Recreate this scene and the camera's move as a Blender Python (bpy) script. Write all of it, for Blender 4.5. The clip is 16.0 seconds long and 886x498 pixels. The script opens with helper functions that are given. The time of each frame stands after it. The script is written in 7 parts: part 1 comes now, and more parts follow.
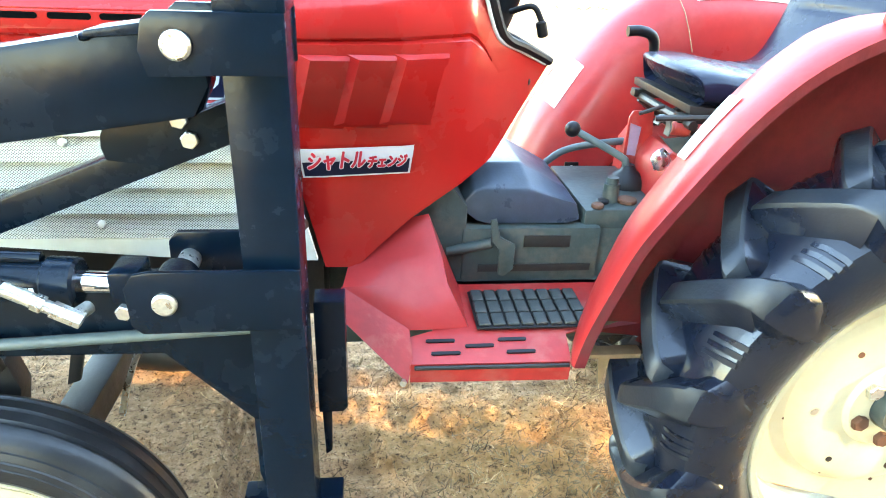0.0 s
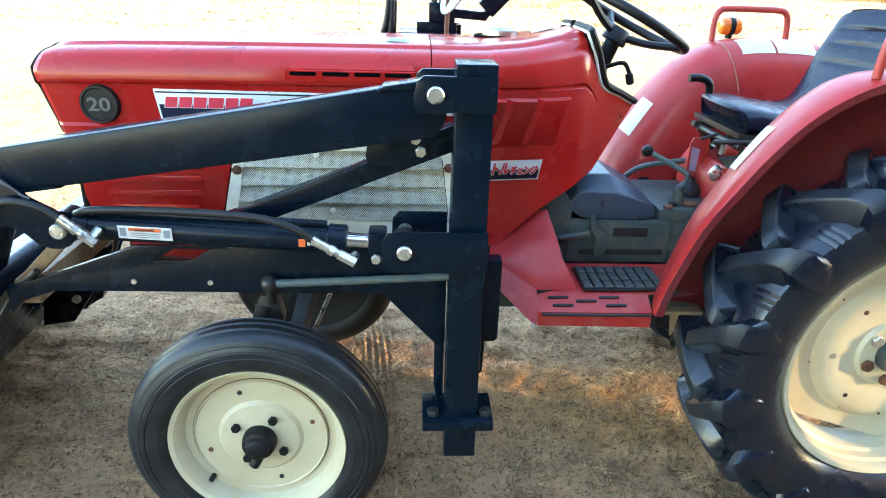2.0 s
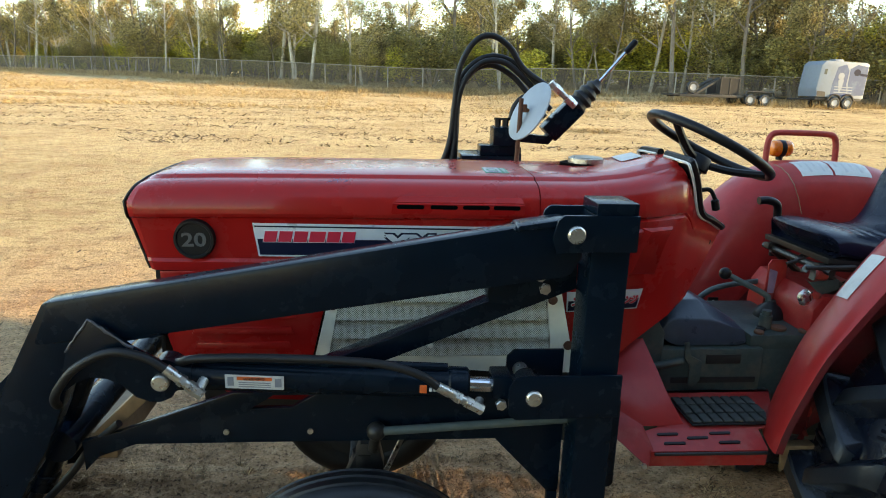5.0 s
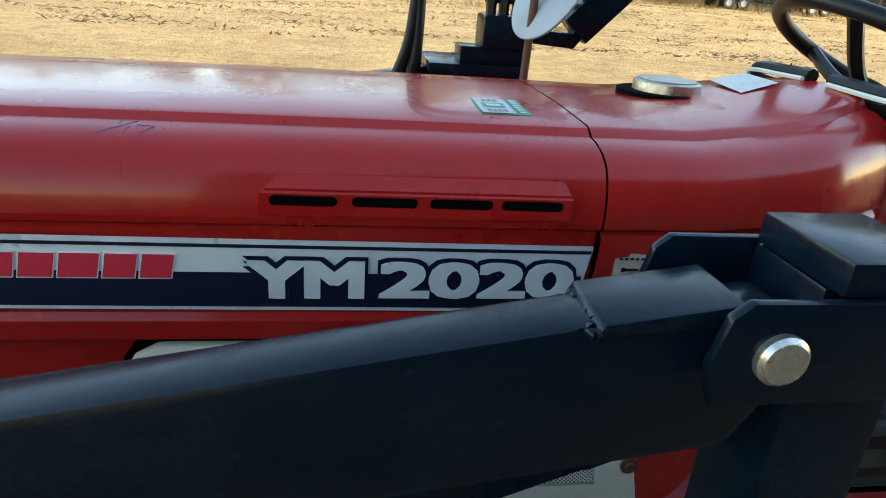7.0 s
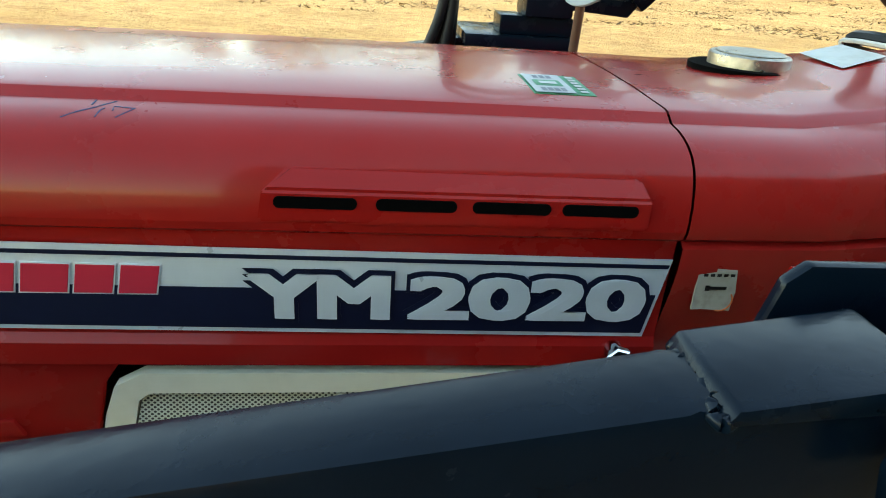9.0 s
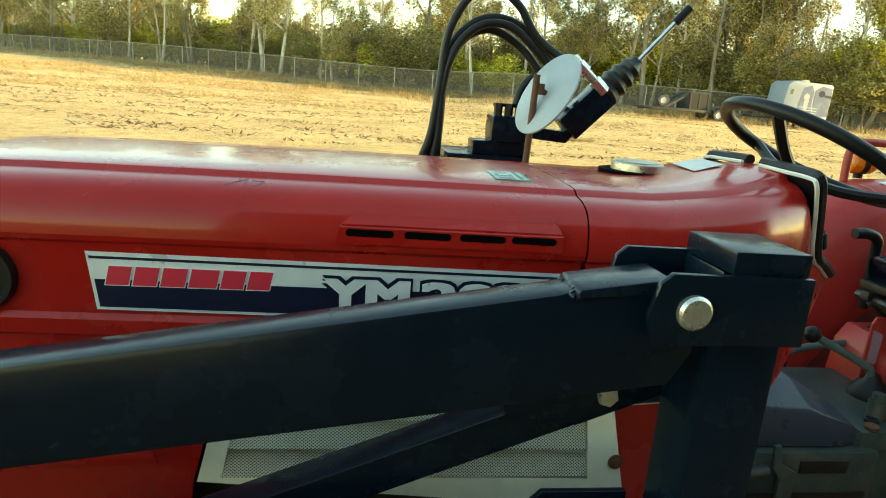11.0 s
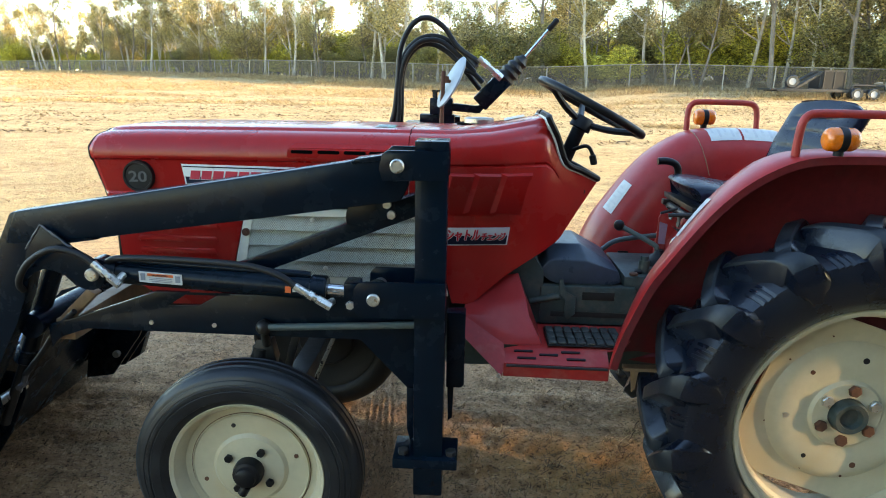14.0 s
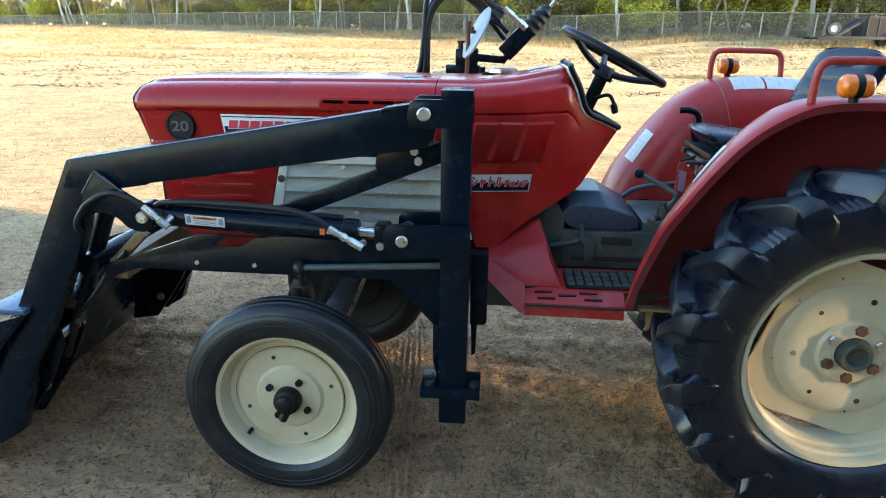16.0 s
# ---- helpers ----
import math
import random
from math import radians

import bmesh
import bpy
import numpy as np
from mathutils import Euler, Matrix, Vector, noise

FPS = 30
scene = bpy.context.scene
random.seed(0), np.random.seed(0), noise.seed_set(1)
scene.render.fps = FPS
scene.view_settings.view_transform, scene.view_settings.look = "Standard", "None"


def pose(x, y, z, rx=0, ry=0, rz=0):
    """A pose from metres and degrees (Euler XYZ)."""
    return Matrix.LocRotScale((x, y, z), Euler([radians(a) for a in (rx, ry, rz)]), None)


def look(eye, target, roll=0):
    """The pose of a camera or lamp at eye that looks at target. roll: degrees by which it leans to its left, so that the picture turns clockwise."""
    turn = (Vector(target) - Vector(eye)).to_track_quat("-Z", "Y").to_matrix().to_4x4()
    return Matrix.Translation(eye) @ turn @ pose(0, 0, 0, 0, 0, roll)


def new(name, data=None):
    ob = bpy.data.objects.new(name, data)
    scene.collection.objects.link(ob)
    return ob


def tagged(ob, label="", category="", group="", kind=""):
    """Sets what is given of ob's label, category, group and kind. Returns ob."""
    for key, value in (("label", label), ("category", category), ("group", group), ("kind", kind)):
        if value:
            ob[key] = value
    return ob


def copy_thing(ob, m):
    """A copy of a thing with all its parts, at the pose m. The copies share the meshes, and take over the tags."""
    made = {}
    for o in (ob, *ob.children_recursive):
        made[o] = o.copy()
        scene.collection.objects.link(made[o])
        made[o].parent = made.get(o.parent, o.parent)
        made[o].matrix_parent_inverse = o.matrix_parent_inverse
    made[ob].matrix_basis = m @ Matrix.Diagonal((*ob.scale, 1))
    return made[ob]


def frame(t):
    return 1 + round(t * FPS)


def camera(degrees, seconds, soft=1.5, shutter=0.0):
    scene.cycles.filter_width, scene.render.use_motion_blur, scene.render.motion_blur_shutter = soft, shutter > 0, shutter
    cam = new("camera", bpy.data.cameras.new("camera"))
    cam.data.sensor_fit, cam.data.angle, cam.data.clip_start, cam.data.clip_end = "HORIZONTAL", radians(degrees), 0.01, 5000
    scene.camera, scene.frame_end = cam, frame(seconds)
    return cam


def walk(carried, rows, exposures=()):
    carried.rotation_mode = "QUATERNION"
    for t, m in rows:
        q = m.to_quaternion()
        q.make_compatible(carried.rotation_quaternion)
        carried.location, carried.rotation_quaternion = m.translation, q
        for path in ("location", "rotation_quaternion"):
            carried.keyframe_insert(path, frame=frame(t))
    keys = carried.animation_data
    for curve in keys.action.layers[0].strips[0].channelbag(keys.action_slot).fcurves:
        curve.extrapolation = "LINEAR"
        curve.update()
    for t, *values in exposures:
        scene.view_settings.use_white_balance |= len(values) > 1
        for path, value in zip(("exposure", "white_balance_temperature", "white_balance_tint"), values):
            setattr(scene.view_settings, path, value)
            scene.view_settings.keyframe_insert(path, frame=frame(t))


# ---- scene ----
LENS = 68.6
cam = camera(LENS, 16.0, soft=1.0)
PATH = [
    (0, (0.8933, -0.0798, 1.2882), (1.1043, 1.7142, 0.4296), 2.25),
    (0.5, (0.894, -0.2108, 1.3196), (1.1241, 1.5815, 0.4626), 3.47),
    (1, (0.8526, -0.3048, 1.3371), (1.0151, 1.516, 0.5258), 2.96),
    (1.5, (0.7034, -0.4371, 1.3529), (0.8468, 1.4004, 0.5764), 2.48),
    (2, (0.6318, -0.5699, 1.387), (0.7289, 1.2698, 0.6086), 1.65),
    (2.5, (0.5855, -0.6543, 1.4145), (0.7304, 1.1842, 0.6408), 3.08),
    (3, (0.6148, -0.8248, 1.4065), (0.7629, 1.0552, 0.7405), 3.4),
    (3.5, (0.5218, -0.8511, 1.4092), (0.7235, 1.0465, 0.8107), 3.23),
    (4, (0.3685, -0.808, 1.445), (0.5911, 1.1193, 0.9593), -0.23),
    (4.5, (0.3121, -0.6962, 1.4505), (0.5144, 1.2439, 1.0088), 1.58),
    (5, (0.3154, -0.4502, 1.4385), (0.5038, 1.4783, 0.9431), 1.78),
    (7.5, (0.424, 0.495, 1.357), (0.747, 2.279, 0.513), 5.1),
    (8, (0.423, 0.531, 1.349), (0.674, 2.304, 0.458), 3.6),
    (10.5, (0.373, 0.344, 1.352), (0.606, 2.232, 0.734), 5.1),
    (11, (0.3498, 0.1569, 1.3587), (0.6452, 2.0749, 0.8748), 4.78),
    (11.5, (0.3795, -0.0399, 1.373), (0.5967, 1.9069, 0.9696), 5.66),
    (12, (0.4654, -0.2848, 1.3389), (0.4844, 1.6422, 0.8039), 4.1),
    (12.5, (0.5118, -0.4972, 1.3441), (0.6216, 1.4233, 0.7967), 3.51),
    (13, (0.5712, -0.6553, 1.366), (0.7795, 1.2486, 0.79), 3.2),
    (13.5, (0.6902, -0.756, 1.3586), (0.6662, 1.1789, 0.8529), 2.27),
    (14, (0.8514, -0.8115, 1.3691), (0.7688, 1.1221, 0.8648), 1.08),
    (14.5, (0.967, -0.8642, 1.3459), (1.0922, 1.0659, 0.8367), 2.6),
    (15, (0.9461, -0.9297, 1.3417), (1.0307, 0.9958, 0.8076), 2.04),
    (15.5, (0.8881, -0.9231, 1.3502), (0.8192, 0.9926, 0.7798), -0.26),
    (16, (0.8619, -0.9155, 1.3692), (0.7034, 0.9731, 0.7304), 0.55),
]
EXPOSURES = [(t, e + 3.12, k, -7 if 10 < t < 11.8 else 2 if t == 12.1 else 11) for t, e, k in (
    (0.0, 2.6, 8900), (0.5, 2.7, 8900), (1.0, 2.6, 8700), (1.6, 2.1, 7900), (2.2, 1.1, 7500), (2.6, 0.76, 7600), (3.0, 0.42, 7800), (3.6, 0.1, 8800), (5.0, -0.2, 8700),
    (7.5, -0.15, 8600), (8.2, 0.1, 9100), (10.5, 0.05, 12900), (11.5, -0.08, 12900), (12.1, 0.0, 11600), (12.6, 0.38, 8000), (13.5, 0.42, 7450), (14.0, 0.18, 7750), (14.5, 0.28, 7550), (15.5, 0.37, 7150), (16.0, 0.33, 7150))]
walk(cam, [(t, look(eye, target, roll)) for t, eye, target, roll in PATH], EXPOSURES)

# ---- daylight: a low warm sun from behind the tractor's tail, clear pale sky ----
SUN_EL, SUN_AZ = radians(11), radians(-18)          # azimuth measured from +x
sun_way = Vector((math.cos(SUN_EL) * math.cos(SUN_AZ), math.cos(SUN_EL) * math.sin(SUN_AZ), math.sin(SUN_EL)))
world = bpy.data.worlds.new("sky")
scene.world = world
world.use_nodes = True
sky = world.node_tree.nodes.new("ShaderNodeTexSky")
sky.sky_type, sky.sun_disc = "NISHITA", False
sky.sun_elevation, sky.sun_rotation = SUN_EL, radians(90) - SUN_AZ
sky.air_density, sky.dust_density, sky.ozone_density = 1.0, 0.15, 2.6
world.node_tree.nodes["Background"].inputs["Strength"].default_value = 0.135
world.node_tree.links.new(sky.outputs[0], world.node_tree.nodes["Background"].inputs["Color"])
sun = new("sun", bpy.data.lights.new("sun", "SUN"))
sun.data.energy, sun.data.angle, sun.data.color = 2.5, radians(0.6), (1.0, 0.80, 0.52)
sun.matrix_world = look(sun_way * 60, (0, 0, 0))

# ---- mesh helpers ----
def V(*a):
    return Vector(a)


def smoothed(pts, k=6):
    """Catmull-Rom points through pts."""
    p = [Vector(q) for q in pts]
    p = [2 * p[0] - p[1], *p, 2 * p[-1] - p[-2]]
    out = []
    for a, b, c, d in zip(p, p[1:], p[2:], p[3:]):
        for i in range(k):
            t = i / k
            out.append(0.5 * (2 * b + (c - a) * t + (2 * a - 5 * b + 4 * c - d) * t * t + (3 * b - a - 3 * c + d) * t ** 3))
    return out + [p[-2]]


def box(bm, lo, hi, bev=0.0, seg=2):
    """An upright box from corner lo to corner hi."""
    tmp = bmesh.new()
    bmesh.ops.create_cube(tmp, size=1)
    lo, hi = Vector(lo), Vector(hi)
    for v in tmp.verts:
        v.co = Vector([(lo[i] + hi[i]) / 2 + v.co[i] * (hi[i] - lo[i]) for i in range(3)])
    if bev:
        bmesh.ops.bevel(tmp, geom=tmp.edges[:], offset=bev, segments=seg, affect="EDGES", profile=0.6)
    add(bm, tmp)


def add(bm, tmp, m=None):
    me = bpy.data.meshes.new("tmp")
    if m is not None:
        bmesh.ops.transform(tmp, matrix=m, verts=tmp.verts[:])
    tmp.to_mesh(me)
    tmp.free()
    bm.from_mesh(me)
    bpy.data.meshes.remove(me)


def prism(bm, prof, y0, y1, bev=0.0, seg=2):
    """A plate: an outline of (x, z) from y0 to y1."""
    tmp = bmesh.new()
    a = [tmp.verts.new((x, min(y0, y1), z)) for x, z in prof]
    b = [tmp.verts.new((x, max(y0, y1), z)) for x, z in prof]
    tmp.faces.new(a)
    tmp.faces.new(b[::-1])
    for i in range(len(a)):
        j = (i + 1) % len(a)
        tmp.faces.new((a[i], b[i], b[j], a[j]))
    bmesh.ops.recalc_face_normals(tmp, faces=tmp.faces[:])
    if bev:
        bmesh.ops.bevel(tmp, geom=tmp.edges[:], offset=bev, segments=seg, affect="EDGES", profile=0.6)
    add(bm, tmp)


def ring(c, u, w, r, n, turn=0.0):
    return [c + u * (r * math.cos(turn + 2 * math.pi * i / n)) + w * (r * math.sin(turn + 2 * math.pi * i / n)) for i in range(n)]


def axes_of(d):
    d = d.normalized()
    u = d.orthogonal().normalized()
    return u, d.cross(u)


def skin(bm, loops, closed=True, caps=True):
    """Joins loops of as many points each."""
    vs = [[bm.verts.new(p) for p in loop] for loop in loops]
    n = len(vs[0])
    for a, b in zip(vs, vs[1:]):
        for i in range(n if closed else n - 1):
            j = (i + 1) % n
            try:
                bm.faces.new((a[i], a[j], b[j], b[i]))
            except ValueError:
                pass
    if caps and closed:
        bm.faces.new(vs[0][::-1])
        bm.faces.new(vs[-1])
    return vs


def rod(bm, a, b, r, n=14, r2=None, turn=0.0, bev=0.0):
    a, b = Vector(a), Vector(b)
    u, w = axes_of(b - a)
    d = (b - a).normalized()
    r2 = r if r2 is None else r2
    if bev:
        loops = [ring(a, u, w, r - bev, n, turn), ring(a + d * bev, u, w, r, n, turn), ring(b - d * bev, u, w, r2, n, turn), ring(b, u, w, r2 - bev, n, turn)]
    else:
        loops = [ring(a, u, w, r, n, turn), ring(b, u, w, r2, n, turn)]
    skin(bm, loops)


def tube(bm, pts, r, n=10, closed=False):
    pts = [Vector(p) for p in pts]
    u, _ = axes_of(pts[1] - pts[0])
    loops = []
    for i, p in enumerate(pts):
        d = (pts[min(i + 1, len(pts) - 1)] - pts[max(i - 1, 0)]).normalized()
        if closed:
            d = (pts[(i + 1) % len(pts)] - pts[i - 1]).normalized()
        u = (u - d * u.dot(d)).normalized()
        loops.append(ring(p, u, d.cross(u), r[i] if isinstance(r, list) else r, n))
    if closed:
        loops.append(loops[0])
    skin(bm, loops, caps=not closed)


def lathe(bm, prof, c, n=64, start=0.0, radius=None):
    """Turns (y, r) pairs about the y axis through c."""
    c = Vector(c)
    loops = []
    for y, r in prof:
        loops.append([c + V(r * math.cos(a), y, r * math.sin(a)) for a in (start + 2 * math.pi * i / n for i in range(n))])
    skin(bm, loops, caps=False)


def fill(bm, pts):
    return bm.faces.new([bm.verts.new(p) for p in pts])


def thicken(bm, d):
    bmesh.ops.recalc_face_normals(bm, faces=bm.faces[:])
    bmesh.ops.solidify(bm, geom=bm.faces[:], thickness=d)


def spin(bm, a, way, prof, n=18):
    """Turns (distance along, radius) pairs about the line from a."""
    a, d = Vector(a), Vector(way).normalized()
    u, w = axes_of(d)
    skin(bm, [ring(a + d * s, u, w, r, n) for s, r in prof])


def hexnut(bm, c, d, r, h):
    c, d = Vector(c), Vector(d).normalized()
    rod(bm, c, c + d * h, r, 6, bev=r * 0.12)


BASE = {}


def finish(ob, bm, sharp=38):
    bmesh.ops.remove_doubles(bm, verts=bm.verts[:], dist=1e-5)
    bmesh.ops.recalc_face_normals(bm, faces=bm.faces[:])
    lim = radians(sharp)
    for f in bm.faces:
        f.smooth = True
    for e in bm.edges:
        if len(e.link_faces) != 2 or e.calc_face_angle(0) > lim:
            e.smooth = False
    bm.to_mesh(ob.data)
    bm.free()


def thing(name, at, label, category, group="", kind=""):
    ob = new(name)
    ob.empty_display_size = 0.1
    ob.location = at
    BASE[ob.name] = Vector(at)
    return tagged(ob, label, category, group, kind)


def part(name, bm, material, parent=None, label="", sharp=38, bump=None):
    """Links a bmesh, made in place, as one mesh object under a thing or a part."""
    lo = Vector([min(v.co[i] for v in bm.verts) for i in range(3)])
    hi = Vector([max(v.co[i] for v in bm.verts) for i in range(3)])
    c = (lo + hi) / 2
    bmesh.ops.translate(bm, verts=bm.verts[:], vec=-c)
    ob = new(name, bpy.data.meshes.new(name))
    ob.data.materials.append(material)
    finish(ob, bm, sharp)
    ob.location = c - (BASE[parent.name] if parent else V(0, 0, 0))
    ob.parent = parent
    BASE[ob.name] = c
    if label:
        ob["label"] = label
    return ob


def whole(name, bm, material, label, category, group="", kind="", sharp=38):
    return tagged(part(name, bm, material, None, "", sharp), label, category, group, kind)


def letters(bm, text, x, z, y, height, width, lean=0.0, grow=0.0, depth=0.0008):
    """Writing that faces -y: its lower left corner at (x, z), of that height and width."""
    cu = bpy.data.curves.new("writing", "FONT")
    cu.body, cu.extrude, cu.offset, cu.resolution_u = text, 0.02, grow, 3
    ob = bpy.data.objects.new("writing", cu)
    me = bpy.data.meshes.new_from_object(ob)
    tmp = bmesh.new()
    tmp.from_mesh(me)
    bpy.data.objects.remove(ob)
    bpy.data.meshes.remove(me)
    if not tmp.verts:
        tmp.free()
        return
    x0, x1 = min(v.co.x for v in tmp.verts), max(v.co.x for v in tmp.verts)
    y0, y1 = min(v.co.y for v in tmp.verts), max(v.co.y for v in tmp.verts)
    for v in tmp.verts:
        u, w = (v.co.x - x0) / (x1 - x0) * width, (v.co.y - y0) / (y1 - y0) * height
        v.co = V(x + u + w * lean, y - (depth if v.co.z > 0 else 0), z + w)
    add(bm, tmp)


# ---- materials ----
def surface(name, colour, rough=0.5, metal=0.0, worn=None, amount=0.35, grain=40.0, stains=4.0, bump=0.1, bump_scale=120.0, coat=0.0, rough_var=0.12, spread=0.18, ior=1.45, low=0.5, high=0.75, bump_dist=0.002, spec=0.5):
    """Paint, rubber, metal or cloth: two scales of colour change, worn or dirty stains, fine relief."""
    m = bpy.data.materials.new(name)
    m.use_nodes = True
    nt = m.node_tree
    n, link = nt.nodes, nt.links.new
    p = n["Principled BSDF"]
    co = n.new("ShaderNodeTexCoord").outputs["Object"]
    fine, wide = n.new("ShaderNodeTexNoise"), n.new("ShaderNodeTexNoise")
    fine.inputs["Scale"].default_value, fine.inputs["Detail"].default_value = grain, 5
    wide.inputs["Scale"].default_value, wide.inputs["Detail"].default_value, wide.inputs["Roughness"].default_value = stains, 7, 0.62
    link(co, fine.inputs["Vector"])
    link(co, wide.inputs["Vector"])
    vary = n.new("ShaderNodeMapRange")
    vary.inputs["To Min"].default_value, vary.inputs["To Max"].default_value = 1 - spread, 1 + spread
    vary.inputs["From Min"].default_value, vary.inputs["From Max"].default_value = 0.25, 0.75
    link(fine.outputs["Fac"], vary.inputs["Value"])
    scale = n.new("ShaderNodeVectorMath")
    scale.operation = "SCALE"
    scale.inputs[0].default_value = colour[:3]
    link(vary.outputs[0], scale.inputs["Scale"])
    mix = n.new("ShaderNodeMix")
    mix.data_type = "RGBA"
    link(scale.outputs[0], mix.inputs["A"])
    mix.inputs["B"].default_value = worn or tuple(c * 0.6 for c in colour[:3]) + (1,)
    ramp = n.new("ShaderNodeMapRange")
    ramp.inputs["From Min"].default_value, ramp.inputs["From Max"].default_value = low, high
    ramp.inputs["To Max"].default_value = amount
    link(wide.outputs["Fac"], ramp.inputs["Value"])
    link(ramp.outputs[0], mix.inputs["Factor"])
    link(mix.outputs["Result"], p.inputs["Base Color"])
    rr = n.new("ShaderNodeMapRange")
    rr.inputs["From Min"].default_value, rr.inputs["From Max"].default_value = 0.3, 0.7
    rr.inputs["To Min"].default_value, rr.inputs["To Max"].default_value = max(0.02, rough - rough_var), min(1, rough + rough_var)
    link(wide.outputs["Fac"], rr.inputs["Value"])
    link(rr.outputs[0], p.inputs["Roughness"])
    p.inputs["Specular IOR Level"].default_value = spec
    p.inputs["Metallic"].default_value, p.inputs["IOR"].default_value = metal, ior
    p.inputs["Coat Weight"].default_value, p.inputs["Coat Roughness"].default_value = coat, 0.07
    if bump:
        tex = n.new("ShaderNodeTexNoise")
        tex.inputs["Scale"].default_value, tex.inputs["Detail"].default_value = bump_scale, 4
        link(co, tex.inputs["Vector"])
        b = n.new("ShaderNodeBump")
        b.inputs["Strength"].default_value, b.inputs["Distance"].default_value = bump, bump_dist
        link(tex.outputs["Fac"], b.inputs["Height"])
        link(b.outputs["Normal"], p.inputs["Normal"])
    return m


DUST = (0.30, 0.22, 0.14, 1)
RED = surface("red_paint", (0.36, 0.0110, 0.0095), 0.27, worn=(0.35, 0.028, 0.024, 1), amount=0.35, stains=5, grain=9, spread=0.08, bump=0.025, bump_scale=40, coat=0.27, rough_var=0.05, spec=0.2)
RED_WORN = surface("worn_red_paint", (0.34, 0.018, 0.016), 0.45, worn=(0.36, 0.12, 0.09, 1), amount=0.6, stains=16, grain=60, spread=0.12, bump=0.12, bump_scale=150)
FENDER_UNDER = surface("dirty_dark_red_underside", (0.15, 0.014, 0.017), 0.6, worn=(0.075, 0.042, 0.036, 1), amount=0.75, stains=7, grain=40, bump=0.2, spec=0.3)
RED_FADED = surface("faded_red_paint", (0.34, 0.020, 0.019), 0.38, worn=(0.37, 0.085, 0.070, 1), amount=0.38, stains=6, grain=30, spread=0.10, bump=0.06, bump_scale=90, coat=0.12, spec=0.3)
RAIL_RED = surface("dull_red_paint", (0.33, 0.030, 0.022), 0.5, worn=(0.20, 0.05, 0.03, 1), stains=14, bump=0.1)
BLACK = surface("black_paint", (0.0013, 0.0064, 0.0128), 0.24, worn=(0.003, 0.011, 0.021, 1), amount=0.6, stains=11, grain=30, bump=0.16, bump_scale=90, rough_var=0.09, spec=0.30, ior=1.36)
BLACK_TRIM = surface("black_trim", (0.006, 0.006, 0.007), 0.45, bump=0.08, spec=0.28)
BLACK_RUBBER = surface("black_rubber", (0.007, 0.007, 0.008), 0.5, worn=(0.02, 0.019, 0.018, 1), spec=0.4, bump=0.15, bump_scale=200)
TYRE = surface("tyre_rubber", (0.0030, 0.0058, 0.0125), 0.29, spec=0.5, coat=0.15, worn=(0.028, 0.027, 0.027, 1), amount=0.4, stains=7, grain=50, bump=0.25, bump_scale=130, rough_var=0.1, low=0.48, high=0.72)
TYRE_DUSTY = surface("dusty_tyre_rubber", (0.009, 0.013, 0.018), 0.45, worn=(0.050, 0.052, 0.050, 1), amount=0.55, stains=14, grain=50, bump=0.3, bump_scale=130)
# black that stands for the shade inside vent slots and filler well
VOID = surface("dark_opening", (0.0015, 0.0015, 0.0015), 0.9, bump=0.0, spec=0.05)
LABEL_OLD = surface("worn_label_film", (0.40, 0.36, 0.29), 0.6, worn=(0.22, 0.16, 0.11, 1), amount=0.7, stains=60, spread=0.1, bump=0.1)
TYRE_FRONT = surface("worn_tyre_rubber", (0.0065, 0.0085, 0.011), 0.40, worn=(0.052, 0.052, 0.050, 1), amount=0.4, stains=9, grain=80, bump=0.2, bump_scale=160)
CREAM = surface("cream_paint", (0.50, 0.43, 0.285), 0.42, worn=(0.34, 0.21, 0.085, 1), amount=0.6, stains=5, grain=40, spread=0.06, bump=0.06, bump_scale=70, low=0.52, high=0.8)
CREAM_CLEAN = surface("pale_cream_paint", (0.70, 0.67, 0.54), 0.5, worn=(0.40, 0.33, 0.22, 1), amount=0.3, stains=8, spread=0.05, bump=0.03)
STEEL = surface("zinc_steel", (0.60, 0.58, 0.52), 0.32, 0.9, worn=(0.35, 0.31, 0.25, 1), stains=60, grain=200, bump=0.1, bump_scale=300)
CHROME = surface("chrome", (0.75, 0.76, 0.78), 0.12, 1.0, stains=50, bump=0.0, rough_var=0.05)
DARK_STEEL = surface("oily_dark_steel", (0.020, 0.019, 0.018), 0.45, 0.3, worn=(0.06, 0.046, 0.035, 1), stains=18, bump=0.25)
RUST = surface("rusty_steel", (0.12, 0.05, 0.028), 0.75, 0.3, worn=(0.05, 0.03, 0.02, 1), stains=60, grain=120, bump=0.4)
HOUSING = surface("grey_green_cast_iron", (0.030, 0.046, 0.044), 0.5, worn=(0.13, 0.100, 0.07, 1), amount=0.75, stains=14, grain=70, bump=0.3, bump_scale=90)
COVER = surface("blue_grey_plastic", (0.029, 0.043, 0.063), 0.36, worn=(0.09, 0.09, 0.085, 1), amount=0.4, stains=8, bump=0.15, bump_scale=200)
VINYL = surface("black_vinyl", (0.005, 0.008, 0.019), 0.27, worn=(0.022, 0.022, 0.026, 1), amount=0.4, stains=9, bump=0.2, bump_scale=420, rough_var=0.08, spec=0.26)
SILVER_FILM = surface("silver_decal_film", (0.62, 0.67, 0.70), 0.35, 0.25, spread=0.05, bump=0.0, stains=20, worn=(0.45, 0.45, 0.47, 1))
NAVY_FILM = surface("navy_decal_film", (0.0045, 0.008, 0.026), 0.42, spread=0.1, bump=0.0, spec=0.18)
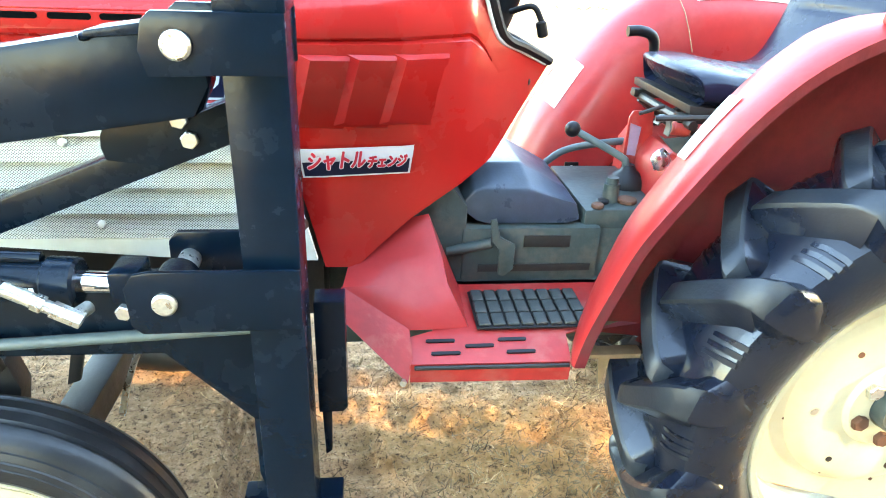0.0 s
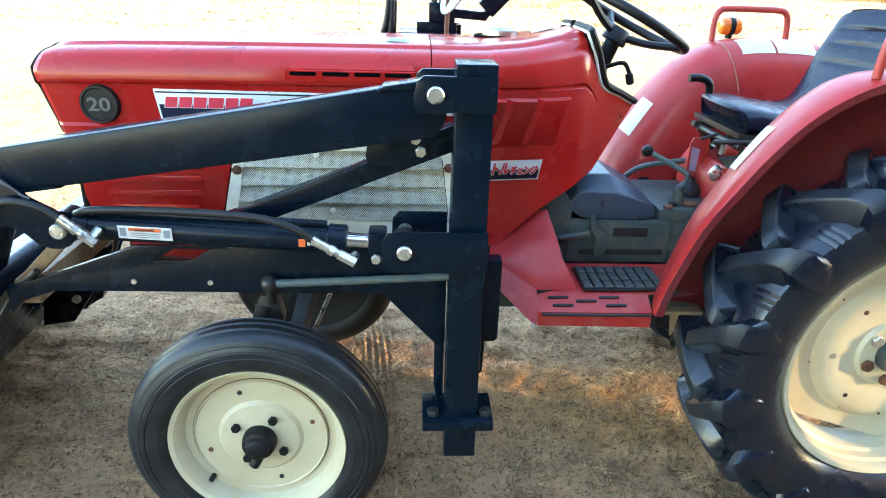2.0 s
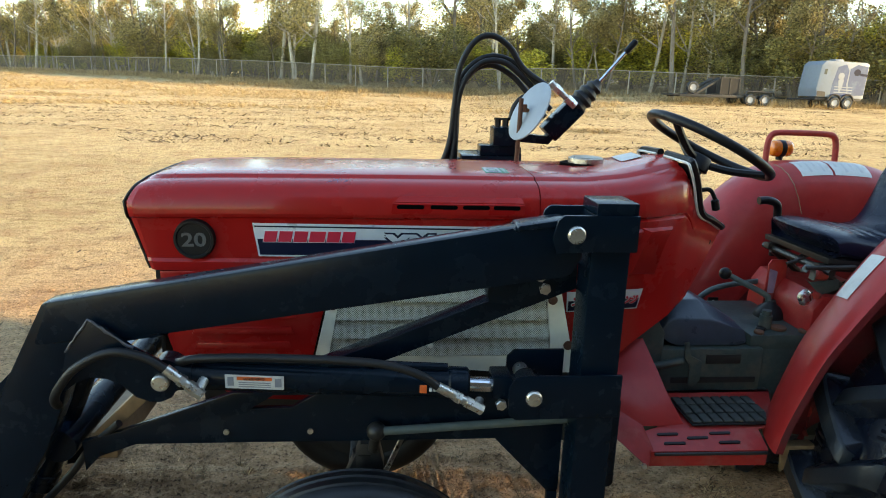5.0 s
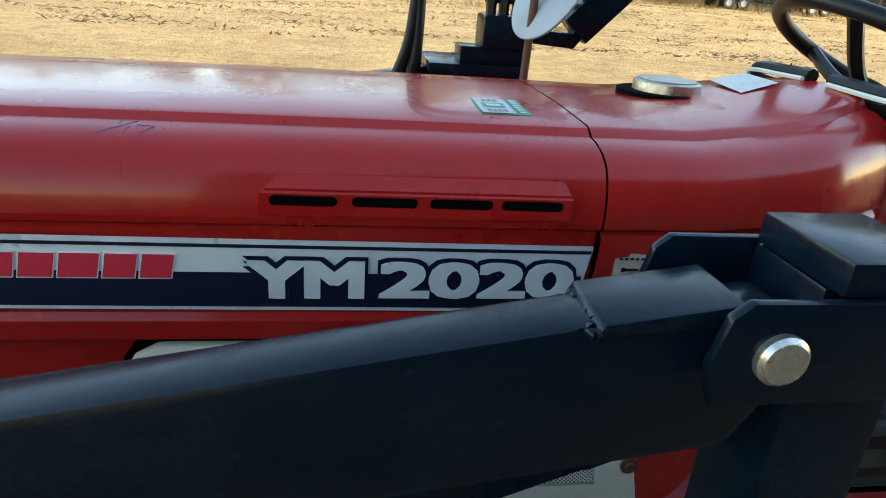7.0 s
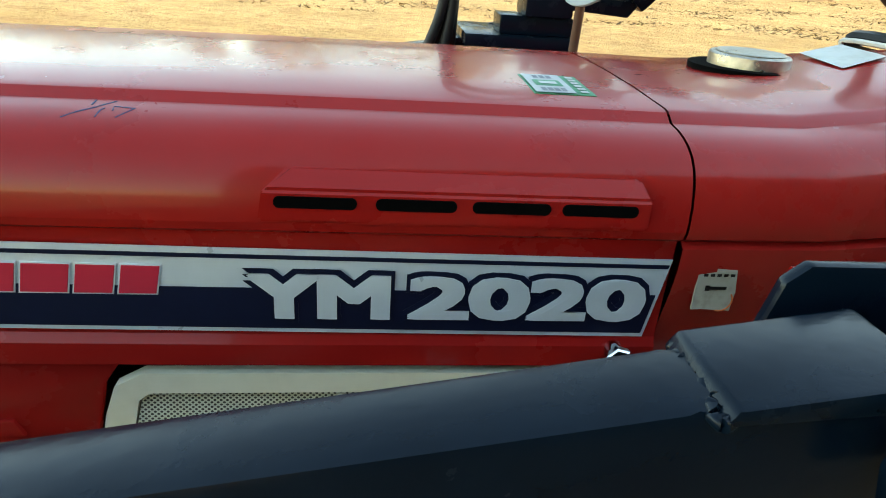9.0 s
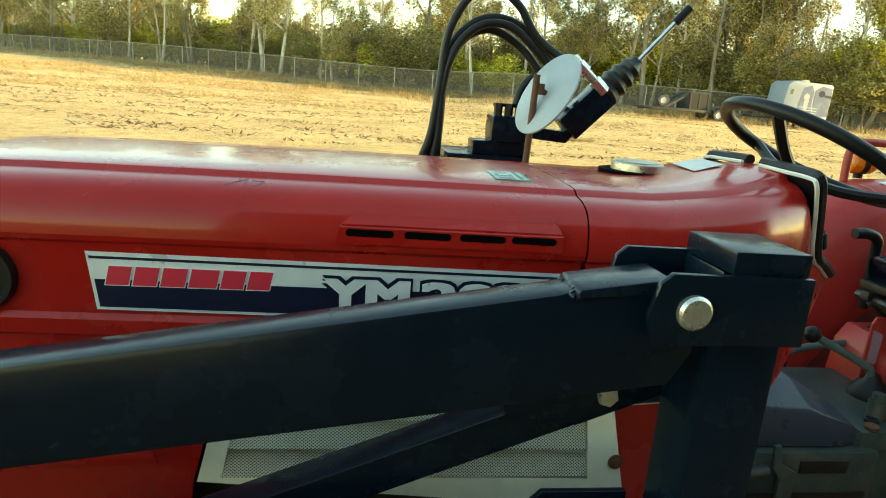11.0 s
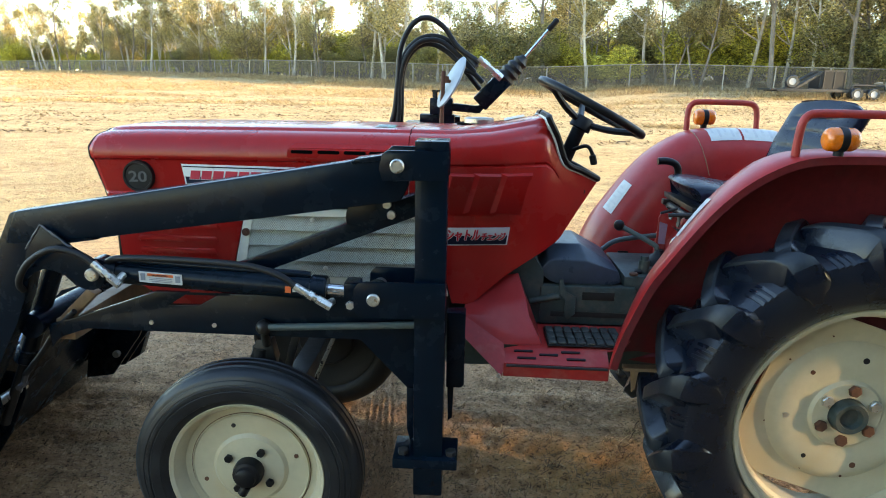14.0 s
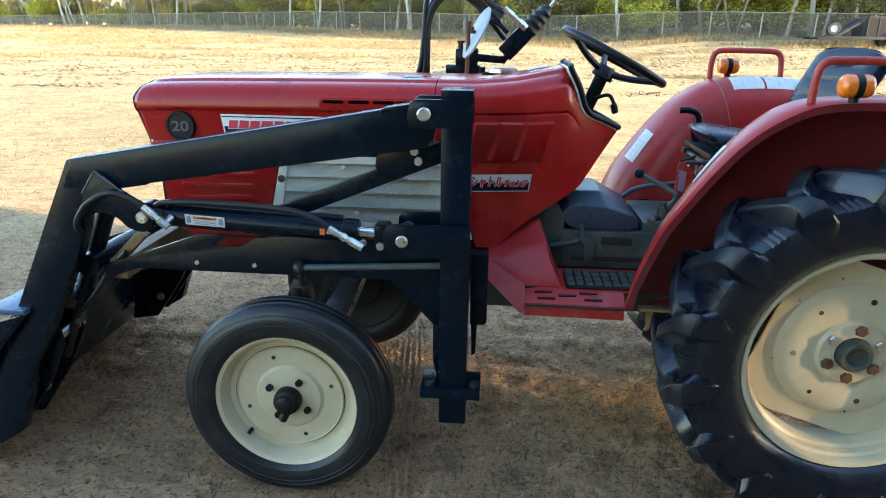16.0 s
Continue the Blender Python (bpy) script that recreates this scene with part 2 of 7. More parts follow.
RED_FILM = surface("red_decal_film", (0.55, 0.018, 0.045), 0.4, spread=0.05, bump=0.0)
WHITE_FILM = surface("white_label_film", (0.54, 0.54, 0.51), 0.5, worn=(0.36, 0.34, 0.30, 1), amount=0.5, stains=30, spread=0.05, bump=0.05)
GREEN_FILM = surface("green_label_film", (0.03, 0.26, 0.13), 0.45, spread=0.05, bump=0.0)
GREY_PRINT = surface("grey_print", (0.20, 0.21, 0.23), 0.6, spread=0.05, bump=0.0)
FAINT_PRINT = surface("faint_print", (0.48, 0.48, 0.47), 0.6, spread=0.05, bump=0.0)
ORANGE_FILM = surface("orange_label_film", (0.72, 0.13, 0.03), 0.5, spread=0.05, bump=0.0)
WHITE_PAINT = surface("white_paint", (0.50, 0.51, 0.51), 0.5, worn=(0.46, 0.44, 0.40, 1), amount=0.3, stains=6, spread=0.05, bump=0.04)
TRAILER_PAINT = surface("pale_blue_grey_paint", (0.15, 0.185, 0.225), 0.5, worn=(0.13, 0.14, 0.15, 1), amount=0.5, stains=2, spread=0.08, bump=0.04)
WELD = surface("bare_weld", (0.10, 0.10, 0.11), 0.4, 0.5, stains=40, grain=150, bump=0.3, bump_scale=200)
# the sky's blue reflection on black steel, put into the base colour
SKY_SHEEN = surface("black_steel_painted_sky_sheen", (0.045, 0.085, 0.15), 0.33, 0.0, worn=(0.04, 0.05, 0.07, 1), amount=0.6, stains=9, grain=60, bump=0.15)
CRUMPLED = surface("crumpled_chrome", (0.70, 0.72, 0.74), 0.30, 1.0, stains=60, bump=0.0)
LABEL_LILAC = surface("lilac_label_film", (0.26, 0.17, 0.24), 0.5, worn=(0.18, 0.12, 0.16, 1), stains=60, bump=0.0)
MIRROR_BACK = surface("pale_blue_grey_mirror_back", (0.27, 0.31, 0.35), 0.5, worn=(0.22, 0.24, 0.26, 1), amount=0.4, stains=9, spread=0.05, bump=0.03)
PEN = surface("blue_pen_ink", (0.035, 0.085, 0.19), 0.5, spread=0.05, bump=0.0)
TEAL_ROD = surface("green_grey_paint", (0.070, 0.095, 0.092), 0.5, worn=(0.12, 0.09, 0.06, 1), stains=18, bump=0.15)
# tan steel; on nose plate and crossbar it paints in reflected sun
TAN_STEEL = surface("tan_steel_and_painted_sun", (0.25, 0.155, 0.085), 0.55, 0.2, stains=14, bump=0.2)
AMBER = surface("amber_lens", (0.74, 0.155, 0.006), 0.22, coat=0.6, spread=0.12, grain=160, bump=0.5, bump_scale=260)
BARK = surface("pale_bark", (0.50, 0.43, 0.33), 0.85, worn=(0.15, 0.11, 0.08, 1), amount=0.8, stains=1.4, grain=7, bump=0.5, bump_scale=8, bump_dist=0.05)
GREY_BARK = surface("grey_bark", (0.20, 0.16, 0.12), 0.9, worn=(0.09, 0.07, 0.05, 1), amount=0.8, stains=2, grain=7, bump=0.5, bump_scale=8, bump_dist=0.05)
FENCE_POST = surface("galvanised_post", (0.30, 0.26, 0.20), 0.6, 0.2, stains=5, bump=0.1)
HOUSE_WALL = surface("tan_render", (0.42, 0.33, 0.22), 0.9, stains=1, bump=0.2, bump_scale=20)
HOUSE_ROOF = surface("brown_roof_tiles", (0.26, 0.15, 0.09), 0.85, stains=2, bump=0.3, bump_scale=6)
CAR_SILVER = surface("silver_car_paint", (0.50, 0.51, 0.52), 0.3, 0.4, coat=0.5, bump=0.0)
CAR_DARK = surface("dark_car_paint", (0.05, 0.055, 0.07), 0.3, 0.2, coat=0.5, bump=0.0)
GLASS = surface("dark_car_glass", (0.02, 0.024, 0.028), 0.08, bump=0.0)
BLUE_PRINT = surface("blue_print", (0.009, 0.035, 0.105), 0.5, worn=(0.07, 0.13, 0.20, 1), amount=0.7, stains=1.8, bump=0.0)


def leaf_material(name, dark, light):
    m = bpy.data.materials.new(name)
    m.use_nodes = True
    nt = m.node_tree
    n, link = nt.nodes, nt.links.new
    p = n["Principled BSDF"]
    geo = n.new("ShaderNodeNewGeometry")
    mix = n.new("ShaderNodeMix")
    mix.data_type = "RGBA"
    mix.inputs["A"].default_value, mix.inputs["B"].default_value = dark, light
    link(geo.outputs["Random Per Island"], mix.inputs["Factor"])
    info = n.new("ShaderNodeObjectInfo")
    hue = n.new("ShaderNodeHueSaturation")
    vary = n.new("ShaderNodeMapRange")
    vary.inputs["To Min"].default_value, vary.inputs["To Max"].default_value = 0.75, 1.3
    link(info.outputs["Random"], vary.inputs["Value"])
    link(vary.outputs[0], hue.inputs["Value"])
    link(mix.outputs["Result"], hue.inputs["Color"])
    link(hue.outputs["Color"], p.inputs["Base Color"])
    p.inputs["Roughness"].default_value = 0.6
    tr = n.new("ShaderNodeBsdfTranslucent")
    link(hue.outputs["Color"], tr.inputs["Color"])
    ms = n.new("ShaderNodeMixShader")
    ms.inputs["Fac"].default_value = 0.28
    link(p.outputs[0], ms.inputs[1])
    link(tr.outputs[0], ms.inputs[2])
    link(ms.outputs[0], n["Material Output"].inputs["Surface"])
    return m


GUM_LEAF = leaf_material("gum_leaves", (0.055, 0.050, 0.018, 1), (0.60, 0.46, 0.17, 1))
SHRUB_LEAF = leaf_material("shrub_leaves", (0.06, 0.066, 0.010, 1), (0.70, 0.60, 0.08, 1))
PINE_LEAF = leaf_material("dark_shrub_leaves", (0.06, 0.060, 0.020, 1), (0.42, 0.35, 0.11, 1))
DRY_GRASS = leaf_material("dry_grass", (0.13, 0.078, 0.030, 1), (0.52, 0.37, 0.17, 1))
STUBBLE = leaf_material("brown_stubble", (0.16, 0.10, 0.045, 1), (0.46, 0.34, 0.16, 1))
CRUMB = leaf_material("dark_dead_stalks", (0.05, 0.030, 0.014, 1), (0.24, 0.15, 0.065, 1))
DEAD_TUFT = leaf_material("dead_tufts", (0.09, 0.052, 0.024, 1), (0.46, 0.29, 0.13, 1))
STRAW = leaf_material("straw", (0.15, 0.080, 0.036, 1), (0.80, 0.52, 0.25, 1))


def perforated():
    """Pale cream sheet with rows of small round holes."""
    m = surface("perforated_cream_sheet", (0.56, 0.57, 0.47), 0.5, worn=(0.42, 0.38, 0.27, 1), amount=0.35, stains=9, spread=0.05, bump=0.0)
    nt = m.node_tree
    n, link = nt.nodes, nt.links.new
    p = n["Principled BSDF"]
    co = n.new("ShaderNodeTexCoord")
    sep = n.new("ShaderNodeSeparateXYZ")
    link(co.outputs["Object"], sep.inputs[0])
    comb = n.new("ShaderNodeCombineXYZ")
    link(sep.outputs["X"], comb.inputs["X"])
    link(sep.outputs["Z"], comb.inputs["Y"])
    turn = n.new("ShaderNodeMapping")
    turn.inputs["Rotation"].default_value = (0, 0, radians(45))
    turn.inputs["Scale"].default_value = (265, 330, 1)
    link(comb.outputs[0], turn.inputs["Vector"])
    vo = n.new("ShaderNodeTexVoronoi")
    vo.voronoi_dimensions = "2D"
    vo.inputs["Scale"].default_value, vo.inputs["Randomness"].default_value = 1.0, 0.0
    link(turn.outputs[0], vo.inputs["Vector"])
    hole = n.new("ShaderNodeMapRange")
    hole.inputs["From Min"].default_value, hole.inputs["From Max"].default_value = 0.30, 0.38
    link(vo.outputs["Distance"], hole.inputs["Value"])
    old = p.inputs["Base Color"].links[0].from_socket
    mix = n.new("ShaderNodeMix")
    mix.data_type = "RGBA"
    mix.inputs["A"].default_value = (0.035, 0.032, 0.024, 1)
    link(hole.outputs[0], mix.inputs["Factor"])
    link(old, mix.inputs["B"])
    link(mix.outputs["Result"], p.inputs["Base Color"])
    b = n.new("ShaderNodeBump")
    b.inputs["Strength"].default_value, b.inputs["Distance"].default_value = 0.6, 0.001
    link(hole.outputs[0], b.inputs["Height"])
    link(b.outputs["Normal"], p.inputs["Normal"])
    return m


PERFORATED = perforated()


def wire_mesh():
    m = bpy.data.materials.new("chain_link_wire")
    m.use_nodes = True
    nt = m.node_tree
    p = nt.nodes["Principled BSDF"]
    # shade behind the fence is put into the wire's dark brown
    p.inputs["Base Color"].default_value, p.inputs["Roughness"].default_value, p.inputs["Metallic"].default_value = (0.10, 0.072, 0.045, 1), 0.6, 0.1
    t = nt.nodes.new("ShaderNodeBsdfTransparent")
    ms = nt.nodes.new("ShaderNodeMixShader")
    ms.inputs["Fac"].default_value = 0.45
    nt.links.new(t.outputs[0], ms.inputs[1])
    nt.links.new(p.outputs[0], ms.inputs[2])
    nt.links.new(ms.outputs[0], nt.nodes["Material Output"].inputs["Surface"])
    return m


WIRE = wire_mesh()


def dirt():
    m = bpy.data.materials.new("dry_dirt")
    m.use_nodes = True
    nt = m.node_tree
    n, link = nt.nodes, nt.links.new
    p = n["Principled BSDF"]
    co = n.new("ShaderNodeTexCoord").outputs["Object"]

    def noise_at(scale, detail, rough=0.6):
        t = n.new("ShaderNodeTexNoise")
        t.inputs["Scale"].default_value, t.inputs["Detail"].default_value, t.inputs["Roughness"].default_value = scale, detail, rough
        link(co, t.inputs["Vector"])
        return t.outputs["Fac"]

    def blend(a, b, fac, lo, hi, top=1.0):
        r = n.new("ShaderNodeMapRange")
        r.inputs["From Min"].default_value, r.inputs["From Max"].default_value, r.inputs["To Max"].default_value = lo, hi, top
        link(fac, r.inputs["Value"])
        x = n.new("ShaderNodeMix")
        x.data_type = "RGBA"
        for key, c in (("A", a), ("B", b)):
            if isinstance(c, tuple):
                x.inputs[key].default_value = c
            else:
                link(c, x.inputs[key])
        link(r.outputs[0], x.inputs["Factor"])
        return x.outputs["Result"]

    big, mid, fine = noise_at(0.35, 6), noise_at(2.2, 8, 0.65), noise_at(45, 7, 0.7)
    away = n.new("ShaderNodeVectorMath")
    away.operation = "DISTANCE"
    away.inputs[1].default_value = (0.9, 0.6, 0.0)
    link(co, away.inputs[0])
    c = blend((0.64, 0.51, 0.265, 1), (0.47, 0.355, 0.170, 1), big, 0.4, 0.65)
    c = blend((0.62, 0.352, 0.190, 1), c, away.outputs["Value"], 2.6, 6.5)
    c = blend(c, (0.35, 0.185, 0.095, 1), mid, 0.48, 0.66, 0.55)
    c = blend(c, (0.24, 0.130, 0.068, 1), noise_at(7.5, 7, 0.62), 0.52, 0.66, 0.5)
    c = blend(c, (0.16, 0.090, 0.048, 1), noise_at(3.2, 9, 0.72), 0.55, 0.68, 0.6)
    # long scrape marks across the yard
    lay = n.new("ShaderNodeMapping")
    lay.inputs["Scale"].default_value = (0.55, 5.5, 1.0)
    link(co, lay.inputs["Vector"])
    scrape = n.new("ShaderNodeTexNoise")
    scrape.inputs["Scale"].default_value, scrape.inputs["Detail"].default_value, scrape.inputs["Roughness"].default_value = 2.4, 9, 0.7
    link(lay.outputs[0], scrape.inputs["Vector"])
    c = blend(c, (0.16, 0.088, 0.048, 1), scrape.outputs["Fac"], 0.54, 0.66, 0.40)
    c = blend(c, (0.64, 0.44, 0.26, 1), scrape.outputs["Fac"], 0.46, 0.38, 0.35)
    # loose soil under the tractor; its orange is sunlight painted into the colour
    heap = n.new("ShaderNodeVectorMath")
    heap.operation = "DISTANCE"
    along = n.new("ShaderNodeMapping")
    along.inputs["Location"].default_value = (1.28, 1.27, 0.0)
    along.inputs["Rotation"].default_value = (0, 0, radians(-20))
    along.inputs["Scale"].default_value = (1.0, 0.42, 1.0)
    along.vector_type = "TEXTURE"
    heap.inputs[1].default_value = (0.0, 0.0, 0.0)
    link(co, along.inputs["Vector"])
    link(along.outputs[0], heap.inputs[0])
    c = blend(c, (0.74, 0.47, 0.27, 1), fine, 0.55, 0.62, 0.75)
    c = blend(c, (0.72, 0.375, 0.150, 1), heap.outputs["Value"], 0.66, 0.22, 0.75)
    c = blend(c, (0.12, 0.072, 0.042, 1), noise_at(24, 7, 0.75), 0.55, 0.63, 0.6)
    c = blend(c, (0.070, 0.042, 0.025, 1), noise_at(75, 6, 0.75), 0.545, 0.60, 0.8)
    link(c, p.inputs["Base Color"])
    p.inputs["Roughness"].default_value = 0.95
    p.inputs["Specular IOR Level"].default_value = 0.15
    b1, b2, b3 = n.new("ShaderNodeBump"), n.new("ShaderNodeBump"), n.new("ShaderNodeBump")
    b3.inputs["Strength"].default_value, b3.inputs["Distance"].default_value = 1.0, 0.10
    link(noise_at(9, 5, 0.6), b3.inputs["Height"])
    link(b3.outputs["Normal"], b2.inputs["Normal"])
    b1.inputs["Strength"].default_value, b1.inputs["Distance"].default_value = 1.0, 0.035
    b2.inputs["Strength"].default_value, b2.inputs["Distance"].default_value = 0.8, 0.12
    link(fine, b1.inputs["Height"])
    link(mid, b2.inputs["Height"])
    link(b2.outputs["Normal"], b1.inputs["Normal"])
    link(b1.outputs["Normal"], p.inputs["Normal"])
    return m


DIRT = dirt()

# ---- ground, and what stands far off ----
MID = 1.296                                          # the tractor's middle plane


def eased(v, lo, hi):
    t = max(0.0, min(1.0, (v - lo) / (hi - lo)))
    return t * t * (3 - 2 * t)


def rise(x, y):
    """The lie of the land: level near the tractor, higher by the far fence and the trailers."""
    return 1.3 * eased(y, 35, 75) + 0.55 * eased(y, 20, 37) * eased(x, 4, 16)


def ground_height(x, y):
    z = rise(x, y)
    near = max(0.0, 1 - math.hypot(x - 0.8, y - 1.2) / 7.0)
    if near > 0:
        z += near * (0.014 * noise.noise((x * 0.9, y * 9, 21)) + 0.008 * noise.noise((x * 2.6, y * 24, 23)) + 0.024 * noise.noise((x * 1.3, y * 1.3, 3)) + 0.020 * noise.noise((x * 4.5, y * 7, 7)) + 0.020 * noise.noise((x * 11, y * 14, 1)) + 0.011 * noise.noise((x * 29, y * 31, 5)))
        off = x - 0.497 - (1.65 - y) * 0.095            # ribbed wheel track
        if abs(off) < 0.075:
            fade = min(1.0, (0.075 - abs(off)) / 0.02)
            z += fade * (0.0065 * math.sin(off / 0.026 * 2 * math.pi) + 0.003 * math.sin(y / 0.05 * 2 * math.pi))
        heap = math.exp(-((x - 1.55) / 0.45) ** 2 - ((y - 1.45) / 0.35) ** 2)
        z += 0.035 * heap
        for wx, wy in ((0.262, 0.765), (0.262, 2 * MID - 0.765), (1.874, 0.826), (1.874, 2 * MID - 0.826)):
            z -= (z - 0.0) * math.exp(-((x - wx) / 0.22) ** 2 - ((y - wy) / 0.16) ** 2)
    else:
        z += 0.03 * noise.noise((x * 0.6, y * 0.6, 3)) * min(1.0, y / 6 if y > 0 else 1)
    return z


def spaced(lo, hi, fine_lo, fine_hi, step):
    out = list(np.arange(fine_lo, fine_hi + 1e-6, step))
    for start, end, sign in ((fine_hi, hi, 1), (fine_lo, lo, -1)):
        d, p = step, start
        while (end - p) * sign > 0:
            d *= 1.10
            p += d * sign
            out.append(p)
    return sorted(out)


def ground():
    xs, ys = spaced(-900, 900, -1.5, 3.0, 0.0155), spaced(-400, 1500, -0.2, 2.9, 0.0155)
    xs = sorted(xs + [0.40 + 0.0055 * k for k in range(54)])
    verts = [(x, y, ground_height(x, y)) for y in ys for x in xs]
    w = len(xs)
    faces = [(j * w + i, j * w + i + 1, (j + 1) * w + i + 1, (j + 1) * w + i) for j in range(len(ys) - 1) for i in range(w - 1)]
    me = bpy.data.meshes.new("ground")
    me.from_pydata(verts, [], faces)
    me.polygons.foreach_set("use_smooth", [True] * len(faces))
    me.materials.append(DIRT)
    tagged(new("ground", me), "dry sandy brown dirt yard with scuffs and wheel tracks", "ground", kind="structure")


ground()


def blades(name, spots, mat, label, category, length, width, lift, rng):
    """Thin bent blades; spots give (x, y)."""
    verts, faces = [], []
    for x, y in spots:
        ln, a, w = rng.uniform(*length), rng.uniform(0, 2 * math.pi), rng.uniform(*width)
        z0 = ground_height(x, y)
        up, bend = rng.uniform(*lift), rng.uniform(-0.5, 0.5)
        d = V(math.cos(a), math.sin(a), 0)
        s = V(-d.y, d.x, 0) * w
        k = len(verts)
        for t in (0, 0.5, 1):
            flat = ln * t * math.cos(up)
            c = V(x, y, z0 + 0.004 + ln * t * math.sin(up)) + d * flat + V(-d.y, d.x, 0) * bend * ln * t * t * 0.6
            ww = s * (1 - 0.6 * t)
            verts += [c - ww, c + ww + V(0, 0, w * 0.6)]
        faces += [(k, k + 1, k + 3, k + 2), (k + 2, k + 3, k + 5, k + 4)]
    me = bpy.data.meshes.new(name)
    me.from_pydata(verts, [], faces)
    me.materials.append(mat)
    return tagged(new(name, me), label, category, kind="stuff")


rng = random.Random(4)
spots = []
heaps = [(rng.gauss(1.40, 0.40), rng.gauss(1.12, 0.30), rng.uniform(0.02, 0.06)) for _ in range(46)]
for hx, hy, sp in heaps:
    spots += [(rng.gauss(hx, sp), rng.gauss(hy, sp * 0.7)) for _ in range(34)]
for _ in range(4200):
    spots.append((rng.uniform(-2.2, 3.6), rng.uniform(-0.3, 4.2)))
blades("straw_litter", spots, STRAW, "scattered dry straw and grass clippings on the dirt", "straw", (0.010, 0.046), (0.0007, 0.0016), (0.0, 0.5), rng)
spots = []
for _ in range(230):
    hx, hy, sp = rng.uniform(-1.6, 3.2), rng.uniform(0.1, 2.6), rng.uniform(0.008, 0.03)
    spots += [(rng.gauss(hx, sp), rng.gauss(hy, sp)) for _ in range(16)]
for _ in range(120):
    hx, hy, sp = rng.gauss(1.35, 0.35), rng.gauss(1.1, 0.28), rng.uniform(0.01, 0.04)
    spots += [(rng.gauss(hx, sp), rng.gauss(hy, sp)) for _ in range(22)]
blades("dead_grass_tufts", spots, DEAD_TUFT, "small curled brown tufts of dead grass in the dirt", "grass", (0.008, 0.034), (0.0008, 0.0022), (0.1, 1.0), rng)


def clods():
    verts, faces = [], []
    r = random.Random(8)
    for _ in range(16000):
        x, y, s = r.uniform(-2, 3.6), r.uniform(-0.3, 4), r.uniform(0.002, 0.009) * (1.7 if r.random() < 0.08 else 1)
        z = ground_height(x, y)
        k = len(verts)
        for dx, dy, dz in ((1, 0, 0), (0, 1, 0), (-1, 0, 0), (0, -1, 0), (0, 0, 1)):
            verts.append((x + s * dx * r.uniform(0.7, 1.3), y + s * dy * r.uniform(0.7, 1.3), z - 0.001 + s * dz * r.uniform(0.4, 0.9)))
        faces += [(k, k + 1, k + 4), (k + 1, k + 2, k + 4), (k + 2, k + 3, k + 4), (k + 3, k, k + 4)]
    me = bpy.data.meshes.new("dirt_clods")
    me.from_pydata(verts, [], faces)
    me.materials.append(DIRT)
    tagged(new("dirt_clods", me), "small crumbled clods of brown dirt", "dirt", kind="stuff")


clods()


def field_clods():
    verts, faces = [], []
    r = random.Random(18)
    while len(faces) < 4 * 26000:
        y = 4 + 34 * r.random() ** 1.5
        x = r.uniform(-0.85 * y - 2, 0.85 * y + 3)
        if noise.noise((x * 0.25, y * 0.7, 12)) < -0.12:
            continue
        s, z, k = r.uniform(0.005, 0.013) * (1.8 if r.random() < 0.08 else 1) * (0.6 + y / 20), ground_height(x, y), len(verts)
        for dx, dy, dz in ((1.3, 0, 0), (0, 1, 0), (-1.3, 0, 0), (0, -1, 0), (0, 0, 1)):
            verts.append((x + s * dx * r.uniform(0.6, 1.4), y + s * dy * r.uniform(0.6, 1.4), z - 0.004 + s * dz * r.uniform(0.5, 1.0)))
        faces += [(k, k + 1, k + 4), (k + 1, k + 2, k + 4), (k + 2, k + 3, k + 4), (k + 3, k, k + 4)]
    me = bpy.data.meshes.new("field_clods")
    me.from_pydata(verts, [], faces)
    me.materials.append(DIRT)
    tagged(new("field_clods", me), "crumbled clods of pale dirt scattered over the field", "dirt", kind="stuff")


field_clods()

FENCE = [(-75, 108), (-47, 90), (-22, 72.5), (2, 57), (21, 48), (34, 43), (60, 34)]


def fence_point(d):
    """A point d metres along the fence."""
    for (x0, y0), (x1, y1) in zip(FENCE, FENCE[1:]):
        ln = math.hypot(x1 - x0, y1 - y0)
        if d <= ln:
            return x0 + (x1 - x0) * d / ln, y0 + (y1 - y0) * d / ln
        d -= ln
    return FENCE[-1]


FENCE_ON = [(-75 - 2.76 * k, 108 + 1.82 * k) for k in range(1, 22)]    # where it runs on past the far corner
FENCE_LEN = sum(math.hypot(b[0] - a[0], b[1] - a[1]) for a, b in zip(FENCE, FENCE[1:]))


def chain_fence():
    f = thing("chain_link_fence", (2, 57, rise(2, 57)), "long galvanised chain-link fence with pipe posts", "fence")
    n = int(FENCE_LEN / 3.3)
    pts = FENCE_ON[::-1] + [fence_point(i * FENCE_LEN / n) for i in range(n + 1)]
    first = None
    for x, y in pts:
        if first is None:
            bm = bmesh.new()
            rod(bm, (x, y, rise(x, y) - 0.2), (x, y, rise(x, y) + 1.85), 0.05, 8)
            first = part("post", bm, FENCE_POST, f)
            at = (x, y)
        else:
            o = first.copy()
            scene.collection.objects.link(o)
            o.location = first.location + V(x - at[0], y - at[1], rise(x, y) - rise(*at))
    bm = bmesh.new()
    tube(bm, [V(x, y, rise(x, y) + 1.82) for x, y in pts], 0.03, 6)
    part("top_rail", bm, FENCE_POST, f)
    for k, ((xa, ya), (xb, yb)) in enumerate(zip(pts, pts[1:])):
        bm = bmesh.new()
        fill(bm, [(xa, ya, rise(xa, ya) + 0.03), (xb, yb, rise(xb, yb) + 0.03), (xb, yb, rise(xb, yb) + 1.80), (xa, ya, rise(xa, ya) + 1.80)])
        part("wire_panel", bm, WIRE, f)


chain_fence()

